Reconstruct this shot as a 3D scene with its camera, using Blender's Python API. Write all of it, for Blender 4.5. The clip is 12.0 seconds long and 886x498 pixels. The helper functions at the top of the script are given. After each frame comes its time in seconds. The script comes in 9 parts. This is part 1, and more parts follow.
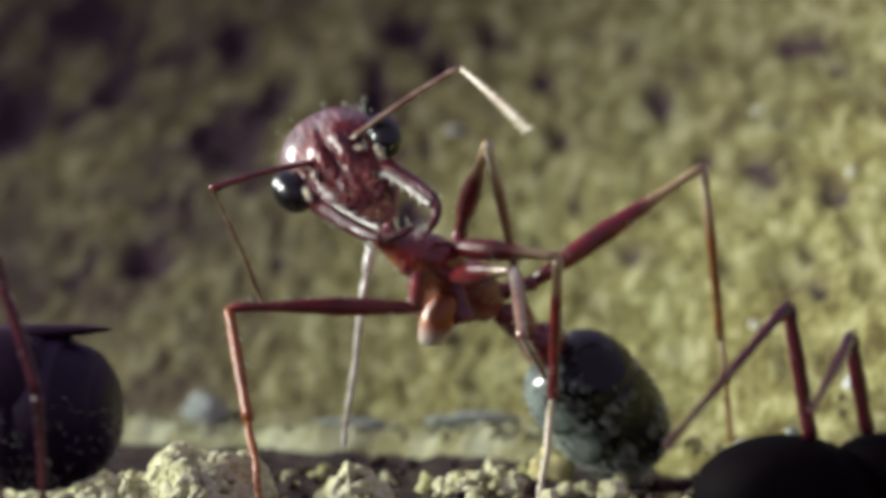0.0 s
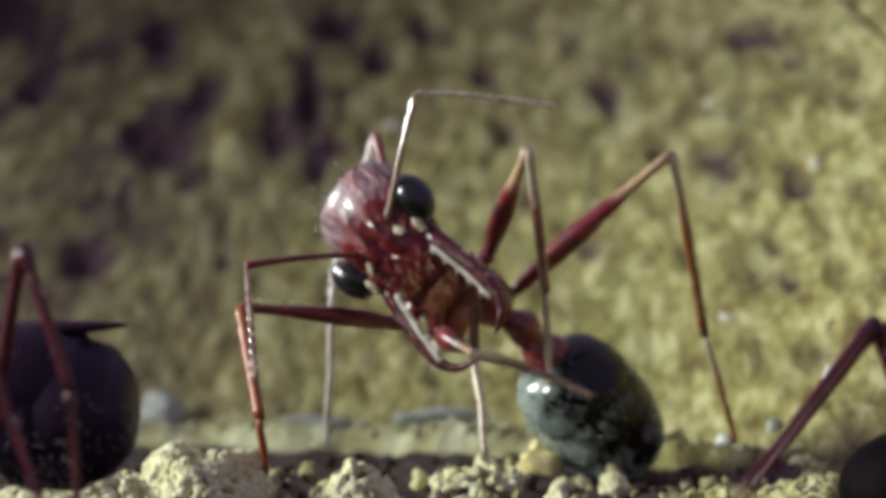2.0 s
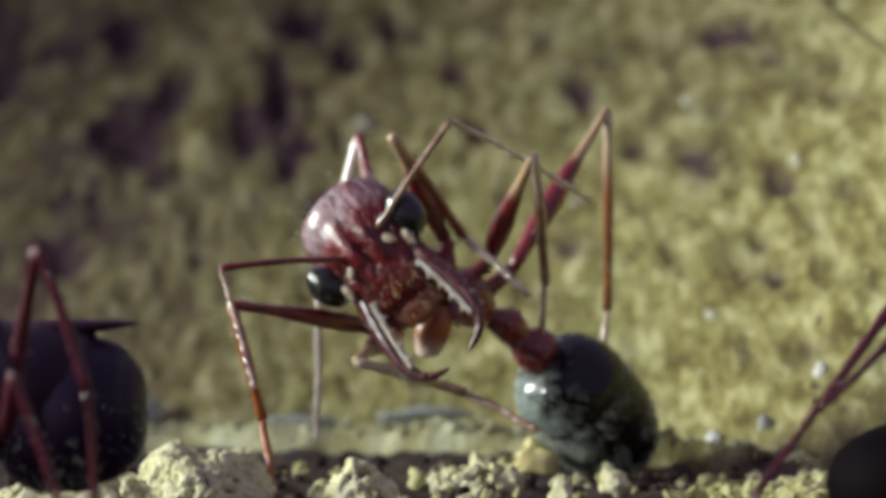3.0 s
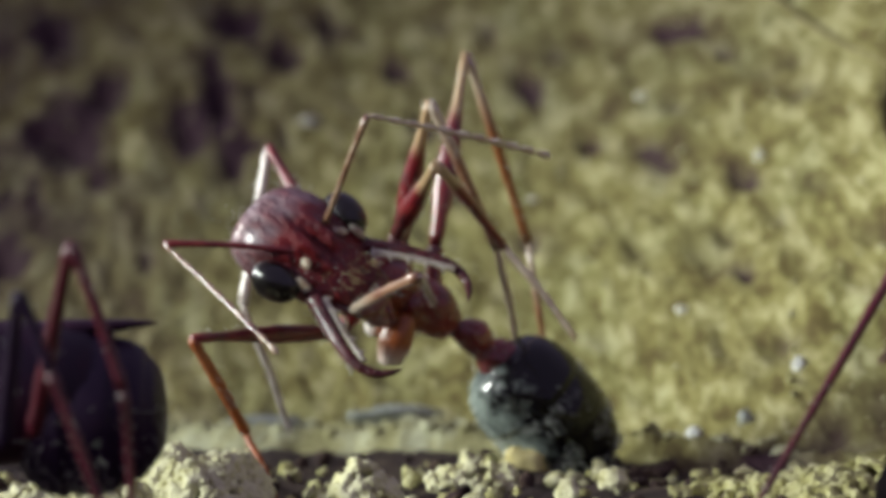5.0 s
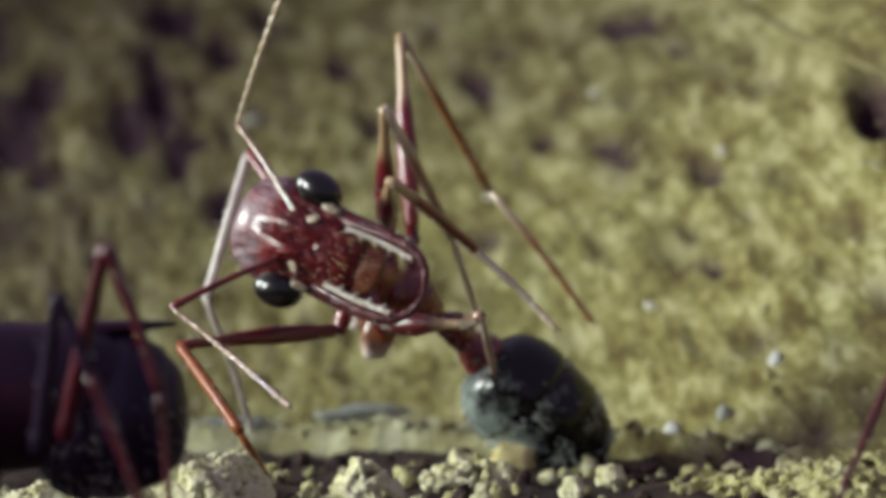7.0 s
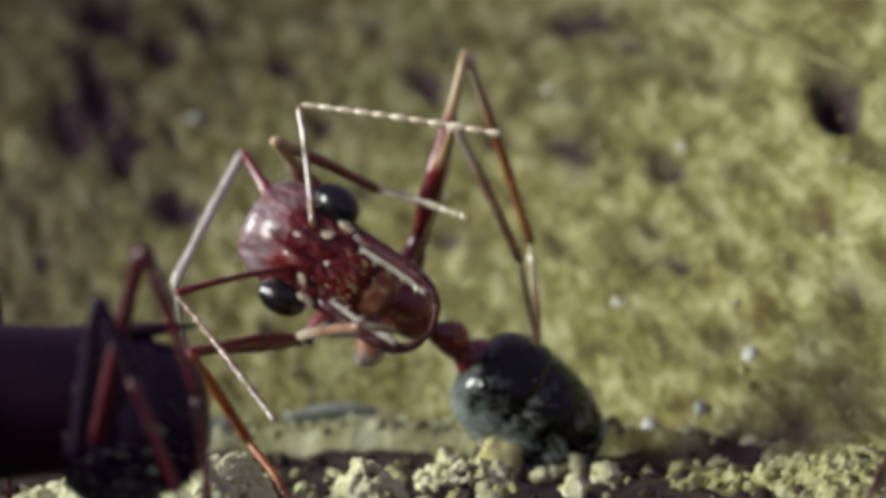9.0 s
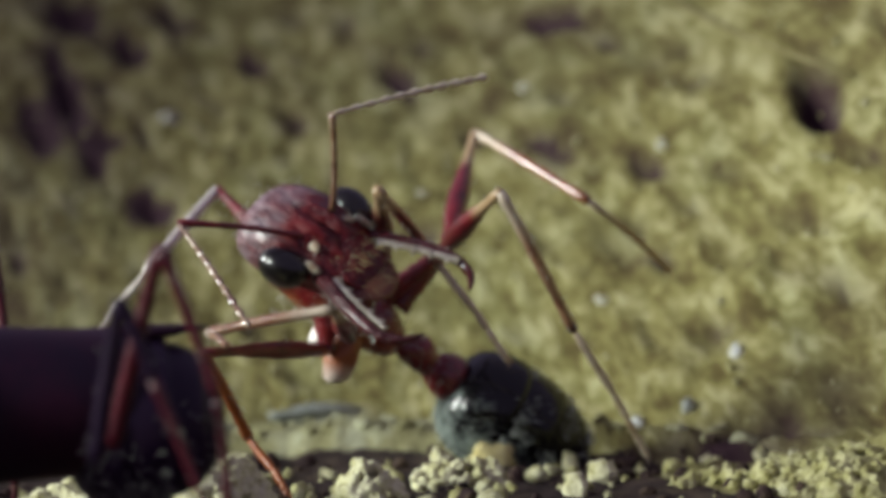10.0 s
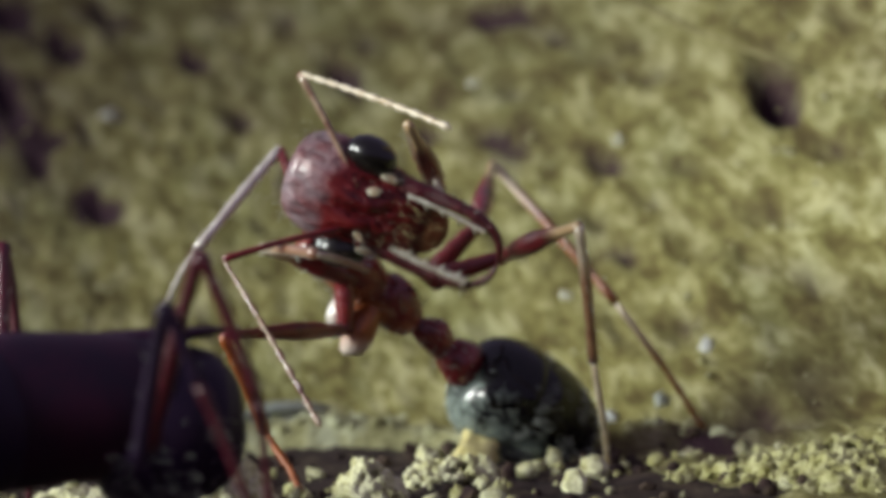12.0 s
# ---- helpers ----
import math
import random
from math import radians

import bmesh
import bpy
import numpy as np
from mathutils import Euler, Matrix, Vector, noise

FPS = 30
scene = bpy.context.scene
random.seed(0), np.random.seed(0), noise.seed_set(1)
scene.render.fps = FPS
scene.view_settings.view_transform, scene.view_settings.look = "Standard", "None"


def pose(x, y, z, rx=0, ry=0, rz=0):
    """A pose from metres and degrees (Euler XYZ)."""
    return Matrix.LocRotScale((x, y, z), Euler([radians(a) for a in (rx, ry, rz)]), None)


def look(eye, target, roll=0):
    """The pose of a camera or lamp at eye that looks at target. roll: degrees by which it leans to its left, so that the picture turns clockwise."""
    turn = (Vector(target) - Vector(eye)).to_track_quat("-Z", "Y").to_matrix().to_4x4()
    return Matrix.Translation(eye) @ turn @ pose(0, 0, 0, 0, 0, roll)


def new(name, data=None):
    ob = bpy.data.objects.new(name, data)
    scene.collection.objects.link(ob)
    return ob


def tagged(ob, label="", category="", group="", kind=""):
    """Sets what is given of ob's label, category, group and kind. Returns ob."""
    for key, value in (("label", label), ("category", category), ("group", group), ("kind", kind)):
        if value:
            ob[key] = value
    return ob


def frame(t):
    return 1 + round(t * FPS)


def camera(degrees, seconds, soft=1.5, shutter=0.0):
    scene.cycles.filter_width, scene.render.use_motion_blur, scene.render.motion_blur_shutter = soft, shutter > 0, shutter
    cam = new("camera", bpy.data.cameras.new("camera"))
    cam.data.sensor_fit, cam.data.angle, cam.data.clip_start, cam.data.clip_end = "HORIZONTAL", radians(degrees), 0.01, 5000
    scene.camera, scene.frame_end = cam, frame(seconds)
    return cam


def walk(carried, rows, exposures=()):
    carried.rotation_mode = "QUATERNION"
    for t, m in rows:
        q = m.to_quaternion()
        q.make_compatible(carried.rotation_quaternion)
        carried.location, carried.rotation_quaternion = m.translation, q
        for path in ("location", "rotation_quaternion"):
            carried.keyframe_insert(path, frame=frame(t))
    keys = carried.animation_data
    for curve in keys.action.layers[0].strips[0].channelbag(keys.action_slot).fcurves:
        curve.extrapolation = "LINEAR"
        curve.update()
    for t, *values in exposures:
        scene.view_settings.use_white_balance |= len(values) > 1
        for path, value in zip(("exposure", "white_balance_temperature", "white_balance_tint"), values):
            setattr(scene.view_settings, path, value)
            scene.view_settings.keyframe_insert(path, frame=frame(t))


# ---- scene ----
cam = camera(20.0, 12.0, soft=4.5, shutter=0.5)
cam.data.dof.use_dof = True
cam.data.dof.focus_distance = 0.0665
cam.data.dof.aperture_fstop = 96.0
walk(cam, [
    (0, pose(0.000000, 0.000000, 0.006600, 90.000, -0.000, 0.000)),
    (0.5, pose(-0.001088, 0.000295, 0.006534, 90.006, 0.105, -0.881)),
    (1, pose(-0.002148, 0.000587, 0.006475, 90.010, 0.210, -1.745)),
    (1.5, pose(-0.003182, 0.000876, 0.006423, 90.013, 0.317, -2.595)),
    (2, pose(-0.004191, 0.001162, 0.006379, 90.013, 0.425, -3.430)),
    (2.5, pose(-0.005176, 0.001445, 0.006341, 90.012, 0.534, -4.253)),
    (3, pose(-0.006141, 0.001726, 0.006311, 90.008, 0.643, -5.063)),
    (3.5, pose(-0.007086, 0.002004, 0.006288, 90.001, 0.754, -5.863)),
    (4, pose(-0.008013, 0.002279, 0.006271, 89.992, 0.866, -6.653)),
    (4.5, pose(-0.008923, 0.002551, 0.006262, 89.979, 0.979, -7.434)),
    (5, pose(-0.009819, 0.002820, 0.006260, 89.963, 1.093, -8.208)),
    (5.5, pose(-0.010702, 0.003087, 0.006265, 89.943, 1.207, -8.976)),
    (6, pose(-0.011573, 0.003350, 0.006278, 89.918, 1.323, -9.739)),
    (6.5, pose(-0.012435, 0.003611, 0.006297, 89.890, 1.440, -10.497)),
    (7, pose(-0.013289, 0.003869, 0.006324, 89.857, 1.558, -11.253)),
    (7.5, pose(-0.014137, 0.004124, 0.006357, 89.819, 1.677, -12.007)),
    (8, pose(-0.014980, 0.004377, 0.006398, 89.776, 1.797, -12.760)),
    (8.5, pose(-0.015820, 0.004626, 0.006446, 89.728, 1.917, -13.514)),
    (9, pose(-0.016659, 0.004873, 0.006501, 89.673, 2.039, -14.269)),
    (9.5, pose(-0.017499, 0.005117, 0.006563, 89.613, 2.162, -15.027)),
    (10, pose(-0.018340, 0.005358, 0.006632, 89.547, 2.286, -15.789)),
    (10.5, pose(-0.019186, 0.005596, 0.006708, 89.475, 2.411, -16.556)),
    (11, pose(-0.020036, 0.005831, 0.006791, 89.395, 2.537, -17.329)),
    (11.5, pose(-0.020894, 0.006064, 0.006882, 89.309, 2.664, -18.110)),
    (12, pose(-0.021761, 0.006294, 0.006979, 89.216, 2.791, -18.899)),
], exposures=[(0.0, 0.28), (4.0, 0.14), (8.0, -0.02), (12.0, -0.20)])

# ---- light: two film lamps close together on the left, a dim room around ----
world = bpy.data.worlds.new("dim_room")
scene.world = world
world.use_nodes = True
world.node_tree.nodes["Background"].inputs[0].default_value = (0.60, 0.51, 0.82, 1)
world.node_tree.nodes["Background"].inputs[1].default_value = 0.36


def lamp(name, place, aim, power, size, spread, colour):
    data = bpy.data.lights.new(name, "SPOT")
    data.energy, data.color = power, colour
    data.spot_size, data.spot_blend, data.shadow_soft_size = radians(spread), 1.0, size
    ob = new(name, data)
    ob.matrix_world = look(place, aim)
    return ob


lamp("film_lamp", (-0.164, 0.160, 0.076), (0.018, 0.072, 0.009), 1.9, 0.028, 25.0, (0.955, 1.0, 0.935))
lamp("film_lamp", (-0.279, 0.028, 0.106), (0.016, 0.074, 0.009), 6.5, 0.042, 18.5, (0.955, 1.0, 0.935))


# ---- materials ----
def material(name, colours, rough=0.5, scale=900.0, fine=5000.0, bump=0.3, depth=0.0001, coat=0.0, spec=0.5, stops=None, sheen=0.0, coat_rough=0.12, stretch=(1, 1, 1), overlay=None, islands=0.0, tip=None, glint=1.5, grainy=0.35, tint=None):
    """Mottled material: colours mixed by a coarse and a fine noise, with relief."""
    m = bpy.data.materials.new(name)
    m.use_nodes = True
    nodes, links = m.node_tree.nodes, m.node_tree.links
    p = nodes["Principled BSDF"]
    tex = nodes.new("ShaderNodeTexCoord")
    coarse, grain = nodes.new("ShaderNodeTexNoise"), nodes.new("ShaderNodeTexNoise")
    coarse.inputs["Scale"].default_value, grain.inputs["Scale"].default_value = scale, fine
    coarse.inputs["Detail"].default_value, grain.inputs["Detail"].default_value = 4, 3
    mix = nodes.new("ShaderNodeMath")
    mix.operation = "MULTIPLY_ADD"
    mix.inputs[1].default_value = grainy
    ramp = nodes.new("ShaderNodeValToRGB")
    while len(ramp.color_ramp.elements) < len(colours):
        ramp.color_ramp.elements.new(0.5)
    for k, col in enumerate(colours):
        ramp.color_ramp.elements[k].position = stops[k] if stops else 0.5 + 0.35 * k / max(1, len(colours) - 1)
        ramp.color_ramp.elements[k].color = (*col, 1)
    mapped = nodes.new("ShaderNodeMapping")
    mapped.inputs["Scale"].default_value = stretch
    links.new(tex.outputs["Object"], mapped.inputs["Vector"])
    for n in (coarse, grain):
        links.new(mapped.outputs["Vector"], n.inputs["Vector"])
    links.new(grain.outputs["Fac"], mix.inputs[0])
    links.new(coarse.outputs["Fac"], mix.inputs[2])
    links.new(mix.outputs[0], ramp.inputs["Fac"])
    colour = ramp.outputs["Color"]
    if tint:
        # broad patches of a second hue
        patch, fade = nodes.new("ShaderNodeTexNoise"), nodes.new("ShaderNodeMapRange")
        patch.inputs["Scale"].default_value, patch.inputs["Detail"].default_value = tint[1], 2
        fade.inputs["From Min"].default_value, fade.inputs["From Max"].default_value = 0.48, 0.66
        fade.inputs["To Max"].default_value = tint[2]
        blend = nodes.new("ShaderNodeMix")
        blend.data_type, blend.blend_type = "RGBA", "MULTIPLY"
        blend.inputs[7].default_value = (*tint[0], 1)
        links.new(mapped.outputs["Vector"], patch.inputs["Vector"])
        links.new(patch.outputs["Fac"], fade.inputs["Value"])
        links.new(fade.outputs[0], blend.inputs[0])
        links.new(colour, blend.inputs[6])
        colour = blend.outputs[2]
    if overlay:
        # second colour laid over by a mask stored on the mesh
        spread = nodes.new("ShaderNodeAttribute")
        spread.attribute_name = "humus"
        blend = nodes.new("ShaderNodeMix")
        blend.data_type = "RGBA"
        blend.inputs[7].default_value = (*overlay, 1)
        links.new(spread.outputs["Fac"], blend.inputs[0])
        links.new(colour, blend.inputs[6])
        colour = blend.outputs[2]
    if tip:
        # colour that fades in along the length
        along = nodes.new("ShaderNodeSeparateXYZ")
        fade = nodes.new("ShaderNodeMapRange")
        fade.interpolation_type = "SMOOTHSTEP"
        fade.inputs["From Min"].default_value, fade.inputs["From Max"].default_value = tip[1], tip[2]
        blend = nodes.new("ShaderNodeMix")
        blend.data_type = "RGBA"
        blend.inputs[7].default_value = (*tip[0], 1)
        links.new(tex.outputs["Generated"], along.inputs[0])
        links.new(along.outputs["Y"], fade.inputs["Value"])
        links.new(fade.outputs[0], blend.inputs[0])
        links.new(colour, blend.inputs[6])
        colour = blend.outputs[2]
    if islands:
        geo = nodes.new("ShaderNodeNewGeometry")
        vary = nodes.new("ShaderNodeHueSaturation")
        span = nodes.new("ShaderNodeMapRange")
        span.inputs["To Min"].default_value, span.inputs["To Max"].default_value = 1 - islands, 1 + 0.35 * islands
        links.new(geo.outputs["Random Per Island"], span.inputs["Value"])
        links.new(span.outputs[0], vary.inputs["Value"])
        links.new(colour, vary.inputs["Color"])
        colour = vary.outputs["Color"]
    links.new(colour, p.inputs["Base Color"])
    b = nodes.new("ShaderNodeBump")
    b.inputs["Strength"].default_value, b.inputs["Distance"].default_value = bump, depth
    links.new(mix.outputs[0], b.inputs["Height"])
    links.new(b.outputs["Normal"], p.inputs["Normal"])
    p.inputs["Roughness"].default_value = rough
    p.inputs["Specular IOR Level"].default_value = spec
    p.inputs["Coat Weight"].default_value = coat
    p.inputs["Coat Roughness"].default_value = coat_rough
    p.inputs["Coat IOR"].default_value = glint
    p.inputs["Sheen Weight"].default_value = sheen
    p.inputs["Sheen Roughness"].default_value = 0.4
    return m


# the dark overlay paints shade into the bank's pits and dim parts
SOIL = material("ochre_soil", [(0.090, 0.070, 0.022), (0.155, 0.138, 0.044), (0.226, 0.209, 0.078), (0.375, 0.354, 0.178)], 0.9, 1150, 3600, 0.6, 0.00028, spec=0.2, stops=[0.60, 0.72, 0.84, 0.98], grainy=0.6, stretch=(1, 0.34, 0.45), overlay=(0.032, 0.012, 0.022), tint=((0.88, 0.95, 0.98), 420, 0.6))
CRUMB = material("pale_clay", [(0.24, 0.21, 0.085), (0.53, 0.515, 0.275), (0.72, 0.705, 0.47)], 0.9, 1500, 8000, 1.0, 0.00022, spec=0.2, stops=[0.52, 0.68, 0.88], islands=0.35, grainy=0.55)
CLAY = material("caked_pale_clay", [(0.24, 0.21, 0.085), (0.53, 0.515, 0.275), (0.72, 0.705, 0.47)], 0.9, 1500, 8000, 1.0, 0.00022, spec=0.2, stops=[0.52, 0.68, 0.88], grainy=0.55)
LOAM = material("caked_ochre_soil", [(0.16, 0.14, 0.045), (0.35, 0.335, 0.135), (0.52, 0.505, 0.27)], 0.9, 1500, 8000, 1.0, 0.00022, spec=0.2, stops=[0.52, 0.70, 0.9], grainy=0.55)
LEDGE = material("pale_ledge_soil", [(0.13, 0.118, 0.050), (0.27, 0.262, 0.13), (0.40, 0.41, 0.27)], 0.9, 500, 3200, 1.0, 0.00022, spec=0.2, stops=[0.52, 0.72, 0.95], grainy=0.55)
SAND = material("sandy_crumb", [(0.20, 0.18, 0.075), (0.28, 0.265, 0.12), (0.40, 0.385, 0.23)], 0.9, 1300, 5200, 0.5, 0.00008, spec=0.2, stops=[0.45, 0.62, 0.8], islands=0.2)
EARTH = material("brown_earth", [(0.018, 0.010, 0.012), (0.038, 0.022, 0.020), (0.085, 0.060, 0.040)], 0.9, 900, 5200, 0.8, 0.0002, spec=0.2, stops=[0.45, 0.64, 0.85], islands=0.35)
QUARTZ = material("white_quartz", [(0.46, 0.48, 0.44), (0.66, 0.68, 0.64)], 0.35, 900, 5000, 0.3, 0.00005)
SLATE = material("pale_slate", [(0.22, 0.245, 0.225), (0.36, 0.385, 0.35)], 0.7, 900, 4000, 0.5, 0.0001, spec=0.3)
GRIT = material("pale_grit", [(0.46, 0.46, 0.36), (0.60, 0.60, 0.50)], 0.7, 900, 5000, 0.3, 0.00005, spec=0.3)
YELLOW = material("yellow_stone", [(0.46, 0.39, 0.15), (0.64, 0.57, 0.28)], 0.6, 900, 5000, 0.3, 0.00005)
FIBRE = material("dry_fibre", [(0.20, 0.175, 0.075), (0.28, 0.25, 0.12)], 0.8, 900, 5000, spec=0.2)
RED = material("red_cuticle", [(0.026, 0.0007, 0.002), (0.068, 0.0017, 0.004), (0.14, 0.006, 0.007)], 0.42, 1700, 4200, 1.0, 0.0003, coat=0.5, spec=0.25, coat_rough=0.22, stops=[0.45, 0.66, 0.90], stretch=(1.4, 0.5, 1.4), glint=1.5, overlay=(0.40, 0.345, 0.385), grainy=0.6)
CRIMSON = material("crimson_cuticle", [(0.07, 0.001, 0.004), (0.14, 0.003, 0.008), (0.21, 0.012, 0.012)], 0.5, 1100, 6000, 0.7, 0.0001, coat=0.9, spec=0.3, coat_rough=0.16, stops=[0.45, 0.64, 0.85], glint=1.6, overlay=(0.46, 0.17, 0.06))
DOWNY = material("downy_patch", [(0.16, 0.05, 0.03), (0.34, 0.25, 0.15), (0.46, 0.42, 0.30)], 0.5, 2200, 9000, 0.8, 0.0001, coat=0.4, sheen=0.5, coat_rough=0.3, stops=[0.45, 0.6, 0.78])
JAW = material("jaw_cuticle", [(0.040, 0.0015, 0.004), (0.085, 0.006, 0.010)], 0.35, 2600, 9000, 1.0, 0.0002, coat=0.42, spec=0.3, coat_rough=0.15, glint=1.6)
# teeth far paler than the jaw, their glints put into the colour
TOOTH = material("tooth_glint", [(0.34, 0.29, 0.21), (0.60, 0.56, 0.48)], 0.3, 1500, 7000, 0.4, 0.00004, coat=1.0, coat_rough=0.10, glint=1.8)
LIP = material("lip_cuticle", [(0.060, 0.004, 0.005), (0.11, 0.016, 0.010), (0.17, 0.05, 0.022)], 0.4, 1300, 6000, 0.7, 0.00012, coat=0.6, spec=0.3, coat_rough=0.2, stops=[0.46, 0.68, 0.9], overlay=(0.24, 0.10, 0.04))
LEG_RAMP = [(0.075, 0.0015, 0.005), (0.145, 0.003, 0.008), (0.21, 0.014, 0.012)]
LEG = material("leg_cuticle", LEG_RAMP, 0.4, 900, 7000, 0.5, 0.00004, coat=0.45, coat_rough=0.2, glint=1.55)
THIGH = material("thigh_cuticle", LEG_RAMP, 0.4, 900, 7000, 0.5, 0.00004, coat=0.45, coat_rough=0.2, glint=1.6, sheen=0.05, tip=((0.40, 0.27, 0.14), 0.60, 0.76))
SHIN = material("shin_cuticle", LEG_RAMP, 0.4, 900, 7000, 0.5, 0.00004, coat=0.6, coat_rough=0.18, glint=1.6, sheen=0.05, tip=((0.40, 0.27, 0.14), 0.32, 0.18))
BROWN = material("brown_cuticle", [(0.17, 0.05, 0.022), (0.34, 0.19, 0.10)], 0.4, 1100, 7000, 0.4, 0.00003, coat=1.0, coat_rough=0.2, glint=1.8, sheen=0.2, tip=((0.52, 0.43, 0.32), 0.45, 0.10))
RUST = material("rusty_cuticle", [(0.17, 0.045, 0.009), (0.28, 0.095, 0.022)], 0.38, 900, 7000, 0.4, 0.00003, coat=0.9, coat_rough=0.2, glint=1.8, tip=((0.50, 0.40, 0.28), 0.45, 0.10))
AMBER = material("amber_cuticle", [(0.23, 0.048, 0.008), (0.35, 0.10, 0.02)], 0.4, 900, 7000, 0.3, 0.00002, coat=0.4, coat_rough=0.2, overlay=(0.62, 0.55, 0.48))
TAN = material("downy_tan", [(0.42, 0.31, 0.17), (0.70, 0.62, 0.46)], 0.45, 1500, 7000, 0.4, 0.00003, coat=0.5, sheen=0.4, glint=1.8, coat_rough=0.2)
FEELER = material("brown_feeler", [(0.11, 0.030, 0.015), (0.24, 0.13, 0.07), (0.46, 0.36, 0.25)], 0.35, 1100, 7000, 0.4, 0.00003, coat=1.0, glint=1.8, coat_rough=0.12, stops=[0.48, 0.66, 0.84])
PALE = material("silvery_cuticle", [(0.46, 0.38, 0.33), (0.72, 0.67, 0.62)], 0.4, 1200, 7000, 0.5, 0.00003, coat=0.6, sheen=0.6, coat_rough=0.25, glint=1.8)
BLACK = material("black_gaster", [(0.0022, 0.0018, 0.0026), (0.005, 0.0045, 0.006)], 0.5, 1300, 9000, 0.3, 0.00003, coat=0.75, spec=0.05, coat_rough=0.07, glint=1.45, overlay=(0.20, 0.24, 0.215))
EYE = material("black_eye", [(0.003, 0.002, 0.002), (0.005, 0.004, 0.004)], 0.35, 1500, 22000, 0.12, 0.00001, spec=0.2, coat=0.9, coat_rough=0.15, glint=1.5)
# cuticle of the two front ants, darkened so the colour carries their shade
SHADED_BLACK = material("shaded_black_cuticle", [(0.011, 0.004, 0.019), (0.021, 0.008, 0.028)], 0.5, 900, 7000, 0.3, 0.00002, coat=0.08, spec=0.2)
DEEP_SHADED = material("deep_shaded_cuticle", [(0.002, 0.001, 0.002), (0.004, 0.002, 0.003)], 0.7, 900, 7000, 0.3, 0.00002, spec=0.03)
SHADED_MAROON = material("shaded_maroon_cuticle", [(0.012, 0.004, 0.016), (0.032, 0.005, 0.020)], 0.5, 500, 7000, 0.3, 0.00002, coat=0.05, spec=0.2, stops=[0.55, 0.85])
SHADED_RED = material("shaded_red_cuticle", [(0.050, 0.002, 0.010), (0.095, 0.004, 0.014)], 0.4, 900, 7000, 0.3, 0.00002, coat=0.18, coat_rough=0.25)
HAIR = material("pale_hair", [(0.42, 0.44, 0.38), (0.62, 0.64, 0.56)], 0.4, 900, 5000)
GOLD = material("golden_hair", [(0.36, 0.27, 0.10), (0.56, 0.46, 0.23)], 0.35, 900, 5000)
DOWN = material("silver_down", [(0.42, 0.47, 0.42), (0.62, 0.68, 0.61)], 0.35, 900, 5000)

MM = 0.001


def part(name, bm, mat, parent=None, label="", smooth=True):
    """One mesh object from a bmesh (in millimetres)."""
    me = bpy.data.meshes.new(name)
    bmesh.ops.scale(bm, vec=(MM, MM, MM), verts=bm.verts)
    bmesh.ops.recalc_face_normals(bm, faces=bm.faces)
    bm.to_mesh(me)
    bm.free()
    for f in me.polygons:
        f.use_smooth = smooth
    me.materials.append(mat)
    ob = new(name, me)
    if parent:
        ob.parent = parent
    if label:
        ob["label"] = label
    return ob


def bloom(ob, values):
    """How much of a second colour, such as pale down, covers each point of a mesh, 0 to 1."""
    spread = ob.data.attributes.new("humus", "FLOAT", "POINT")
    spread.data.foreach_set("value", values)


def loft(rings, sides=16, bm=None):
    """Closed skin through rings (x, y, z, half width, half height) whose planes face along Y."""
    bm = bm or bmesh.new()
    loops = []
    for x, y, z, w, h in rings:
        loops.append([bm.verts.new((x + w * math.cos(a), y, z + h * math.sin(a))) for a in (2 * math.pi * k / sides for k in range(sides))])
    for a, b in zip(loops, loops[1:]):
        for k in range(sides):
            bm.faces.new((a[k], a[(k + 1) % sides], b[(k + 1) % sides], b[k]))
    bm.faces.new(loops[0])
    bm.faces.new(loops[-1])
    return bm


def tube(points, radii, sides=8, bm=None):
    """Skin along a bent line of points."""
    bm = bm or bmesh.new()
    pts = [Vector(q) for q in points]
    loops = []
    for k, q in enumerate(pts):
        d = (pts[min(k + 1, len(pts) - 1)] - pts[max(k - 1, 0)]).normalized()
        turn = d.to_track_quat("Y", "Z")
        loops.append([bm.verts.new(q + turn @ Vector((radii[k] * math.cos(a), 0, radii[k] * math.sin(a)))) for a in (2 * math.pi * j / sides for j in range(sides))])
    for a, b in zip(loops, loops[1:]):
        for k in range(sides):
            bm.faces.new((a[k], a[(k + 1) % sides], b[(k + 1) % sides], b[k]))
    bm.faces.new(loops[0])
    bm.faces.new(loops[-1])
    return bm


def egg(y0, y1, width, height, rings=14, sides=24):
    """Egg along Y from y0 to y1."""
    rows = []
    for k in range(rings + 1):
        u = k / rings
        r = math.sin(math.pi * min(0.995, max(0.005, u))) ** 0.62
        rows.append((0, y0 + (y1 - y0) * (0.5 - 0.5 * math.cos(math.pi * u)), 0, width * r, height * r))
    return loft(rows, sides)


def hairs(bm_host_points, length, radius, seed, lean=0.3):
    """Fine bristles at points (place, way out)."""
    rnd = random.Random(seed)
    bm = bmesh.new()
    for q, n in bm_host_points:
        q, n = Vector(q), Vector(n).normalized()
        n = (n + lean * Vector((rnd.uniform(-1, 1), rnd.uniform(-1, 1), rnd.uniform(-1, 1)))).normalized()
        l = length * rnd.uniform(0.5, 1.2)
        tube([q - n * 0.03, q + n * l * 0.5, q + n * l + Vector((0, 0.03, 0))], [radius, radius * 0.7, radius * 0.2], 3, bm)
    return bm


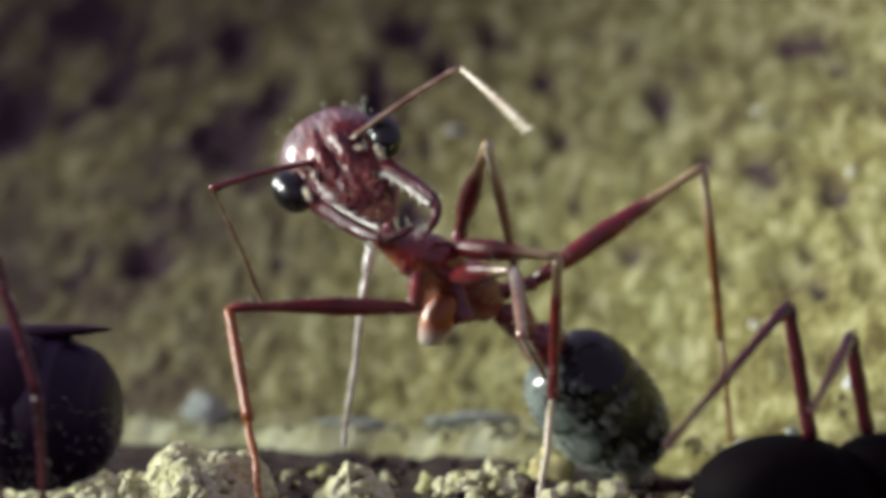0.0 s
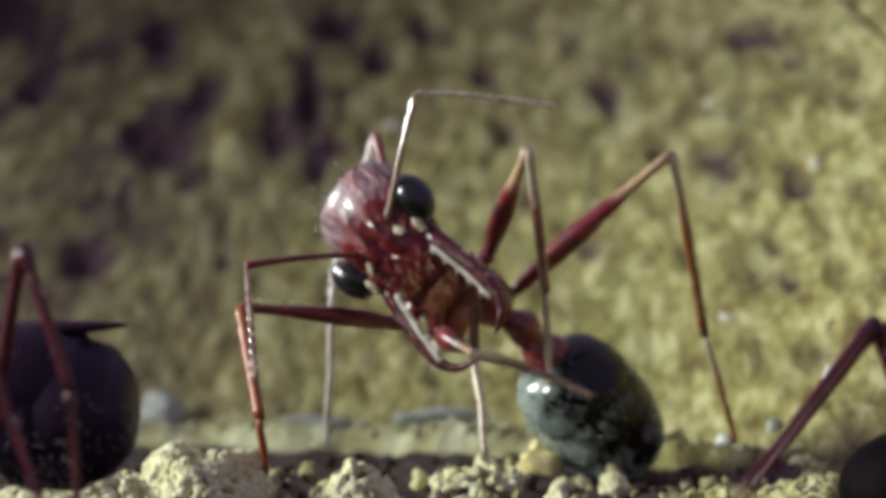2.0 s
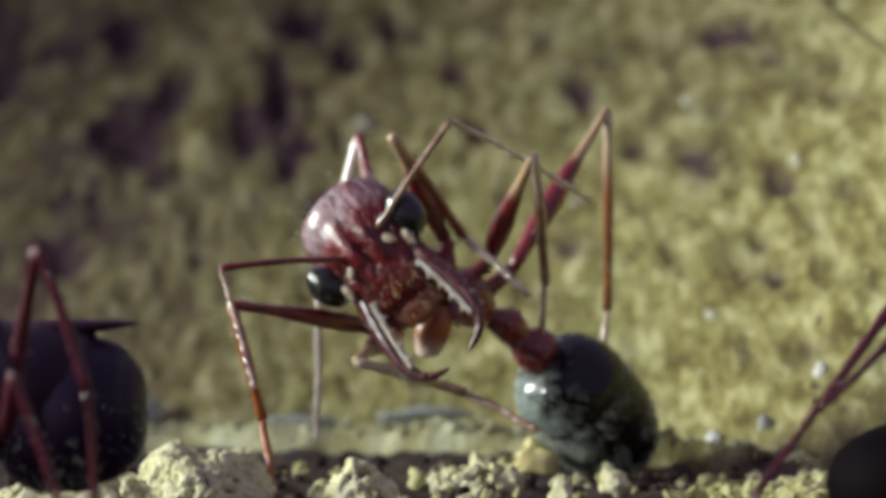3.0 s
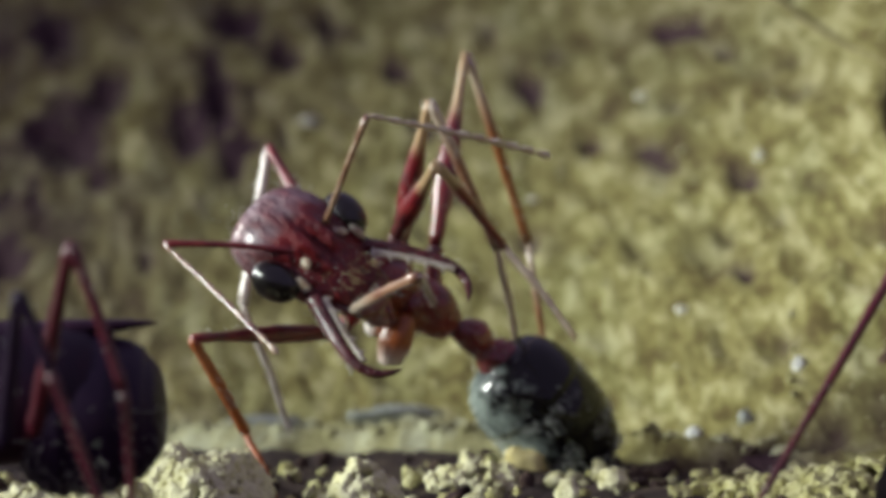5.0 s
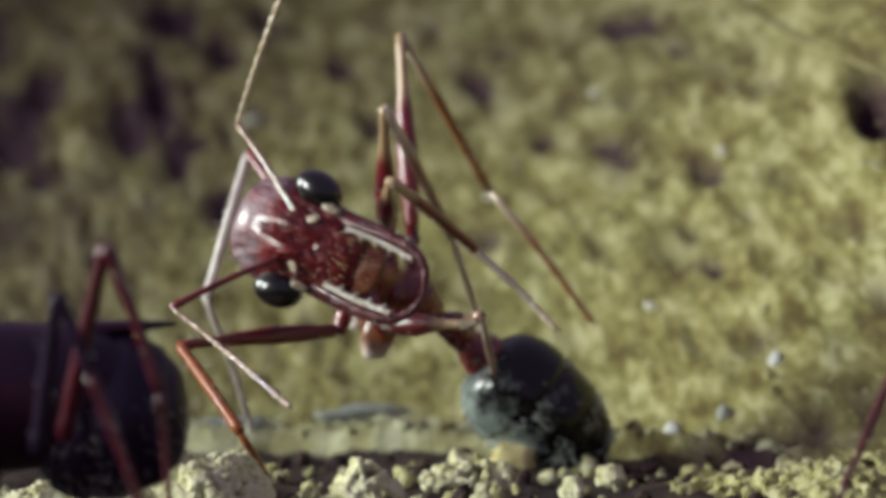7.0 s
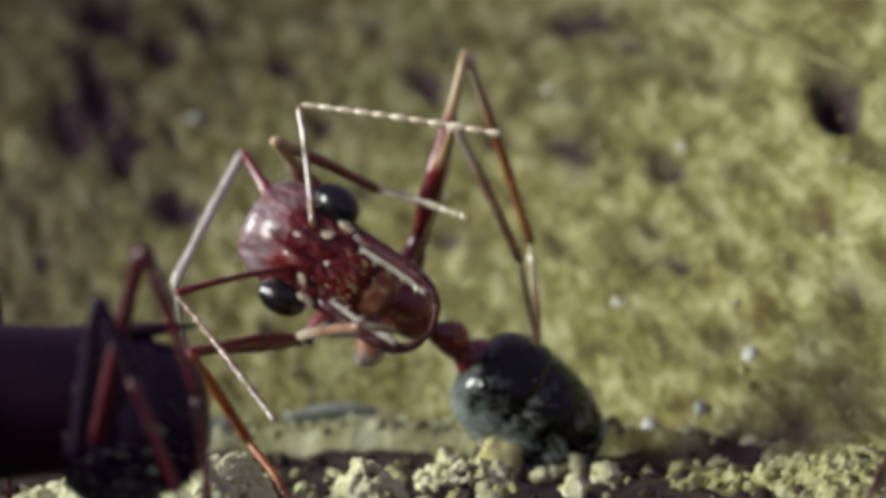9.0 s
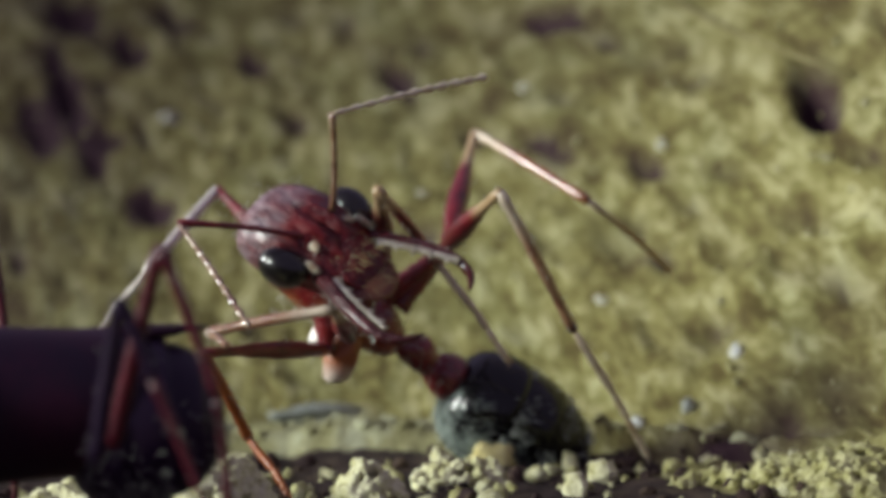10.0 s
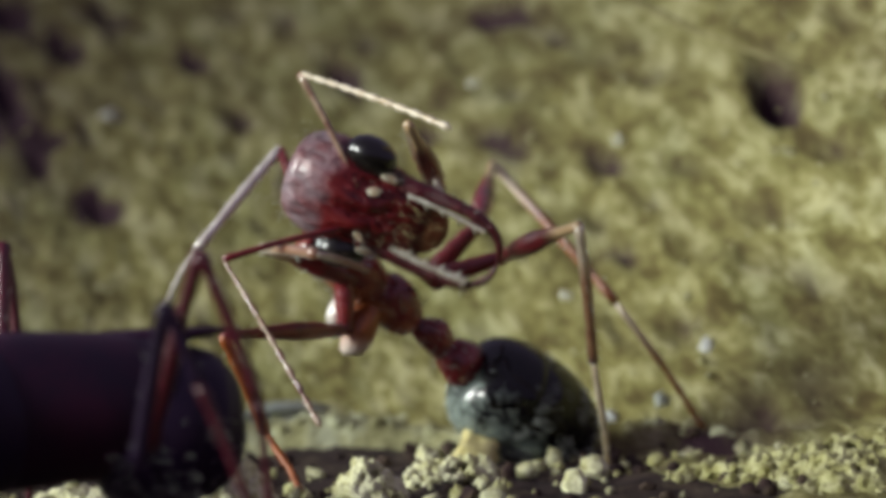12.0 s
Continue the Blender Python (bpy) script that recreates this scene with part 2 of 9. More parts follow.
# ---- ground: one sheet of soil, flat in front and rising into a bank ----
PITS = [(-3.2, 14.4, 0.50, 1.7, 1.4), (-1.7, 18.6, 0.90, 0.9, 1.2), (9.5, 13.8, 0.45, 1.0, 1.0), (12.7, 10.2, 0.75, 0.6, 0.7), 
        (0.2, 16.4, 0.65, 0.75, 1.1), (2.4, 18.0, 0.85, 0.75, 1.3), (-8.3, 14.7, 0.80, 0.8, 1.1), (-10.2, 12.4, 0.90, 0.9, 1.1), (-11.6, 12.8, 0.60, 0.5, 1.0),
        (-13.1, 6.7, 0.81, 0.66, 1.2), (-11.0, 18.2, 0.70, 1.2, 1.2), (-17.3, 15.5, 0.77, 0.77, 1.0), (-20.2, 20.2, 1.76, 1.28, 1.3), (-22.1, 14.0, 1.33, 1.6, 1.3),
        (14.5, 9.3, 0.42, 0.38, 0.6), (14.8, 16.0, 0.62, 0.52, 0.8), (-1.4, 8.8, 0.85, 0.7, 1.0), (5.3, 12.2, 0.42, 0.5, 0.9), (4.8, 14.8, 0.45, 0.6, 0.6),
        (-4.9, 12.7, 0.70, 1.0, 0.9), (10.7, 10.9, 0.34, 0.34, 0.5), (16.6, 13.6, 0.35, 0.3, 0.6), (16.9, 7.2, 0.5, 0.35, 0.6)]
# small brown pits: place along the bank and height up it
for px, pz in ((15.9, 14.6), (17.5, 14.2), (14.7, 9.6), (19.1, 9.1), (16.2, 9.1), (17.0, 12.4), (14.9, 7.9), (13.4, 7.4), (16.6, 4.8), (13.6, 3.7), (10.8, 11.3), (13.7, 12.3),
               (10.7, 6.6), (13.4, 6.0), (10.8, 15.2), (8.9, 16.9), (5.7, 9.2), (2.5, 18.7)):
    PITS.append((px, pz, 0.34, 0.36, 0.62))
hollows = random.Random(21)
for _ in range(60):
    hx = hollows.uniform(-28, 24)
    PITS.append((hx, hollows.uniform(3, 19), hollows.uniform(0.26, 0.5), hollows.uniform(0.3, 0.65), hollows.uniform(0.25, 0.55)))


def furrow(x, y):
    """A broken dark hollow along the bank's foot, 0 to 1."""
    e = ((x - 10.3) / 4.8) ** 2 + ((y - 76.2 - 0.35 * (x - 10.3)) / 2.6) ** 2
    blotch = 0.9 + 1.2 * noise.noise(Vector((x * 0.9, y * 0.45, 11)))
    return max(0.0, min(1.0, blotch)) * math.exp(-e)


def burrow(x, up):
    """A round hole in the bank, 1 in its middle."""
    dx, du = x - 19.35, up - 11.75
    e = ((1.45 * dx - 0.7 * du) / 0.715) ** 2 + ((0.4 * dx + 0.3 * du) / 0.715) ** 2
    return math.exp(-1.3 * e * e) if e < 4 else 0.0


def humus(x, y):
    """How much painted shade darkens the bank's colour at a place, 0 to 1."""
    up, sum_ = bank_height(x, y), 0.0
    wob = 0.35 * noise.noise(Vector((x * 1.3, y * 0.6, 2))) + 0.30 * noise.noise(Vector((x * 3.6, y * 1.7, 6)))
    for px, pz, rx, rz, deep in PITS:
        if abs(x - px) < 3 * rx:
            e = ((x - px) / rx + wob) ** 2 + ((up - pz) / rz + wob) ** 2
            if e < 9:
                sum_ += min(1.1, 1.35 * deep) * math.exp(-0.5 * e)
    # pits have clear rims, on the bank's right side only the deep ones
    left_side = min(1.0, max(0.0, (6 - x) / 12))
    rim = 0.68 - 0.42 * left_side
    sum_ = (0.55 - 0.20 * left_side) * sum_ + 0.75 * min(1.0, max(0.0, (sum_ - rim) / 0.30))
    # darkens the hollow and the hole in colour as well as in shape
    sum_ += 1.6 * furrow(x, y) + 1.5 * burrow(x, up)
    # light falling off to the left and up the bank, painted in patches
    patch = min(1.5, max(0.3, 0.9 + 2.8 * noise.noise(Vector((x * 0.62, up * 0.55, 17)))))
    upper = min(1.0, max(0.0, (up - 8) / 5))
    sum_ += 0.75 * min(1.0, max(0.0, (-x - 1) / 10)) * (1 - 0.75 * upper) * (0.7 + 0.3 * patch) + (1 + (patch - 1) * left_side) * upper * (0.42 * min(1.0, max(0.0, (4 - x) / 12)) + 0.24 * min(1.0, max(0.0, (x + 6) / 8)))
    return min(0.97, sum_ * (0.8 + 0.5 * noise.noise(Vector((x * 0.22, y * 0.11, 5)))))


def foot_line(x):
    x = max(-26.0, min(26.0, x))
    return 92.5 - 0.55 * x - 0.042 * max(x, 0.0) ** 2


def bank_height(x, y):
    """The bank's smooth height over the plan, in millimetres."""
    up = (y - foot_line(x)) / 1.9
    if up > 45:
        up = 45 + 8 * math.log(1 + (up - 45) / 8)
    return up


def ground_height(x, y):
    smooth = bank_height(x, y)
    near = math.hypot(x, y - 85) < 75
    rough = 0.0
    if near:
        q = Vector((x, y * 0.42, 0))
        rough = 0.42 * noise.noise(q * 0.35) + 0.30 * noise.noise(q * 0.95 + Vector((7, 1, 0))) + 0.22 * noise.noise(q * 1.9) + 0.10 * noise.noise(q * 3.3)
    base = 0.5 * (smooth + math.sqrt(smooth * smooth + 0.6)) - 0.1 if smooth > -40 else 0.0
    if near:
        # low broken step before the foot of the bank
        d = y - foot_line(x) + 1.2 * noise.noise(Vector((x * 0.25, 9, 0))) + 0.4 * noise.noise(Vector((x * 1.1, 4, 0)))
        u = min(1.0, max(0.0, (d + 5.6) / 0.8))
        base += -0.5 + 0.8 * u * u * (3 - 2 * u) * (0.8 + 0.5 * noise.noise(Vector((x * 0.3, 3, 0)))) * math.exp(-max(0, d + 4) / 6)
        for px, pz, rx, rz, deep in PITS:
            if abs(x - px) < 3 * rx:
                e = ((x - px) / rx) ** 2 + ((smooth - pz) / rz) ** 2
                if e < 9:
                    base -= 0.85 * deep * math.exp(-e)
        base -= 0.5 * furrow(x, y) + 2.0 * burrow(x, smooth)
        rough *= 0.8 if d > 0 else 0.5 + 0.35 * min(1.0, max(0.0, (x - 5) / 4))
    return base + rough


def steps(far, lo, hi, fine):
    out = [lo - far * k for k in (1.0, 0.4, 0.15, 0.06, 0.03, 0.012, 0.004)]
    n = int(round((hi - lo) / fine))
    return out + [lo + (hi - lo) * k / n for k in range(n + 1)] + [hi + far * k for k in (0.004, 0.012, 0.03, 0.06, 0.15, 0.4, 1.0)]


def ground():
    xs, ys = steps(6000.0, -34.0, 30.0, 0.24), steps(6000.0, 52.0, 150.0, 0.32)
    verts = [(x * MM, y * MM, ground_height(x, y) * MM) for y in ys for x in xs]
    n = len(xs)
    faces = [(r * n + k, r * n + k + 1, (r + 1) * n + k + 1, (r + 1) * n + k) for r in range(len(ys) - 1) for k in range(n - 1)]
    me = bpy.data.meshes.new("ground")
    me.from_pydata(verts, [], faces)
    for f in me.polygons:
        f.use_smooth = True
    me.materials.append(SOIL)
    me.materials.append(EARTH)
    me.materials.append(LEDGE)
    # shade painted into the soil's colour, point by point
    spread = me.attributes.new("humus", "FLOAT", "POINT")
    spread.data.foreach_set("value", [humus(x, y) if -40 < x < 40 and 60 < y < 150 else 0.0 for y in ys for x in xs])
    for f in me.polygons:
        x, y, _ = f.center / MM
        if abs(x) < 40 and 50 < y < 152:
            if y - foot_line(x) + 1.2 * noise.noise(Vector((x * 0.25, 9, 0))) + 0.4 * noise.noise(Vector((x * 1.1, 4, 0))) < -6.3 and x < 7 + 3 * noise.noise(Vector((x * 0.4, y * 0.2, 8))):
                f.material_index = 1
            elif y - foot_line(x) < -0.6 + 1.6 * noise.noise(Vector((x * 0.5, y * 0.3, 14))) and x < 5 + 3 * noise.noise(Vector((x * 0.4, y * 0.2, 8))):
                f.material_index = 2
    return tagged(new("ground", me), "ochre sandy soil rising into a pitted bank", "ground", kind="structure")


ground()


# ---- soil crumbs and stones ----
def lump(rnd, size, flat=0.8, level=1):
    """Verts and faces of one uneven grain."""
    bm = bmesh.new()
    bmesh.ops.create_icosphere(bm, subdivisions=level, radius=1.0)
    seed = Vector((rnd.uniform(0, 99), rnd.uniform(0, 99), rnd.uniform(0, 99)))
    sx, sy, sz = size * rnd.uniform(0.75, 1.25), size * rnd.uniform(0.75, 1.25), size * flat * rnd.uniform(0.75, 1.2)
    turn = Euler((rnd.uniform(0, 6), rnd.uniform(0, 6), rnd.uniform(0, 6))).to_matrix()
    vs = []
    for v in bm.verts:
        k = 1 + 0.5 * noise.noise(v.co * 1.3 + seed) + 0.28 * noise.noise(v.co * 3.1 + seed)
        vs.append(turn @ Vector((v.co.x * k * sx, v.co.y * k * sy, v.co.z * k * sz)))
    fs = [[v.index for v in f.verts] for f in bm.faces]
    bm.free()
    return vs, fs


GRAINS = [lump(random.Random(k), 1.0, 0.85, 2) for k in range(24)]


def heap(name, spots, mat, label, seed, fused=0.0):
    """One mesh of many loose grains at spots (x, y, z, size)."""
    rnd = random.Random(seed)
    verts, faces = [], []
    for x, y, z, size in spots:
        vs, fs = GRAINS[rnd.randrange(24)]
        turn = Euler((0, 0, rnd.uniform(0, 6.3))).to_matrix()
        o = len(verts)
        verts += [((turn @ v) * size + Vector((x, y, z))) * MM for v in vs]
        faces += [[i + o for i in f] for f in fs]
    me = bpy.data.meshes.new(name)
    me.from_pydata(verts, [], faces)
    ob = new(name, me)
    if fused:
        # crumbs caked together where they touch
        for v in me.vertices:
            v.co /= MM
        cake = ob.modifiers.new("cake", "REMESH")
        cake.mode, cake.voxel_size = "VOXEL", fused
        soft = ob.modifiers.new("soft", "SMOOTH")
        soft.factor, soft.iterations = 0.5, 1
        me = bpy.data.meshes.new_from_object(ob.evaluated_get(bpy.context.evaluated_depsgraph_get()))
        me.transform(Matrix.Scale(MM, 4))
        ob.modifiers.clear()
        ob.data = me
    for f in me.polygons:
        f.use_smooth = True
    me.materials.clear()
    me.materials.append(mat)
    return tagged(ob, label, "soil crumbs", kind="stuff")


CRUMB_MESHES = {}


def loose_crumbs(spots, mat, label, seed):
    """Crumbs that lie apart, each a thing of its own."""
    rnd = random.Random(seed)
    for x, y, z, size in spots:
        k = rnd.randrange(24)
        if (k, mat.name) not in CRUMB_MESHES:
            me = bpy.data.meshes.new("soil_crumb")
            vs, fs = GRAINS[k]
            me.from_pydata([v * MM for v in vs], [], fs)
            for f in me.polygons:
                f.use_smooth = True
            me.materials.append(mat)
            CRUMB_MESHES[(k, mat.name)] = me
        ob = new("soil_crumb", CRUMB_MESHES[(k, mat.name)])
        ob.matrix_world = Matrix.Translation((x * MM, y * MM, z * MM)) @ Matrix.Rotation(rnd.uniform(0, 6.3), 4, "Z") @ Matrix.Scale(size, 4)
        tagged(ob, label, "soil crumb", group="loose crumbs")


def mound(cx, cy, rx, ry, high, count, seed, lo=0.14, hi=0.36, blunt=2, beads=0):
    """Spots of a heap: its body, and beads that sit proud on its skin."""
    rnd = random.Random(seed)
    out = []
    for k in range(count + beads):
        a, r = rnd.uniform(0, 6.283), math.sqrt(rnd.random())
        x, y = cx + rx * r * math.cos(a), cy + ry * r * math.sin(a)
        top = ground_height(x, y) + high * (1 - r ** blunt) * (0.75 + 0.5 * noise.noise(Vector((x, y, seed))))
        if k < count:
            out.append((x, y, top + 0.30 * rnd.uniform(-1, 1) * hi / 0.36, lo + (hi - lo) * rnd.random() ** 1.5))
        else:
            out.append((x, y, top + rnd.uniform(0.14, 0.30), rnd.uniform(0.10, 0.18)))
    return out


def scatter(x0, x1, y0, y1, count, seed, lo, hi):
    rnd = random.Random(seed)
    out = []
    for _ in range(count):
        x, y = rnd.uniform(x0, x1), rnd.uniform(y0, y1)
        s = lo + (hi - lo) * rnd.random() ** 2
        if y < foot_line(x) - 5:
            out.append((x, y, ground_height(x, y) + s * 0.3, s))
    return out


heap("soil_crumbs", mound(-6.7, 71.0, 1.9, 3.0, 1.35, 1000, 1, 0.10, 0.22, 6, 480), CLAY, "heap of pale cream clay crumbs caked together", 1, 0.045)
heap("soil_crumbs", mound(-9.8, 70.4, 2.6, 2.8, 0.85, 700, 12, 0.10, 0.22, 2, 480), CLAY, "low caked heap of pale clay crumbs beside the ant", 12, 0.05)
heap("soil_crumbs", mound(-2.45, 69.9, 1.1, 0.9, 1.0, 130, 2, 0.10, 0.24, 2, 70), CLAY, "small caked heap of pale clay crumbs", 2, 0.05)
heap("soil_crumbs", mound(1.1, 73.5, 1.4, 1.0, 0.6, 110, 7, 0.10, 0.26, 2, 90), CLAY, "low caked heap of pale clay crumbs", 7, 0.05)
heap("soil_crumbs", [q for q in mound(12.0, 68.3, 6.4, 3.9, 0.5, 1700, 3, 0.06, 0.22) if noise.noise(Vector((q[0] * 0.7, q[1] * 0.5, 1))) > -0.12], LOAM, "spread caked heap of ochre crumbs at the bank's foot", 3, 0.06)
heap("soil_crumbs", mound(10.8, 65.2, 3.6, 2.6, 0.95, 1300, 6, 0.08, 0.20), LOAM, "low caked heap of ochre crumbs", 6, 0.05)
loose_crumbs(scatter(-12, 13, 64, 78, 80, 4, 0.12, 0.36), CRUMB, "single pale clay crumb lying on dark soil", 4)
heap("soil_crumbs", scatter(-13, 12, 64, 80, 130, 8, 0.10, 0.36), LOAM, "loose ochre crumbs strewn on the ground", 8, 0.07)
heap("soil_crumbs", scatter(-13, 11, 64, 84, 300, 5, 0.07, 0.34), EARTH, "loose dark brown earth crumbs on the ground", 5, 0.07)


def ledge(count, seed):
    rnd = random.Random(seed)
    out = []
    for _ in range(count):
        x = rnd.uniform(-22, 12)
        y = foot_line(x) - rnd.uniform(0.2, 4.9 + 0.5 * noise.noise(Vector((x * 0.8, 2, 2))))
        if noise.noise(Vector((x * 0.45, y * 0.3, 6))) > -0.28:
            out.append((x, y, ground_height(x, y) - 0.03, 0.06 + 0.22 * rnd.random() ** 2))
    return out


heap("soil_crumbs", ledge(1100, 9), LEDGE, "pale crumbs caked on the low ledge before the bank", 9, 0.10)


def bank_grit(count, seed):
    rnd = random.Random(seed)
    out = []
    for _ in range(count):
        x = rnd.uniform(-16, 24)
        up = rnd.uniform(0.3, 18)
        y = foot_line(x) + 1.9 * up
        if noise.noise(Vector((x * 0.4, up * 0.4, 3))) > -0.15 - 0.012 * x:
            out.append((x, y, ground_height(x, y) - 0.02, 0.05 + 0.14 * rnd.random() ** 3))
    return out


heap("soil_crumbs", bank_grit(1500, 10), SAND, "fine ochre crumbs clinging to the bank", 10)


def stone(name, x, y, size, mat, label, seed, rise=0.5, category="pebble", wide=(1, 1, 1)):
    vs, fs = lump(random.Random(seed), size, 0.85, 3)
    bm = bmesh.new()
    made = [bm.verts.new((v.x * wide[0], v.y * wide[1], v.z * wide[2])) for v in vs]
    for f in fs:
        bm.faces.new([made[i] for i in f])
    ob = part(name, bm, mat)
    ob.location = (x * MM, y * MM, (ground_height(x, y) + size * rise) * MM)
    return tagged(ob, label, category, group="loose stones")


stone("pebble", 3.35, 77.6, 0.66, YELLOW, "round yellow pebble lying on the ground", 11, 0.45)
stone("pebble", 1.6, 77.0, 0.42, CRUMB, "pale grey rounded pebble on the ground", 12)
stone("pebble", 2.9, 68.5, 0.38, CRUMB, "pale clay pebble on the ground", 13)
stone("pebble", 0.5, 73.0, 0.35, CRUMB, "pale clay pebble on the ground", 14)
stone("pebble", -0.3, 68.2, 0.3, EARTH, "brown earth pebble on the ground", 15)
stone("pebble", 11.4, 82.0, 0.3, SLATE, "bluish stone chip at the foot of the bank", 31, 0.2)
stone("pebble", 11.1, 89.3, 0.22, GRIT, "whitish quartz chip stuck in the bank", 32, -0.3)
stone("pebble", 4.9, 72.0, 0.44, CRUMB, "pale clay pebble on the ground", 16)
stone("pebble", 13.4, 82.6, 0.26, QUARTZ, "small white quartz pebble on the bank", 17, 0.1)
stone("pebble", 13.0, 103.0, 0.32, GRIT, "white quartz grain stuck in the bank", 18, -0.35)
stone("pebble", 9.9, 82.8, 0.25, QUARTZ, "whitish stone at the foot of the bank", 19, 0.2)
stone("pebble", 15.3, 93.6, 0.25, GRIT, "small white quartz grain in the bank", 20, -0.35)

stone("stone", -9.2, 97.0, 0.9, SLATE, "blue-grey stone at the foot of the bank", 23, 0.3, "stone")
stone("stone", 1.6, 91.6, 0.7, SLATE, "flat pale bluish slab on the low ledge", 24, 0.1, "stone", (3.2, 0.9, 0.4))
stone("stone", -3.4, 92.6, 0.6, SLATE, "flat pale bluish slab on the low ledge", 25, 0.2, "stone", (2.2, 0.9, 0.55))
stone("pebble", 0.5, 116.3, 0.5, GRIT, "whitish quartz chip stuck in the bank", 26, -0.2)
stone("pebble", 8.1, 101.6, 0.25, GRIT, "whitish quartz chip stuck in the bank", 27, -0.35)


def fibre(name, pts, radius, label):
    bm = tube(pts, [radius * (1 - 0.5 * k / len(pts)) for k in range(len(pts))], 6)
    return tagged(part(name, bm, FIBRE), label, "plant fibre")


fibre("plant_fibre", [(17.4, 102.4, 16.7), (17.8, 100.1, 15.9), (18.1, 97.1, 14.7), (18.6, 93.8, 13.5), (19.4, 90.1, 12.4), (20.0, 87.1, 11.5)], 0.13, "long dry plant fibre lying on the bank")


# ---- ants ----
def leg_segment(name, length, r0, r1, mat, parent, swell=1.0, bend=0.0, spines=0, label=""):
    n = 15
    pts, rad = [], []
    for k in range(n):
        u = k / (n - 1)
        pts.append((0, length * u, bend * math.sin(math.pi * u)))
        rad.append((r0 + (r1 - r0) * u) * (1 + (swell - 1) * math.sin(math.pi * min(1, (u * 1.1) ** 0.8)) ** 2) * (1.22 if k in (1, n - 2) else 1.0) * (1 + 0.05 * math.sin(2.3 * k)))
    ob = part(name, tube(pts, rad, 10), mat, parent, label)
    if spines:
        rnd = random.Random(name + str(length))
        bm = bmesh.new()
        for k in range(spines):
            u, a = rnd.uniform(0.06, 0.97), rnd.uniform(0, 6.28)
            r = 0.95 * (r0 + (r1 - r0) * u) * (1 + (swell - 1) * math.sin(math.pi * min(1, (u * 1.1) ** 0.8)) ** 2)
            q = Vector((r * math.cos(a), length * u, r * math.sin(a) + bend * math.sin(math.pi * u)))
            d = Vector((math.cos(a), 0.9, math.sin(a))) * rnd.uniform(0.10, 0.22)
            tube([q, q + d], [0.012, 0.004], 3, bm)
        part("bristles", bm, HAIR, ob, "short pale bristles")["kind"] = "stuff"
    return ob


def tarsus(length, parent, mat):
    """Foot of five joints with two claws."""
    pts, rad = [], []
    cuts = [0, 0.5, 0.68, 0.80, 0.89, 1.0]
    for a, b in zip(cuts, cuts[1:]):
        for u, w in ((0.02, 0.085), (0.25, 0.105), (0.85, 0.125), (0.98, 0.095)):
            y = a + (b - a) * u
            pts.append((0.03 * math.sin(9 * y), length * y, -0.06 * length * y * y))
            rad.append(w * (1.1 - 0.25 * y))
    bm = tube(pts, rad, 8)
    end = -0.06 * length
    for s in (-1, 1):
        tube([(0, length * 0.98, end), (s * 0.10, length * 1.02, end + 0.02), (s * 0.14, length * 1.04, end - 0.10)], [0.03, 0.022, 0.006], 5, bm)
    rnd = random.Random(int(length * 100))
    for k in range(26):
        u, a = rnd.uniform(0.03, 0.97), rnd.uniform(0, 6.28)
        q = Vector((0.07 * math.cos(a), length * u, 0.07 * math.sin(a) - 0.06 * length * u * u))
        tube([q, q + Vector((math.cos(a), 1.1, math.sin(a))) * rnd.uniform(0.08, 0.18)], [0.013, 0.004], 3, bm)
    return part("tarsus", bm, mat, parent, "slender bristly foot with claws")


def smoothed(rings, n):
    """n rings along a smooth line through the given ones."""
    out = []
    for k in range(n):
        q = (len(rings) - 1) * k / (n - 1)
        i = min(int(q), len(rings) - 2)
        t = q - i
        a, p, c, d = rings[max(i - 1, 0)], rings[i], rings[i + 1], rings[min(i + 2, len(rings) - 1)]
        out.append(tuple(0.5 * (2 * w + (x - v) * t + (2 * v - 5 * w + 4 * x - y) * t * t + (3 * w - v - 3 * x + y) * t ** 3) for v, w, x, y in zip(a, p, c, d)))
    return out


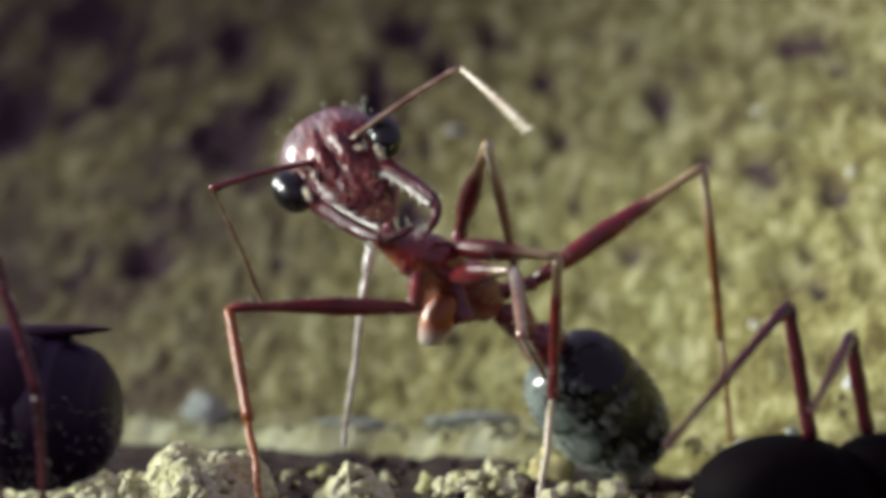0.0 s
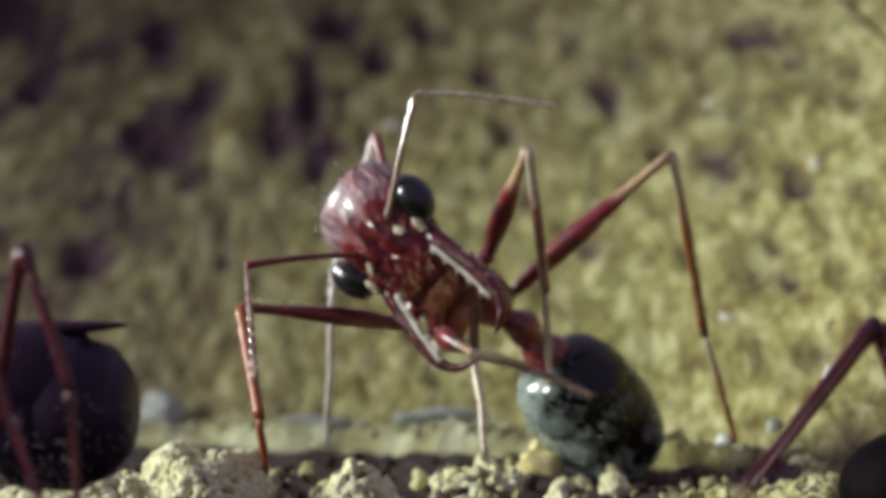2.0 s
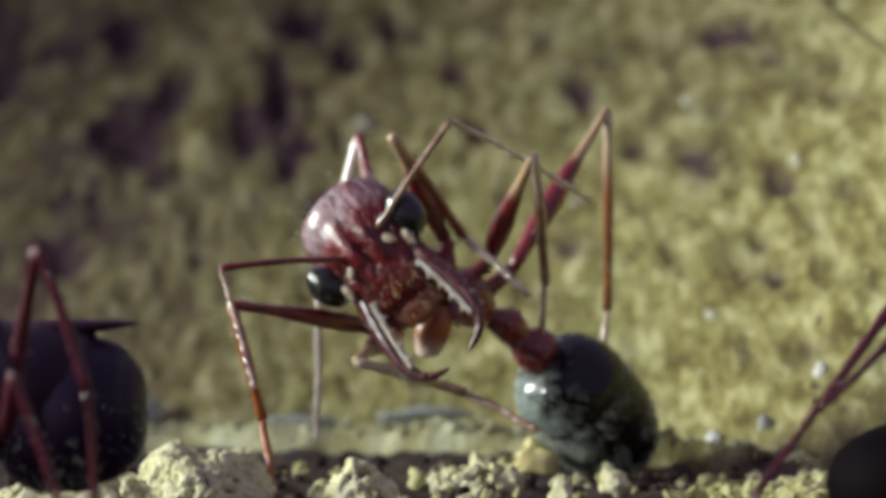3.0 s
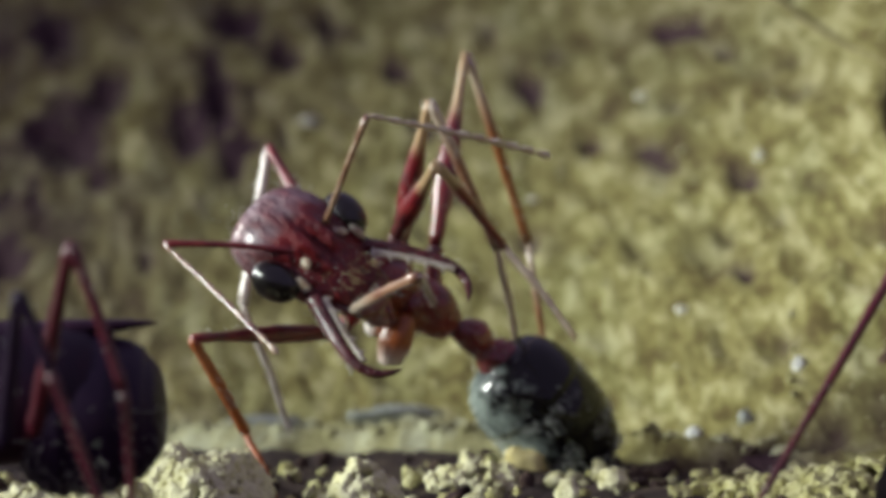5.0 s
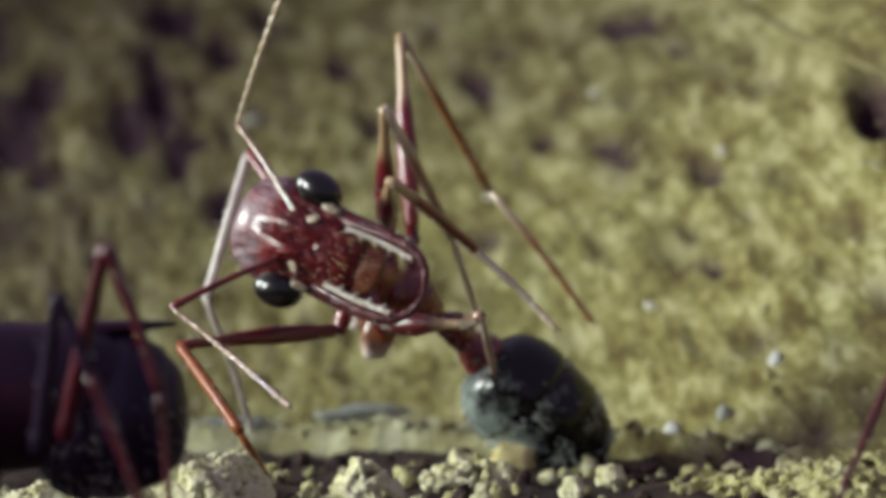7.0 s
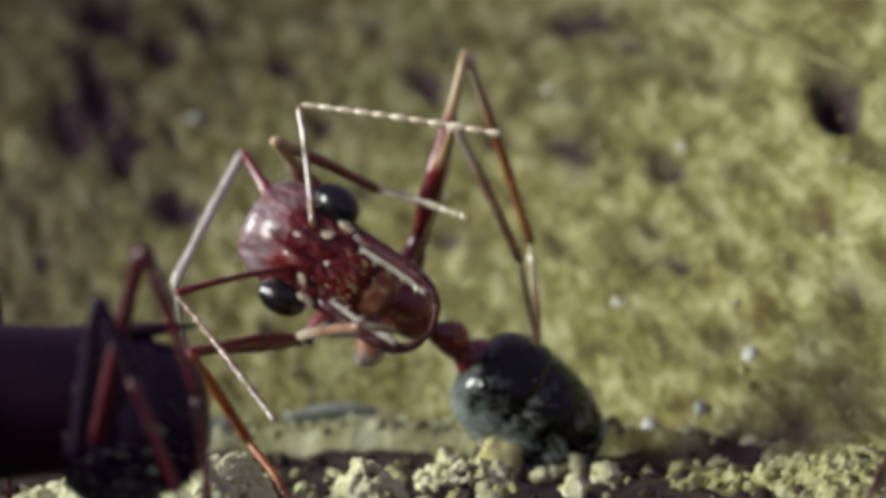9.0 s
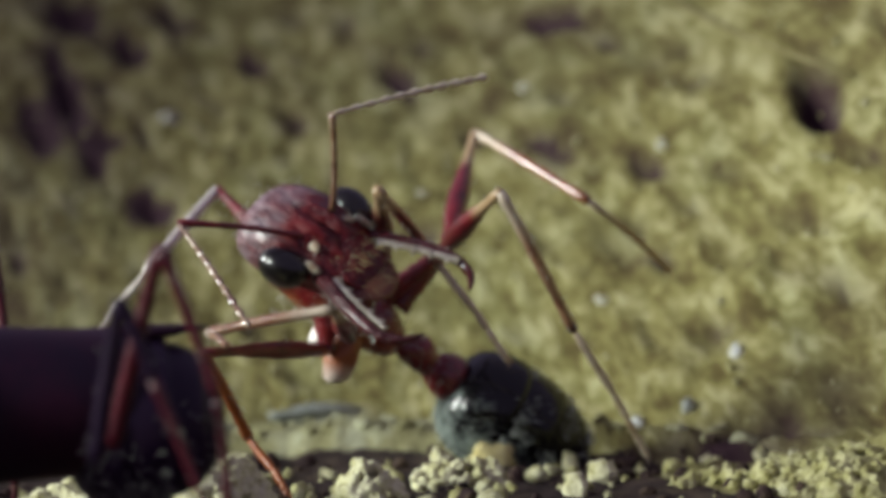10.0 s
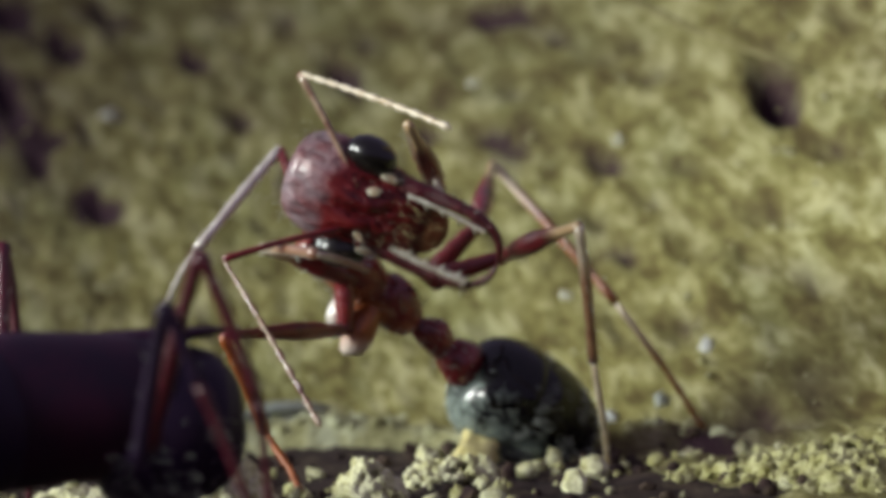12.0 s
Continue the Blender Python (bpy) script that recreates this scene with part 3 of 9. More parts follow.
def mandible(parent, s):
    """Long toothed jaw along +Y, bent inward at its end; s: +1 for the ant's right side."""
    bm = bmesh.new()
    line = smoothed([(0, -0.25, -0.02, 0.30), (s * 0.02, 0.1, 0.0, 0.30), (s * 0.04, 0.6, 0.02, 0.27), (s * 0.05, 1.2, 0.03, 0.235), (s * 0.04, 1.8, 0.02, 0.22), (-s * 0.02, 2.4, -0.02, 0.20), (-s * 0.16, 2.85, -0.05, 0.19), (-s * 0.48, 3.25, -0.08, 0.15), (-s * 0.90, 3.42, -0.08, 0.10), (-s * 1.2, 3.44, -0.08, 0.02)], 34)
    tube([q[:3] for q in line], [q[3] * 0.85 for q in line], 18, bm)
    # a keel along the upper inner edge and fine cross wrinkles on the blade
    for v in bm.verts:
        x, y, z = v.co
        if 0.2 < y < 3.0:
            keel = math.exp(-((z - 0.22) / 0.08) ** 2) * math.exp(-((x + s * 0.10) / 0.12) ** 2)
            v.co.z += 0.07 * keel + 0.012 * math.sin(26 * y + 4 * noise.noise(v.co * 2.0))
            if z < 0:
                v.co.z *= 0.8
    blade = len(bm.faces)
    for k in range(19):
        u = k / 18
        y = 0.45 + 2.35 * u
        x = s * (0.04 - 0.2 * max(0, u - 0.45) ** 1.3) - s * 0.18
        l = 0.18 if k % 4 else 0.30
        tube([(x, y, 0.15), (x - s * l * 0.5, y + 0.02, 0.15), (x - s * l, y + 0.05, 0.10)], [0.085, 0.080, 0.02], 6, bm)
    bm.faces.ensure_lookup_table()
    for f in bm.faces[blade:]:
        f.material_index = 1
    ob = part("mandible", bm, JAW, parent, "long toothed dark red jaw")
    ob.data.materials.append(TOOTH)
    rnd = random.Random(7 + s)
    pts = []
    for k in range(40):
        y = rnd.uniform(0.2, 2.9)
        pts.append(((s * (0.24 - 0.06 * y), y, rnd.uniform(-0.15, 0.12)), (s * 1.0, 0.8, rnd.uniform(-0.6, 0.4))))
    part("hair", hairs(pts, 0.20, 0.011, 11), HAIR, ob, "short pale bristles on the jaw")
    return ob


def oval(y, z, w):
    """Rings of a flat oval along Y."""
    return [(0, y * math.cos(math.pi * (1 - k / 8)), 0, w * max(0.04, math.sin(math.pi * k / 8)), z * max(0.04, math.sin(math.pi * k / 8))) for k in range(9)]


def head(parent):
    rings = [(0, -2.2, -0.05, 0.45, 0.32), (0, -2.12, -0.02, 0.98, 0.68), (0, -1.85, 0.02, 1.32, 0.96), (0, -1.3, 0.05, 1.53, 1.12), (0, -0.7, 0.06, 1.58, 1.16),
             (0, -0.1, 0.04, 1.50, 1.10), (0, 0.45, 0.0, 1.40, 0.98), (0, 0.9, -0.06, 1.30, 0.84), (0, 1.25, -0.10, 1.18, 0.70), (0, 1.6, -0.14, 1.0, 0.52), (0, 1.8, -0.18, 0.7, 0.28)]
    bm = loft(smoothed(rings, 44), 168)
    # raised frontal lobes, the groove between them, sunken cheeks and fine furrows along the skull
    for v in bm.verts:
        x, y, z = v.co
        if z > 0.2:
            lobes = 0.20 * math.exp(-((abs(x) - 0.34) / 0.20) ** 2) * math.exp(-((y - 0.45) / 0.55) ** 2)
            groove = 0.16 * math.exp(-(x / 0.13) ** 2 - ((y - 0.3) / 0.8) ** 2)
            cheek = 0.14 * math.exp(-((abs(x) - 0.85) / 0.22) ** 2 - ((y - 0.55) / 0.45) ** 2)
            v.co.z += lobes - groove - cheek
        a = math.atan2(z, x)
        cut = 0.005 * math.sin(42 * a + 5.0 * noise.noise(v.co * 1.2)) * (0.7 + 0.9 * noise.noise(v.co * 1.7 + Vector((4, 4, 4))))
        v.co += Vector((math.cos(a), 0, math.sin(a))) * cut
        if z > -0.3 and y > -0.5:
            v.co.z += (0.07 * noise.noise(v.co * 2.3) + 0.05 * noise.noise(v.co * 5.0)) * min(1.0, (y + 0.5) / 0.6)
    ob = part("head", bm, RED, parent, "dark red finely furrowed head, pale sheen painted on its downy nape")
    # grazing light on the nape's down, painted as a pale streaky colour
    down = []
    for v in ob.data.vertices:
        x, y, z = v.co / MM
        streak = 0.7 + 0.4 * noise.noise(Vector((x * 5.0, y * 1.2, z * 5.0))) + 0.5 * noise.noise(Vector((x, y, z)) * 1.5)
        down.append(max(0.0, min(0.5, (0.5 + 0.5 * noise.noise(Vector((x, y, z)) * 2.2)) * streak * max(0.0, min(1.0, (-0.45 - y + 0.5 * noise.noise(Vector((x * 3.0, y, z * 3.0)))) / 0.8)) + 0.3 * max(0.0, -0.5 - z))))
    bloom(ob, down)
    for s in (-1, 1):
        eye = loft([(0.0, -0.78 + 1.56 * k / 16, 0, 0.56 * math.sqrt(max(0.004, 1 - (2 * k / 16 - 1) ** 2)), 0.62 * math.sqrt(max(0.004, 1 - (2 * k / 16 - 1) ** 2)) * (1.12 - 0.24 * k / 16)) for k in range(17)], 28)
        e = part("eye", eye, EYE, ob, "large glossy black eye")
        e.matrix_basis = pose(s * 1.5 * MM, 0.04 * MM, 0.30 * MM, 0, s * 20, s * 6)
        socket = part("antenna_socket", loft(oval(0.24, 0.08, 0.15), 14), DOWNY, ob, "pale downy feeler socket")
        socket.matrix_basis = pose(s * 0.72 * MM, 0.55 * MM, 0.80 * MM, 0, s * 30, -s * 25)
        cheek = part("cheek", loft(oval(0.30, 0.10, 0.13), 12), DOWNY, ob, "pale downy cheek patch")
        cheek.matrix_basis = pose(s * 1.18 * MM, 0.82 * MM, 0.52 * MM, -20, s * 40, -s * 10)
    shield = loft(smoothed([(0, 0.75, 0.58, 0.20, 0.12), (0, 1.1, 0.50, 0.52, 0.20), (0, 1.5, 0.30, 0.76, 0.21), (0, 1.85, 0.10, 0.80, 0.15), (0, 2.1, -0.06, 0.60, 0.06)], 22), 44)
    for v in shield.verts:
        v.co.z += 0.04 * noise.noise(v.co * 3.0) - 0.10 * math.exp(-((abs(v.co.x) - 0.40) / 0.10) ** 2 - ((v.co.y - 1.3) / 0.4) ** 2)
    part("clypeus", shield, RED, ob, "dark red wrinkled face shield")
    lip = loft(smoothed([(0, 1.2, -0.16, 0.86, 0.22), (0, 1.7, -0.20, 1.0, 0.22), (0, 2.1, -0.22, 0.88, 0.19), (0, 2.4, -0.29, 0.70, 0.15), (0, 2.6, -0.35, 0.46, 0.10), (0, 2.7, -0.40, 0.16, 0.04)], 26), 40)
    for v in lip.verts:
        v.co.z += 0.04 * noise.noise(v.co * 2.4)
    lip = part("labrum", lip, LIP, ob, "reddish brown lip between the jaws, golden at its end")
    bloom(lip, [max(0.0, min(0.6, (v.co.y / MM - 2.0) * 0.8 + 0.5 * noise.noise(v.co / MM * 2.5))) for v in lip.data.vertices])
    tuft = random.Random(6)
    fringe = []
    for k in range(50):
        q = (tuft.uniform(-0.7, 0.7), tuft.uniform(1.5, 2.5), tuft.uniform(-0.2, 0.0))
        fringe.append((q, (q[0] * 0.3, 1.6, 0.5)))
    for k in range(40):
        q = (tuft.uniform(-0.7, 0.7), tuft.uniform(0.9, 1.9), tuft.uniform(0.34, 0.56))
        fringe.append((q, (q[0] * 0.5, 0.9, 0.6)))
    part("hair", hairs(fringe, 0.40, 0.009, 9), GOLD, ob, "golden bristles round the mouth")
    for s in (-1, 1):
        part("palp", tube([(s * 0.3, 1.3, -0.5), (s * 0.5, 1.6, -0.95), (s * 0.45, 1.7, -1.5), (s * 0.5, 1.6, -2.0)], [0.07, 0.06, 0.05, 0.02], 6), TAN, ob, "thin tan mouth feeler")
    rnd = random.Random(5)
    pts = []
    for k in range(520):
        a, y = rnd.uniform(0.1, 3.04), rnd.uniform(-2.15, -0.6) if k % 3 else rnd.uniform(-2.2, -1.8)
        w = 1.53 * math.sqrt(max(0.05, 1 - ((y + 0.7) / 1.5) ** 2))
        pts.append(((w * math.cos(a), y, 0.74 * w * math.sin(a)), (math.cos(a), -0.4, math.sin(a))))
    for k in range(80):
        pts.append(((rnd.uniform(-0.8, 0.8), rnd.uniform(0.9, 1.6), rnd.uniform(0.1, 0.5)), (rnd.uniform(-0.4, 0.4), 0.8, 0.7)))
    # tufts round the feeler sockets, on the cheeks and at the rim of the skull
    for cx, cy, cz, spread, count in ((0.78, 0.62, 0.78, 0.16, 16), (1.2, 0.9, 0.45, 0.14, 22), (0.1, 1.0, 0.62, 0.14, 12), (0.5, -2.0, 0.55, 0.3, 40), (1.15, -1.85, 0.35, 0.25, 30)):
        for s in (-1, 1):
            for k in range(count):
                q = (s * cx + rnd.gauss(0, spread), cy + rnd.gauss(0, spread), cz + rnd.gauss(0, 0.05))
                pts.append((q, (q[0] * 0.5, q[1] * 0.3, 0.8)))
    part("hair", hairs(pts, 0.12, 0.015, 5), HAIR, ob, "sparse short pale bristles")
    return ob


def thorax(parent):
    """Body's middle from the waist (origin) along +Y to the neck."""
    rings = [(0, -0.1, 0.0, 0.35, 0.32), (0, 0.15, 0.02, 0.58, 0.58), (0, 0.7, 0.10, 0.72, 0.78), (0, 1.3, 0.12, 0.70, 0.80), (0, 1.65, 0.06, 0.58, 0.70), (0, 2.0, 0.12, 0.72, 0.74),
             (0, 2.6, 0.16, 0.92, 0.80), (0, 3.2, 0.10, 0.86, 0.70), (0, 3.7, 0.0, 0.62, 0.5), (0, 4.1, -0.05, 0.42, 0.36), (0, 4.5, -0.05, 0.38, 0.32)]
    bm = loft(smoothed(rings, 50), 48)
    for v in bm.verts:
        v.co += v.co.normalized() * (0.05 * noise.noise(v.co * 2.0) + 0.03 * noise.noise(v.co * 6.0))
    ob = part("thorax", bm, CRIMSON, parent, "narrow dark red middle body, amber underneath")
    bloom(ob, [max(0.0, min(0.9, -0.1 - 1.3 * v.co.z / MM + 0.7 * noise.noise(v.co / MM * 1.6))) for v in ob.data.vertices])
    rnd = random.Random(41)
    pts = []
    for k in range(260):
        a, y = rnd.uniform(0, 6.283), rnd.uniform(0.2, 3.9)
        pts.append(((0.74 * math.cos(a), y, 0.08 + 0.72 * math.sin(a)), (math.cos(a), 0.3, math.sin(a))))
    part("hair", hairs(pts, 0.26, 0.012, 42), HAIR, ob, "sparse pale bristles")
    # the second hip is coloured pale for the white glint on the hips
    for x, y, z, l, w, mat in ((-0.45, 1.7, -0.55, 1.5, 0.50, AMBER), (0.45, 2.1, -0.5, 1.0, 0.36, PALE)):
        hip = egg(-0.2, l, w, w, 18, 24)
        for v in hip.verts:
            v.co *= 1 + 0.07 * noise.noise(v.co * 2.0 + Vector((l, 0, 0)))
        c = part("coxa", hip, mat, ob, "rounded hip joint")
        bloom(c, [0.9 * max(0.0, min(1.0, (v.co.y / MM - 0.55 * l) / (0.4 * l) + 0.5 * noise.noise(v.co / MM * 2.5))) for v in c.data.vertices])
        c.matrix_basis = pose(x * MM, y * MM, z * MM, -100, 0, 10 if x > 0 else -10)
    return ob


def waist(parent):
    """Two knots between body and gaster, origin at the body's end, along +Y."""
    rings = [(0, -0.15, 0, 0.24, 0.24), (0, 0.2, 0.02, 0.30, 0.32), (0, 0.5, 0.12, 0.42, 0.47), (0, 0.85, 0.17, 0.47, 0.54), (0, 1.15, 0.10, 0.43, 0.47), (0, 1.35, 0.04, 0.40, 0.42),
             (0, 1.6, 0.08, 0.58, 0.58), (0, 2.0, 0.1, 0.74, 0.72), (0, 2.3, 0.05, 0.68, 0.66), (0, 2.5, 0.0, 0.5, 0.5)]
    bm = loft(smoothed(rings, 40), 40)
    for v in bm.verts:
        v.co *= 1 + 0.05 * noise.noise(v.co * 2.2) + 0.03 * noise.noise(v.co * 6.0)
    ob = part("waist", bm, CRIMSON, parent, "glossy red two-knotted waist")
    rnd = random.Random(31)
    pts = []
    for k in range(150):
        a, y = rnd.uniform(0, 6.283), rnd.uniform(0.3, 2.4)
        r = 0.42 if y < 1.4 else 0.64
        pts.append(((r * math.cos(a), y, 0.1 + r * math.sin(a)), (math.cos(a), 0.8, math.sin(a))))
    part("hair", hairs(pts, 0.24, 0.012, 32), HAIR, ob, "sparse pale bristles")
    return ob


def gaster(parent, mat, length=4.55, width=1.86, hair=True):
    """Egg of four overlapping rings, blunt at the waist, with down on its flanks."""
    own = mat is BLACK
    joints = (0.0, 0.40, 0.60, 0.77, 1.0)
    count, rows = 84, []
    for k in range(count + 1):
        u = k / count
        r = math.sin(math.pi * min(0.995, max(0.005, u)) ** 0.86) ** 0.62
        for a, b in zip(joints, joints[1:]):
            if a <= u < b and a > 0:
                r *= 1 - 0.055 * (1 - (u - a) / (b - a)) ** 1.5
        rows.append((0, -0.25 + (length + 0.25) * (0.5 - 0.5 * math.cos(math.pi * u)), 0, width * r, width * 0.98 * r))
    ob = part("gaster", loft(rows, 96), mat, parent, "glossy black egg-shaped hind body")
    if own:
        # paler silvery underside of the rings, with the down's lit sheen painted in
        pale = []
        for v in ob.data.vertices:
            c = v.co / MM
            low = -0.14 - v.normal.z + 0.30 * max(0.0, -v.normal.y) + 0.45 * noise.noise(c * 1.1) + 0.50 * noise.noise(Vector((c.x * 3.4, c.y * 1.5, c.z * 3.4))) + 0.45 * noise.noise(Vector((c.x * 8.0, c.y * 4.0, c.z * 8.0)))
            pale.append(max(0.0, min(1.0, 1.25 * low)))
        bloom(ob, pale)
    if hair:
        rnd = random.Random(8)
        pts = []
        for k in range(4200 if own else 260):
            u, a = rnd.uniform(0.10, 0.98), rnd.uniform(0, 6.283)
            if own and k % 6 == 0:
                # rows of longer down behind each joint
                u = joints[1 + k % 9 // 3] + rnd.uniform(0.005, 0.05)
            if math.sin(a) > (0.1 if own else -0.3) and (k % 3 or not own):
                a = -a
            r = width * math.sin(math.pi * u ** 0.86) ** 0.62 * 0.98
            y = -0.25 + (length + 0.25) * (0.5 - 0.5 * math.cos(math.pi * u))
            q = Vector((r * math.cos(a), y, r * 0.98 * math.sin(a)))
            if own and noise.noise(q * 1.3 + Vector((9, 0, 0))) < -0.12:
                continue
            pts.append((q, (math.cos(a), 2.6, math.sin(a))))
        if not own:
            for k in range(130):
                a, y = -rnd.uniform(0.2, 1.3), rnd.uniform(-0.1, 2.0)
                pts.append(((width * 0.97 * math.cos(a), y, width * 0.95 * math.sin(a)), (math.cos(a), 0.5, math.sin(a))))
        part("hair", hairs(pts, 0.22, 0.012 if own else 0.009, 8, 0.9 if own else 1.1), DOWN if own else HAIR, ob, "fine silvery down")
    return ob


def funicle(parent, length, mat):
    """Outer feeler of eleven beads in one strand."""
    pts, rad, n = [], [], 11
    for k in range(n):
        r = (0.075 if mat is TAN else 0.062) + 0.026 * min(1, k / 5)
        for u, w in ((0.04, 0.50), (0.25, 0.95), (0.72, 1.2), (0.96, 0.6)):
            y = length * (k + u) / n
            pts.append((0, y, -0.05 * length * (y / length) ** 2))
            rad.append(r * w * (0.5 if k == n - 1 and u > 0.9 else 1))
    return part("funicle", tube(pts, rad, 8), mat, parent, "beaded tan outer feeler")


ant = tagged(new("ant"), "slender dark red bull ant with black gaster, cleaning itself", "ant")
ant.location = (0.002, 0.074, 0.0)
HEAD = head(ant)
MANDIBLES = [mandible(HEAD, 1), mandible(HEAD, -1)]
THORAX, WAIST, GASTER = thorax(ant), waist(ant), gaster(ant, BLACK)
ANTENNAE = [(leg_segment("scape", 3.75, 0.085, 0.10, FEELER, ant, 1.0, 0.12), funicle(ant, 6.4, TAN)), (leg_segment("scape", 3.75, 0.085, 0.10, LEG, ant, 1.0, 0.12), funicle(ant, 6.4, FEELER))]
LEGS, COXAE = [], []
for femur, tibia, foot, thigh, shin, toe, coxa in ((5.6, 3.6, 2.9, LEG, AMBER, AMBER, 1.72), (4.6, 5.0, 5.4, LEG, PALE, PALE, 1.94), (4.9, 5.0, 4.9, THIGH, BROWN, TAN, 2.39),
                                                   (6.4, 6.4, 5.4, THIGH, RUST, RUST, 2.42), (4.3, 4.4, 3.6, THIGH, SHIN, TAN, 2.37), (3.4, 4.0, 3.0, THIGH, BROWN, BROWN, 1.58)):
    LEGS.append((leg_segment("femur", femur, 0.16, 0.13, thigh, ant, 2.3 if thigh is THIGH else 1.9, 0.05, 16, "dark red spindle-shaped upper leg"),
                 leg_segment("tibia", tibia, 0.13, 0.15, shin, ant, 1.25, 0.04, 22, "slim lower leg with bristles"), tarsus(foot, ant, toe)))
    COXAE.append(leg_segment("coxa", coxa, 0.20, 0.34, CRIMSON, ant, 1.1, 0.0, 0, "dark red hip joint"))

# the still ant in front, near the heap
still_ant = tagged(new("ant"), "shaded black and dark red ant standing still near the crumb heap", "ant")
still_ant.location = (-0.0125, 0.0611, 0.0)


def still(ob, x, y, z, rx=0, ry=0, rz=0):
    ob.matrix_basis = pose((x + 12.5) * MM, (y - 61.1) * MM, z * MM, rx, ry, rz)
    return ob


def bar(name, parent, origin, a, b, r0, r1, mat, swell=1.0):
    a, b = Vector(a) - Vector(origin), Vector(b) - Vector(origin)
    ob = leg_segment(name, (b - a).length, r0, r1, mat, parent, swell, 0.03, 5)
    ob.matrix_basis = Matrix.Translation(a * MM) @ (b - a).to_track_quat("Y", "Z").to_matrix().to_4x4()
    return ob


still(gaster(still_ant, SHADED_BLACK, 3.2, 2.0), -11.1, 61.6, 2.6, 0, 0, -96)
still(part("thorax", loft([(0, -1.9, 0.0, 1.2, 1.2), (0, -1.2, 0.06, 1.7, 1.56), (0, -0.4, 0.10, 1.8, 1.62), (0, 0.4, 0.12, 1.78, 1.66), (0, 1.2, 0.14, 1.74, 1.7), (0, 2.0, 0.15, 1.7, 1.75), (0, 3.2, 0.1, 1.7, 1.72), (0, 4.0, 0, 1.5, 1.5), (0, 4.4, 0, 0.9, 0.9)], 24), SHADED_MAROON, still_ant, "blackish red middle body"), -11.0, 61.3, 3.0, 0, 0, 92)
still(part("head", egg(-2.9, 2.9, 2.0, 2.0, 20, 32), SHADED_BLACK, still_ant, "black head"), -15.4, 61.0, 3.05, 0, 0, 90)
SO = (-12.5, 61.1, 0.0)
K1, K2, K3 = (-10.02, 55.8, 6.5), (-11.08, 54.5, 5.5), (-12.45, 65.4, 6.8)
for knee, hip, ankle, toe, upper in ((K1, (-10.9, 57.6, 2.4), (-9.0, 55.7, 3.4), (-8.85, 55.7, 0.4), SHADED_RED), (K2, (-11.5, 55.8, 2.3), (-10.5, 54.5, 3.9), (-9.35, 54.3, 0.6), SHADED_BLACK), (K3, (-12.95, 63.5, 3.0), (-12.25, 65.3, 4.5), (-12.15, 65.3, 0.5), SHADED_RED)):
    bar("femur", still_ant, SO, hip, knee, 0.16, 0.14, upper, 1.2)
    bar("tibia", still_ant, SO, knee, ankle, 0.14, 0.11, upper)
    bar("tarsus", still_ant, SO, ankle, toe, 0.11, 0.08, SHADED_RED)
still(part("wing_case", loft([(0, 0, -0.1, 0.5, 0.24), (0, 1.4, -0.06, 0.55, 0.22), (0, 2.4, 0, 0.4, 0.13), (0, 2.9, 0.02, 0.2, 0.07), (0, 3.1, 0.02, 0.05, 0.03)], 14), SHADED_MAROON, still_ant, "flat brown chip on its back"), -11.2, 61.3, 4.62, 0, 0, -90)

# the dark ant that leaves
dark_ant = tagged(new("ant"), "black ant in shade walking off over the ground", "ant")
dark_ant.location = (0.014, 0.060, 0.0)
DARK_BODY = part("body", egg(-2.2, 2.2, 2.2, 1.55, 16, 24), DEEP_SHADED, dark_ant, "black rounded body")
back = part("thorax", egg(-1.4, 1.6, 1.3, 1.2, 12, 18), DEEP_SHADED, DARK_BODY)
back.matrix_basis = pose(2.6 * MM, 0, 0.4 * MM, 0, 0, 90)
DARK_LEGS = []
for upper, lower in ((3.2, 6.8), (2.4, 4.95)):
    DARK_LEGS.append((leg_segment("femur", upper, 0.15, 0.17, SHADED_RED, dark_ant, 1.2, 0.0, 4), leg_segment("tibia", lower, 0.13, 0.07, SHADED_RED, dark_ant, 1.1, 0.05, 8)))


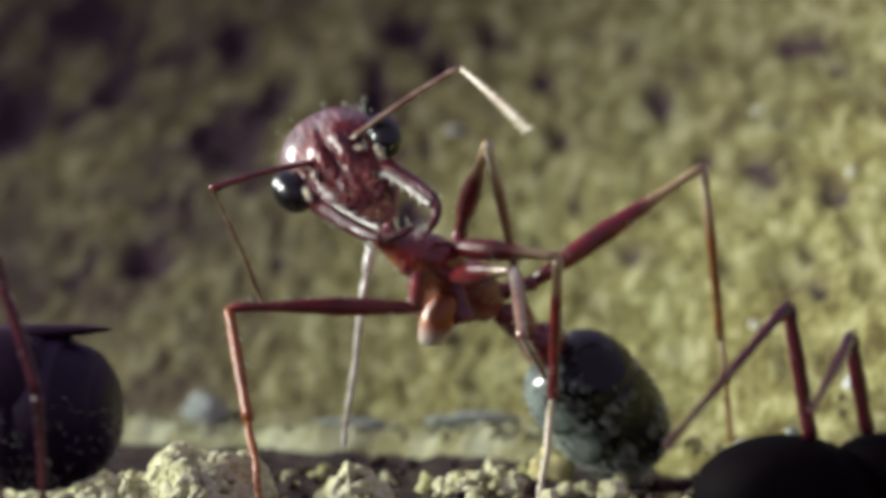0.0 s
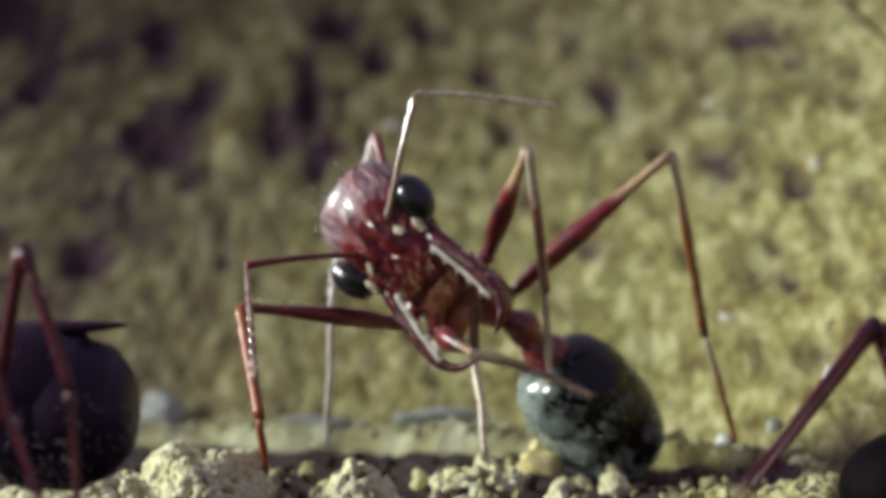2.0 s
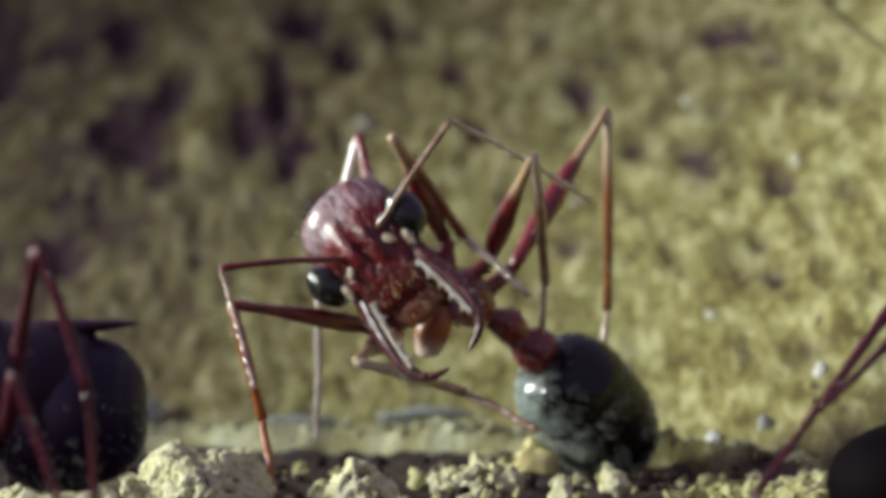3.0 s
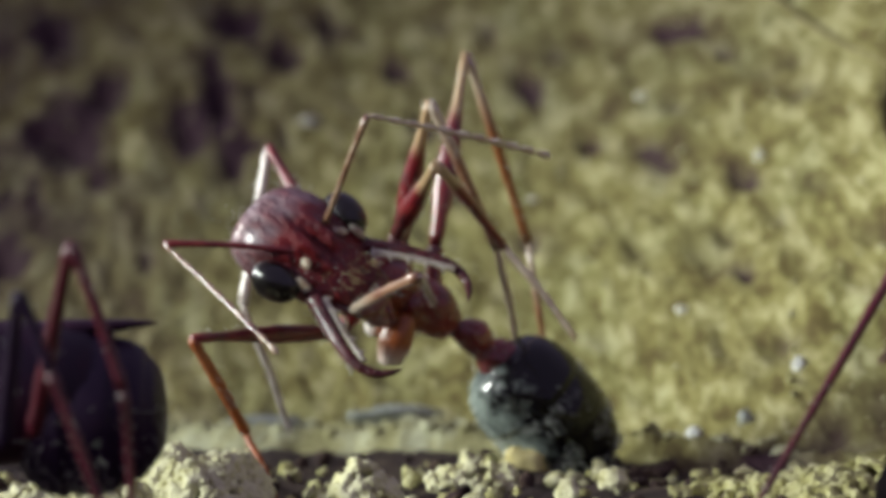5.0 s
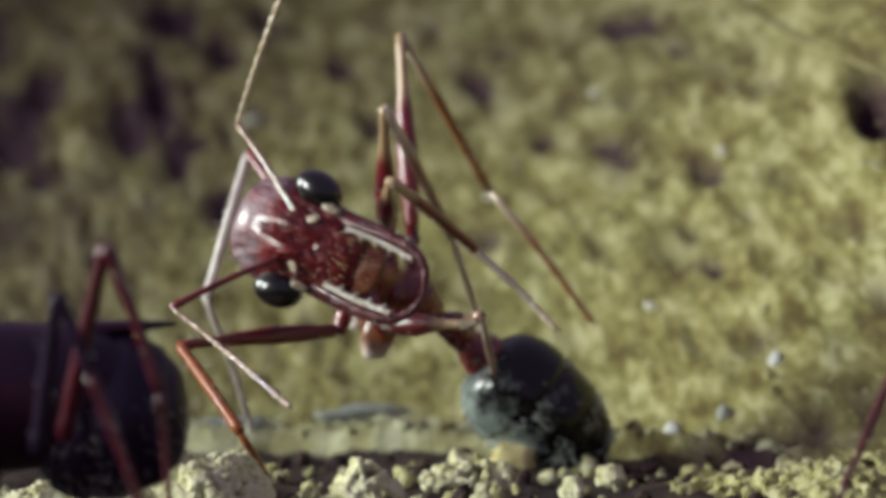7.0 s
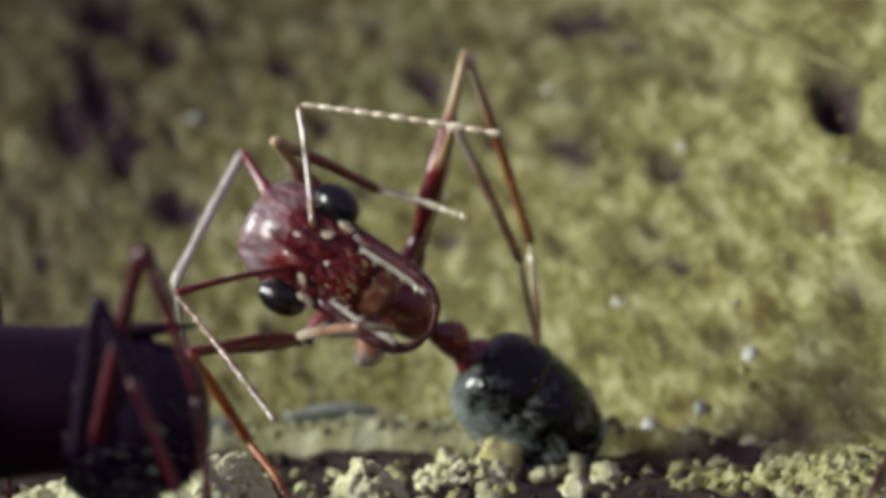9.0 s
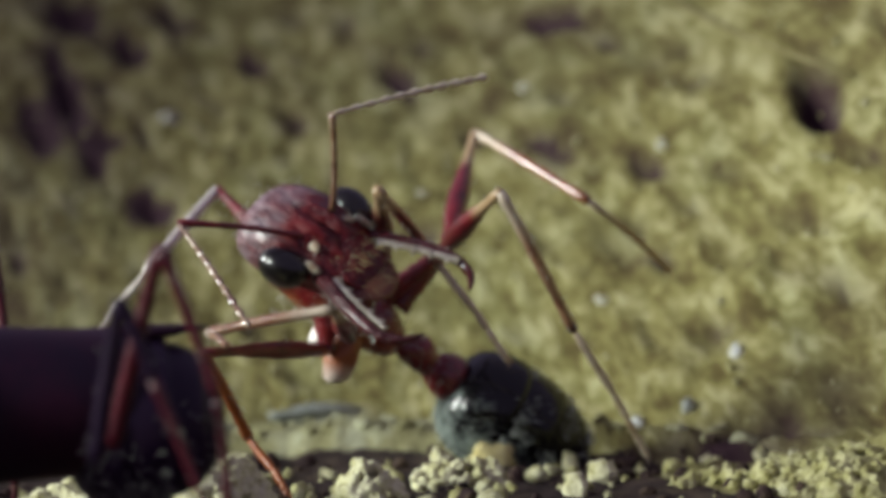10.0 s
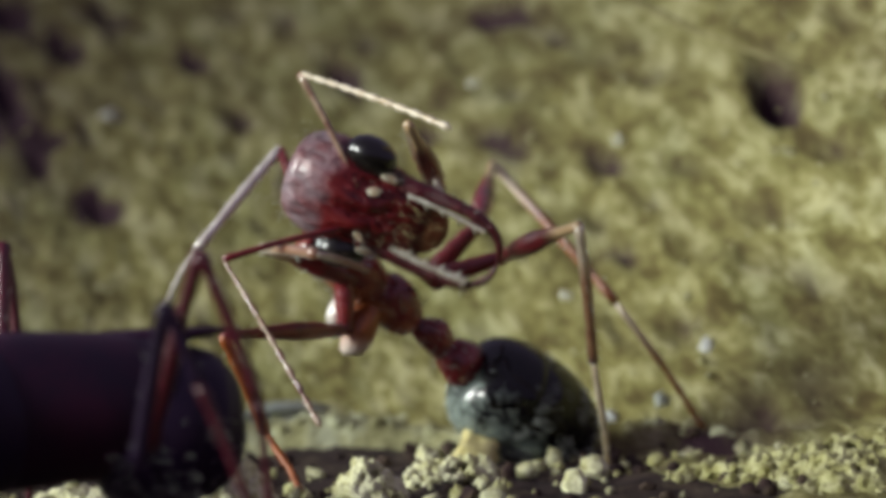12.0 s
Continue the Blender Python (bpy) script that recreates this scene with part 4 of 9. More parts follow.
def motions():
    walk(HEAD, [
        (0, pose(-0.00487, -0.00200, 0.00882, -36.8, 31.2, -178.5)),
        (0.5, pose(-0.00365, -0.00169, 0.00802, -47.4, 48.0, 176.7)),
        (1, pose(-0.00341, -0.00140, 0.00728, -49.7, 43.1, -178.4)),
        (1.5, pose(-0.00333, -0.00113, 0.00692, -45.3, 42.3, -179.7)),
        (2, pose(-0.00339, -0.00088, 0.00672, -84.9, 48.2, 144.8)),
        (2.5, pose(-0.00378, -0.00061, 0.00635, -86.9, 43.5, 141.2)),
        (3, pose(-0.00382, -0.00037, 0.00625, -62.8, 42.7, 167.4)),
        (3.2, pose(-0.00398, -0.00027, 0.00625, -59.1, 45.4, 165.8)),
        (4.8, pose(-0.00513, 0.00052, 0.00596, -37.2, 39.3, -153.6)),
        (5, pose(-0.00532, 0.00063, 0.00614, -40.2, 38.3, -152.9)),
        (5.5, pose(-0.00496, 0.00076, 0.00642, -35.0, 35.5, -154.6)),
        (6, pose(-0.00528, 0.00098, 0.00640, -53.0, 61.0, 173.3)),
        (6.5, pose(-0.00543, 0.00117, 0.00638, -48.3, 60.7, 174.9)),
        (7, pose(-0.00514, 0.00126, 0.00647, -60.3, 65.9, 164.4)),
        (7.2, pose(-0.00516, 0.00132, 0.00649, -58.6, 66.4, 166.5)),
        (8.8, pose(-0.00462, 0.00156, 0.00640, -80.5, 58.5, 143.9)),
        (9, pose(-0.00451, 0.00157, 0.00614, -70.1, 57.0, 157.6)),
        (9.5, pose(-0.00463, 0.00167, 0.00596, -28.9, 39.4, -149.1)),
        (10, pose(-0.00425, 0.00163, 0.00630, -30.3, 31.5, -152.5)),
        (10.5, pose(-0.00239, 0.00113, 0.00707, -40.7, 42.9, -160.5)),
        (11, pose(-0.00263, 0.00120, 0.00677, -72.5, 16.8, -166.5)),
        (11.5, pose(-0.00278, 0.00124, 0.00693, -63.4, 10.6, -165.3)),
        (12, pose(-0.00269, 0.00120, 0.00755, -118.5, 58.7, 114.9)),
    ])
    walk(MANDIBLES[0], [
        (0, pose(0.00106, 0.00100, 0.0001, 0, 0, 16.0)),
        (0.5, pose(0.00106, 0.00100, 0.0001, 0, 0, -7.6)),
        (1, pose(0.00106, 0.00100, 0.0001, 0, 0, -6.0)),
        (1.5, pose(0.00106, 0.00100, 0.0001, 0, 0, -6.0)),
        (2, pose(0.00106, 0.00100, 0.0001, 0, 0, -9.2)),
        (2.5, pose(0.00106, 0.00100, 0.0001, 0, 0, -22.0)),
        (3, pose(0.00106, 0.00100, 0.0001, 0, 0, -7.6)),
        (3.2, pose(0.00106, 0.00100, 0.0001, 0, 0, -7.6)),
        (4.8, pose(0.00106, 0.00100, 0.0001, 0, 0, -25.2)),
        (5, pose(0.00106, 0.00100, 0.0001, 0, 0, -25.2)),
        (5.5, pose(0.00106, 0.00100, 0.0001, 0, 0, -20.4)),
        (6, pose(0.00106, 0.00100, 0.0001, 0, 0, -1.2)),
        (6.5, pose(0.00106, 0.00100, 0.0001, 0, 0, -1.2)),
        (7, pose(0.00106, 0.00100, 0.0001, 0, 0, -1.2)),
        (7.2, pose(0.00106, 0.00100, 0.0001, 0, 0, -1.2)),
        (8.8, pose(0.00106, 0.00100, 0.0001, 0, 0, -1.2)),
        (9, pose(0.00106, 0.00100, 0.0001, 0, 0, -1.2)),
        (9.5, pose(0.00106, 0.00100, 0.0001, 0, 0, -22.0)),
        (10, pose(0.00106, 0.00100, 0.0001, 0, 0, -18.8)),
        (10.5, pose(0.00106, 0.00100, 0.0001, 0, 0, 0.5)),
        (11, pose(0.00106, 0.00100, 0.0001, 0, 0, -2.8)),
        (11.5, pose(0.00106, 0.00100, 0.0001, 0, 0, -31.6)),
        (12, pose(0.00106, 0.00100, 0.0001, 0, 0, -1.2)),
    ])
    walk(MANDIBLES[1], [
        (0, pose(-0.00106, 0.00100, 0.0001, 0, 0, 16.0)),
        (0.5, pose(-0.00106, 0.00100, 0.0001, 0, 0, 7.6)),
        (1, pose(-0.00106, 0.00100, 0.0001, 0, 0, 6.0)),
        (1.5, pose(-0.00106, 0.00100, 0.0001, 0, 0, 6.0)),
        (2, pose(-0.00106, 0.00100, 0.0001, 0, 0, 9.2)),
        (2.5, pose(-0.00106, 0.00100, 0.0001, 0, 0, 22.0)),
        (3, pose(-0.00106, 0.00100, 0.0001, 0, 0, 7.6)),
        (3.2, pose(-0.00106, 0.00100, 0.0001, 0, 0, 7.6)),
        (4.8, pose(-0.00106, 0.00100, 0.0001, 0, 0, 25.2)),
        (5, pose(-0.00106, 0.00100, 0.0001, 0, 0, 25.2)),
        (5.5, pose(-0.00106, 0.00100, 0.0001, 0, 0, 20.4)),
        (6, pose(-0.00106, 0.00100, 0.0001, 0, 0, 1.2)),
        (6.5, pose(-0.00106, 0.00100, 0.0001, 0, 0, 1.2)),
        (7, pose(-0.00106, 0.00100, 0.0001, 0, 0, 1.2)),
        (7.2, pose(-0.00106, 0.00100, 0.0001, 0, 0, 1.2)),
        (8.8, pose(-0.00106, 0.00100, 0.0001, 0, 0, 1.2)),
        (9, pose(-0.00106, 0.00100, 0.0001, 0, 0, 1.2)),
        (9.5, pose(-0.00106, 0.00100, 0.0001, 0, 0, 22.0)),
        (10, pose(-0.00106, 0.00100, 0.0001, 0, 0, 18.8)),
        (10.5, pose(-0.00106, 0.00100, 0.0001, 0, 0, -0.5)),
        (11, pose(-0.00106, 0.00100, 0.0001, 0, 0, -6.0)),
        (11.5, pose(-0.00106, 0.00100, 0.0001, 0, 0, 31.6)),
        (12, pose(-0.00106, 0.00100, 0.0001, 0, 0, 1.2)),
    ])
    walk(THORAX, [
        (0, pose(-0.00045, 0.00150, 0.00483, 30.5, -13.0, 111.3)),
        (0.5, pose(-0.00030, 0.00176, 0.00460, 33.9, -14.5, 114.5)),
        (1, pose(-0.00014, 0.00200, 0.00446, 29.1, -14.6, 115.2)),
        (1.5, pose(0.00002, 0.00222, 0.00449, 32.4, -14.7, 115.8)),
        (2, pose(0.00011, 0.00242, 0.00445, 30.7, -13.5, 113.7)),
        (2.5, pose(-0.00014, 0.00263, 0.00432, 32.5, -13.1, 112.6)),
        (3, pose(-0.00021, 0.00282, 0.00437, 26.2, -12.8, 111.6)),
        (3.2, pose(-0.00026, 0.00289, 0.00436, 26.2, -12.8, 111.3)),
        (4.8, pose(-0.00086, 0.00346, 0.00394, 29.4, -10.2, 104.8)),
        (5, pose(-0.00081, 0.00351, 0.00393, 28.8, -10.2, 103.9)),
        (5.5, pose(-0.00070, 0.00362, 0.00399, 28.9, -9.6, 102.0)),
        (6, pose(-0.00083, 0.00376, 0.00415, 27.0, -9.9, 102.2)),
        (6.5, pose(-0.00080, 0.00387, 0.00413, 27.1, -9.8, 101.5)),
        (7, pose(-0.00085, 0.00397, 0.00412, 27.8, -9.8, 101.4)),
        (7.2, pose(-0.00084, 0.00400, 0.00408, 28.7, -9.8, 101.2)),
        (8.8, pose(-0.00058, 0.00415, 0.00377, 31.1, -8.8, 98.8)),
        (9, pose(-0.00055, 0.00415, 0.00373, 31.1, -8.7, 98.4)),
        (9.5, pose(-0.00093, 0.00428, 0.00339, 35.4, -8.9, 98.5)),
        (10, pose(-0.00130, 0.00441, 0.00331, 30.1, -9.9, 100.2)),
        (10.5, pose(-0.00085, 0.00429, 0.00353, 33.0, -10.0, 100.8)),
        (11, pose(-0.00056, 0.00419, 0.00385, 33.0, -9.6, 100.2)),
        (11.5, pose(-0.00029, 0.00407, 0.00365, 30.0, -9.5, 100.1)),
        (12, pose(-0.00033, 0.00404, 0.00380, 36.2, -8.8, 98.5)),
    ])
    walk(WAIST, [
        (0, pose(-0.00045, 0.00150, 0.00483, -37.2, 5.6, -71.8)),
        (0.5, pose(-0.00030, 0.00176, 0.00460, -38.4, 5.6, -71.9)),
        (1, pose(-0.00014, 0.00200, 0.00446, -39.2, 6.0, -71.1)),
        (1.5, pose(0.00002, 0.00222, 0.00449, -40.8, 5.5, -71.8)),
        (2, pose(0.00011, 0.00242, 0.00445, -43.4, 6.0, -71.0)),
        (2.5, pose(-0.00014, 0.00263, 0.00432, -36.1, 3.8, -74.4)),
        (3, pose(-0.00021, 0.00282, 0.00437, -37.8, 3.8, -75.3)),
        (3.2, pose(-0.00026, 0.00289, 0.00436, -37.8, 3.9, -75.7)),
        (4.8, pose(-0.00086, 0.00346, 0.00394, -36.6, 5.1, -74.0)),
        (5, pose(-0.00081, 0.00351, 0.00393, -37.4, 5.2, -73.7)),
        (5.5, pose(-0.00070, 0.00362, 0.00399, -40.6, 5.3, -73.5)),
        (6, pose(-0.00083, 0.00376, 0.00415, -40.3, 3.4, -76.5)),
        (6.5, pose(-0.00080, 0.00387, 0.00413, -41.7, 3.8, -76.5)),
        (7, pose(-0.00085, 0.00397, 0.00412, -40.6, 3.2, -77.8)),
        (7.2, pose(-0.00084, 0.00400, 0.00408, -40.0, 3.3, -78.1)),
        (8.8, pose(-0.00058, 0.00415, 0.00377, -36.9, 3.5, -78.1)),
        (9, pose(-0.00055, 0.00415, 0.00373, -36.4, 3.6, -78.1)),
        (9.5, pose(-0.00093, 0.00428, 0.00339, -33.4, 1.9, -81.2)),
        (10, pose(-0.00130, 0.00441, 0.00331, -36.8, 1.1, -83.5)),
        (10.5, pose(-0.00085, 0.00429, 0.00353, -36.2, 1.5, -83.6)),
        (11, pose(-0.00056, 0.00419, 0.00385, -43.7, 1.6, -83.7)),
        (11.5, pose(-0.00029, 0.00407, 0.00365, -44.4, 2.9, -82.0)),
        (12, pose(-0.00033, 0.00404, 0.00380, -42.8, 0.5, -85.3)),
    ])
    walk(GASTER, [
        (0, pose(0.00148, 0.00230, 0.00325, -47.1, 17.8, -81.3)),
        (0.5, pose(0.00156, 0.00253, 0.00302, -46.7, 19.3, -79.3)),
        (1, pose(0.00156, 0.00275, 0.00296, -45.1, 19.0, -79.5)),
        (1.5, pose(0.00173, 0.00294, 0.00290, -45.5, 19.4, -78.8)),
        (2, pose(0.00165, 0.00313, 0.00285, -46.5, 18.0, -80.4)),
        (2.5, pose(0.00184, 0.00329, 0.00281, -47.0, 18.6, -79.8)),
        (3, pose(0.00177, 0.00345, 0.00277, -45.9, 19.2, -79.0)),
        (3.2, pose(0.00172, 0.00351, 0.00275, -45.9, 19.0, -79.0)),
        (4.8, pose(0.00076, 0.00405, 0.00267, -47.1, 10.5, -89.5)),
        (5, pose(0.00076, 0.00409, 0.00266, -47.4, 11.6, -89.9)),
        (5.5, pose(0.00079, 0.00420, 0.00264, -47.9, 8.8, -94.1)),
        (6, pose(0.00091, 0.00428, 0.00261, -47.7, 11.9, -91.7)),
        (6.5, pose(0.00086, 0.00437, 0.00260, -46.7, 8.8, -95.4)),
        (7, pose(0.00090, 0.00444, 0.00258, -45.5, 8.8, -96.1)),
        (7.2, pose(0.00091, 0.00446, 0.00257, -45.3, 8.2, -97.3)),
        (8.8, pose(0.00104, 0.00456, 0.00252, -43.2, 8.5, -97.5)),
        (9, pose(0.00105, 0.00457, 0.00251, -43.1, 7.8, -98.6)),
        (9.5, pose(0.00091, 0.00461, 0.00216, -41.9, 11.5, -94.1)),
        (10, pose(0.00069, 0.00467, 0.00181, -36.6, 9.8, -95.9)),
        (10.5, pose(0.00107, 0.00454, 0.00212, -37.0, 10.8, -94.5)),
        (11, pose(0.00127, 0.00444, 0.00209, -34.1, 12.7, -91.5)),
        (11.5, pose(0.00130, 0.00437, 0.00207, -34.2, 12.3, -92.0)),
        (12, pose(0.00157, 0.00421, 0.00204, -33.8, 14.3, -88.6)),
    ])
    walk(ANTENNAE[0][0], [
        (0, pose(-0.00465, -0.00262, 0.00968, 51.9, 45.9, -50.7)),
        (0.1, pose(-0.00450, -0.00259, 0.00955, 61.3, 43.6, -47.3)),
        (0.2, pose(-0.00428, -0.00254, 0.00937, 74.7, 39.6, -42.6)),
        (0.3, pose(-0.00403, -0.00249, 0.00915, 88.8, 34.1, -37.6)),
        (0.4, pose(-0.00381, -0.00245, 0.00895, 100.9, 27.6, -32.8)),
        (0.5, pose(-0.00366, -0.00242, 0.00882, 108.9, 21.7, -28.5)),
        (1, pose(-0.00326, -0.00215, 0.00805, 111.2, 14.0, -24.0)),
        (1.5, pose(-0.00323, -0.00184, 0.00774, 111.1, 16.9, -19.4)),
        (1.75, pose(-0.00339, -0.00188, 0.00747, 101.0, 15.0, -17.1)),
        (2, pose(-0.00354, -0.00186, 0.00716, 90.7, 13.9, -15.0)),
        (2.5, pose(-0.00394, -0.00161, 0.00672, 90.2, 16.8, -14.3)),
        (2.75, pose(-0.00385, -0.00144, 0.00682, 87.7, 25.9, -16.7)),
        (3, pose(-0.00375, -0.00125, 0.00689, 83.0, 34.7, -21.7)),
        (3.2, pose(-0.00400, -0.00111, 0.00693, 88.2, 20.7, -18.7)),
        (4, pose(-0.00437, -0.00058, 0.00690, 103.7, 17.0, -16.8)),
        (4.8, pose(-0.00477, -0.00000, 0.00683, 118.9, 11.7, -14.9)),
        (5, pose(-0.00492, 0.00009, 0.00699, 118.7, 25.9, -11.8)),
        (5.5, pose(-0.00459, 0.00027, 0.00731, 112.8, 38.8, -14.8)),
        (5.6, pose(-0.00471, 0.00025, 0.00731, 102.5, 29.8, -21.3)),
        (5.7, pose(-0.00491, 0.00022, 0.00729, 93.0, 14.6, -20.1)),
        (5.8, pose(-0.00512, 0.00021, 0.00725, 81.5, -0.6, -13.5)),
        (5.9, pose(-0.00532, 0.00021, 0.00720, 68.1, -11.6, -4.6)),
        (6, pose(-0.00545, 0.00022, 0.00716, 57.1, -16.6, 3.2)),
        (6.1, pose(-0.00548, 0.00025, 0.00716, 65.7, -16.7, 7.0)),
        (6.2, pose(-0.00552, 0.00030, 0.00716, 78.8, -19.0, 10.6)),
        (6.3, pose(-0.00556, 0.00036, 0.00716, 93.1, -23.3, 14.0)),
        (6.4, pose(-0.00560, 0.00041, 0.00716, 105.5, -28.6, 17.2)),
        (6.5, pose(-0.00563, 0.00045, 0.00716, 113.0, -33.6, 20.3)),
        (6.6, pose(-0.00560, 0.00045, 0.00716, 101.6, -31.0, 23.4)),
        (6.7, pose(-0.00555, 0.00046, 0.00717, 87.3, -26.1, 23.5)),
        (6.8, pose(-0.00549, 0.00047, 0.00717, 72.4, -21.1, 21.1)),
        (6.9, pose(-0.00545, 0.00048, 0.00717, 59.0, -17.7, 17.8)),
        (7, pose(-0.00541, 0.00048, 0.00717, 49.9, -16.1, 15.2)),
        (7.2, pose(-0.00542, 0.00055, 0.00720, 57.0, -12.2, 10.8)),
        (8, pose(-0.00516, 0.00060, 0.00708, 67.0, -7.5, 7.0)),
        (8.8, pose(-0.00490, 0.00067, 0.00695, 76.5, -2.2, 3.6)),
        (9, pose(-0.00468, 0.00069, 0.00676, 74.8, -0.7, 2.3)),
        (9.125, pose(-0.00460, 0.00077, 0.00682, 83.2, -4.0, 3.1)),
        (9.25, pose(-0.00449, 0.00092, 0.00687, 95.2, -9.1, 4.8)),
        (9.375, pose(-0.00439, 0.00109, 0.00690, 106.8, -15.3, 6.9)),
        (9.5, pose(-0.00433, 0.00123, 0.00690, 114.0, -20.7, 9.1)),
        (10, pose(-0.00385, 0.00122, 0.00723, 130.3, -20.7, 11.8)),
        (10.5, pose(-0.00211, 0.00052, 0.00792, 116.9, -26.4, 12.6)),
        (10.667, pose(-0.00202, 0.00048, 0.00771, 115.2, -26.7, 15.9)),
        (10.833, pose(-0.00193, 0.00046, 0.00737, 114.0, -25.9, 18.1)),
        (11, pose(-0.00189, 0.00048, 0.00709, 113.4, -25.2, 19.2)),
        (11.5, pose(-0.00203, 0.00057, 0.00732, 129.7, -12.5, 19.3)),
        (11.625, pose(-0.00221, 0.00044, 0.00753, 118.0, -11.0, 15.6)),
        (11.75, pose(-0.00251, 0.00028, 0.00773, 100.5, -12.3, 12.9)),
        (11.875, pose(-0.00282, 0.00020, 0.00781, 82.7, -14.8, 12.0)),
        (12, pose(-0.00301, 0.00020, 0.00781, 70.3, -16.6, 12.5)),
    ])
    walk(ANTENNAE[0][1], [
        (0, pose(-0.00151, -0.00279, 0.01173, -17.1, 15.2, -168.2)),
        (0.1, pose(-0.00164, -0.00303, 0.01194, -14.1, 24.8, -148.7)),
        (0.2, pose(-0.00191, -0.00337, 0.01215, -5.8, 36.6, -116.7)),
        (0.3, pose(-0.00232, -0.00371, 0.01226, 7.4, 40.9, -76.4)),
        (0.4, pose(-0.00276, -0.00397, 0.01222, 16.5, 35.4, -41.8)),
        (0.5, pose(-0.00309, -0.00411, 0.01211, 19.1, 27.6, -21.5)),
        (1, pose(-0.00304, -0.00373, 0.01144, 26.1, 17.7, -6.3)),
        (1.5, pose(-0.00272, -0.00346, 0.01108, 29.2, 18.5, -11.6)),
        (1.75, pose(-0.00269, -0.00284, 0.01103, 16.4, 27.2, -26.5)),
        (2, pose(-0.00268, -0.00213, 0.01080, 1.0, 35.0, -44.6)),
        (2.5, pose(-0.00289, -0.00189, 0.01031, 22.8, 34.0, -30.4)),
        (2.75, pose(-0.00224, -0.00177, 0.01019, -0.0, 40.7, -47.8)),
        (3, pose(-0.00162, -0.00161, 0.00995, -26.5, 43.6, -70.9)),
        (3.2, pose(-0.00271, -0.00142, 0.01044, -2.5, 47.3, -46.8)),
        (4, pose(-0.00361, -0.00174, 0.01038, 2.0, 47.2, -58.0)),
        (4.8, pose(-0.00460, -0.00193, 0.01005, 6.6, 48.6, -69.0)),
        (5, pose(-0.00388, -0.00196, 0.00995, -12.9, 50.3, -76.4)),
        (5.5, pose(-0.00287, -0.00169, 0.01001, -26.5, 50.5, -85.0)),
        (5.6, pose(-0.00331, -0.00117, 0.01048, -13.9, 50.6, -90.0)),
        (5.7, pose(-0.00409, -0.00029, 0.01091, 5.5, 50.9, -96.3)),
        (5.8, pose(-0.00503, 0.00076, 0.01096, 27.1, 51.6, -103.2)),
        (5.9, pose(-0.00590, 0.00166, 0.01061, 45.3, 52.7, -111.0)),
        (6, pose(-0.00646, 0.00220, 0.01017, 55.1, 53.6, -119.1)),
        (6.1, pose(-0.00664, 0.00167, 0.01043, 66.1, 43.0, -99.8)),
        (6.2, pose(-0.00683, 0.00080, 0.01064, 72.2, 27.8, -74.2)),
        (6.3, pose(-0.00695, -0.00019, 0.01060, 64.6, 14.3, -51.0)),
        (6.4, pose(-0.00696, -0.00106, 0.01033, 49.9, 8.3, -33.3)),
        (6.5, pose(-0.00691, -0.00159, 0.01004, 37.6, 8.3, -22.5)),
        (6.6, pose(-0.00703, -0.00099, 0.01031, 52.9, 15.1, -22.5)),
        (6.7, pose(-0.00713, -0.00003, 0.01053, 75.6, 21.1, -23.3)),
        (6.8, pose(-0.00711, 0.00106, 0.01050, 100.7, 27.1, -24.2)),
        (6.9, pose(-0.00697, 0.00201, 0.01023, 123.0, 34.2, -25.2)),
        (7, pose(-0.00681, 0.00260, 0.00993, 137.2, 42.5, -26.7)),
        (7.2, pose(-0.00646, 0.00243, 0.01027, 121.6, 60.2, -27.2)),
        (8, pose(-0.00578, 0.00200, 0.01050, 72.8, 79.4, -70.1)),
        (8.8, pose(-0.00509, 0.00153, 0.01059, -15.3, 70.4, -148.2)),
        (9, pose(-0.00476, 0.00168, 0.01038, -18.1, 59.2, -146.4)),
        (9.125, pose(-0.00488, 0.00121, 0.01053, -0.3, 56.4, -118.2)),
        (9.25, pose(-0.00505, 0.00053, 0.01056, 21.1, 51.7, -82.3)),
        (9.375, pose(-0.00520, -0.00009, 0.01036, 34.2, 42.6, -53.6)),
        (9.5, pose(-0.00529, -0.00047, 0.01010, 38.4, 35.1, -37.6)),
        (10, pose(-0.00435, -0.00136, 0.00990, 16.9, 43.4, -50.3)),
        (10.5, pose(-0.00320, -0.00146, 0.01092, 28.6, 41.2, -41.4)),
        (10.667, pose(-0.00305, -0.00147, 0.01074, 4.3, 48.8, -65.9)),
        (10.833, pose(-0.00288, -0.00145, 0.01045, -33.9, 47.0, -106.1)),
        (11, pose(-0.00278, -0.00141, 0.01020, -54.0, 37.2, -130.3)),
        (11.5, pose(-0.00183, -0.00189, 0.01014, -66.5, 48.0, -119.5)),
        (11.625, pose(-0.00234, -0.00143, 0.01078, -58.3, 40.3, -128.6)),
        (11.75, pose(-0.00312, -0.00056, 0.01133, -43.9, 31.1, -141.1)),
        (11.875, pose(-0.00385, 0.00047, 0.01141, -27.6, 24.0, -153.4)),
        (12, pose(-0.00427, 0.00121, 0.01119, -15.8, 20.4, -162.1)),
    ])
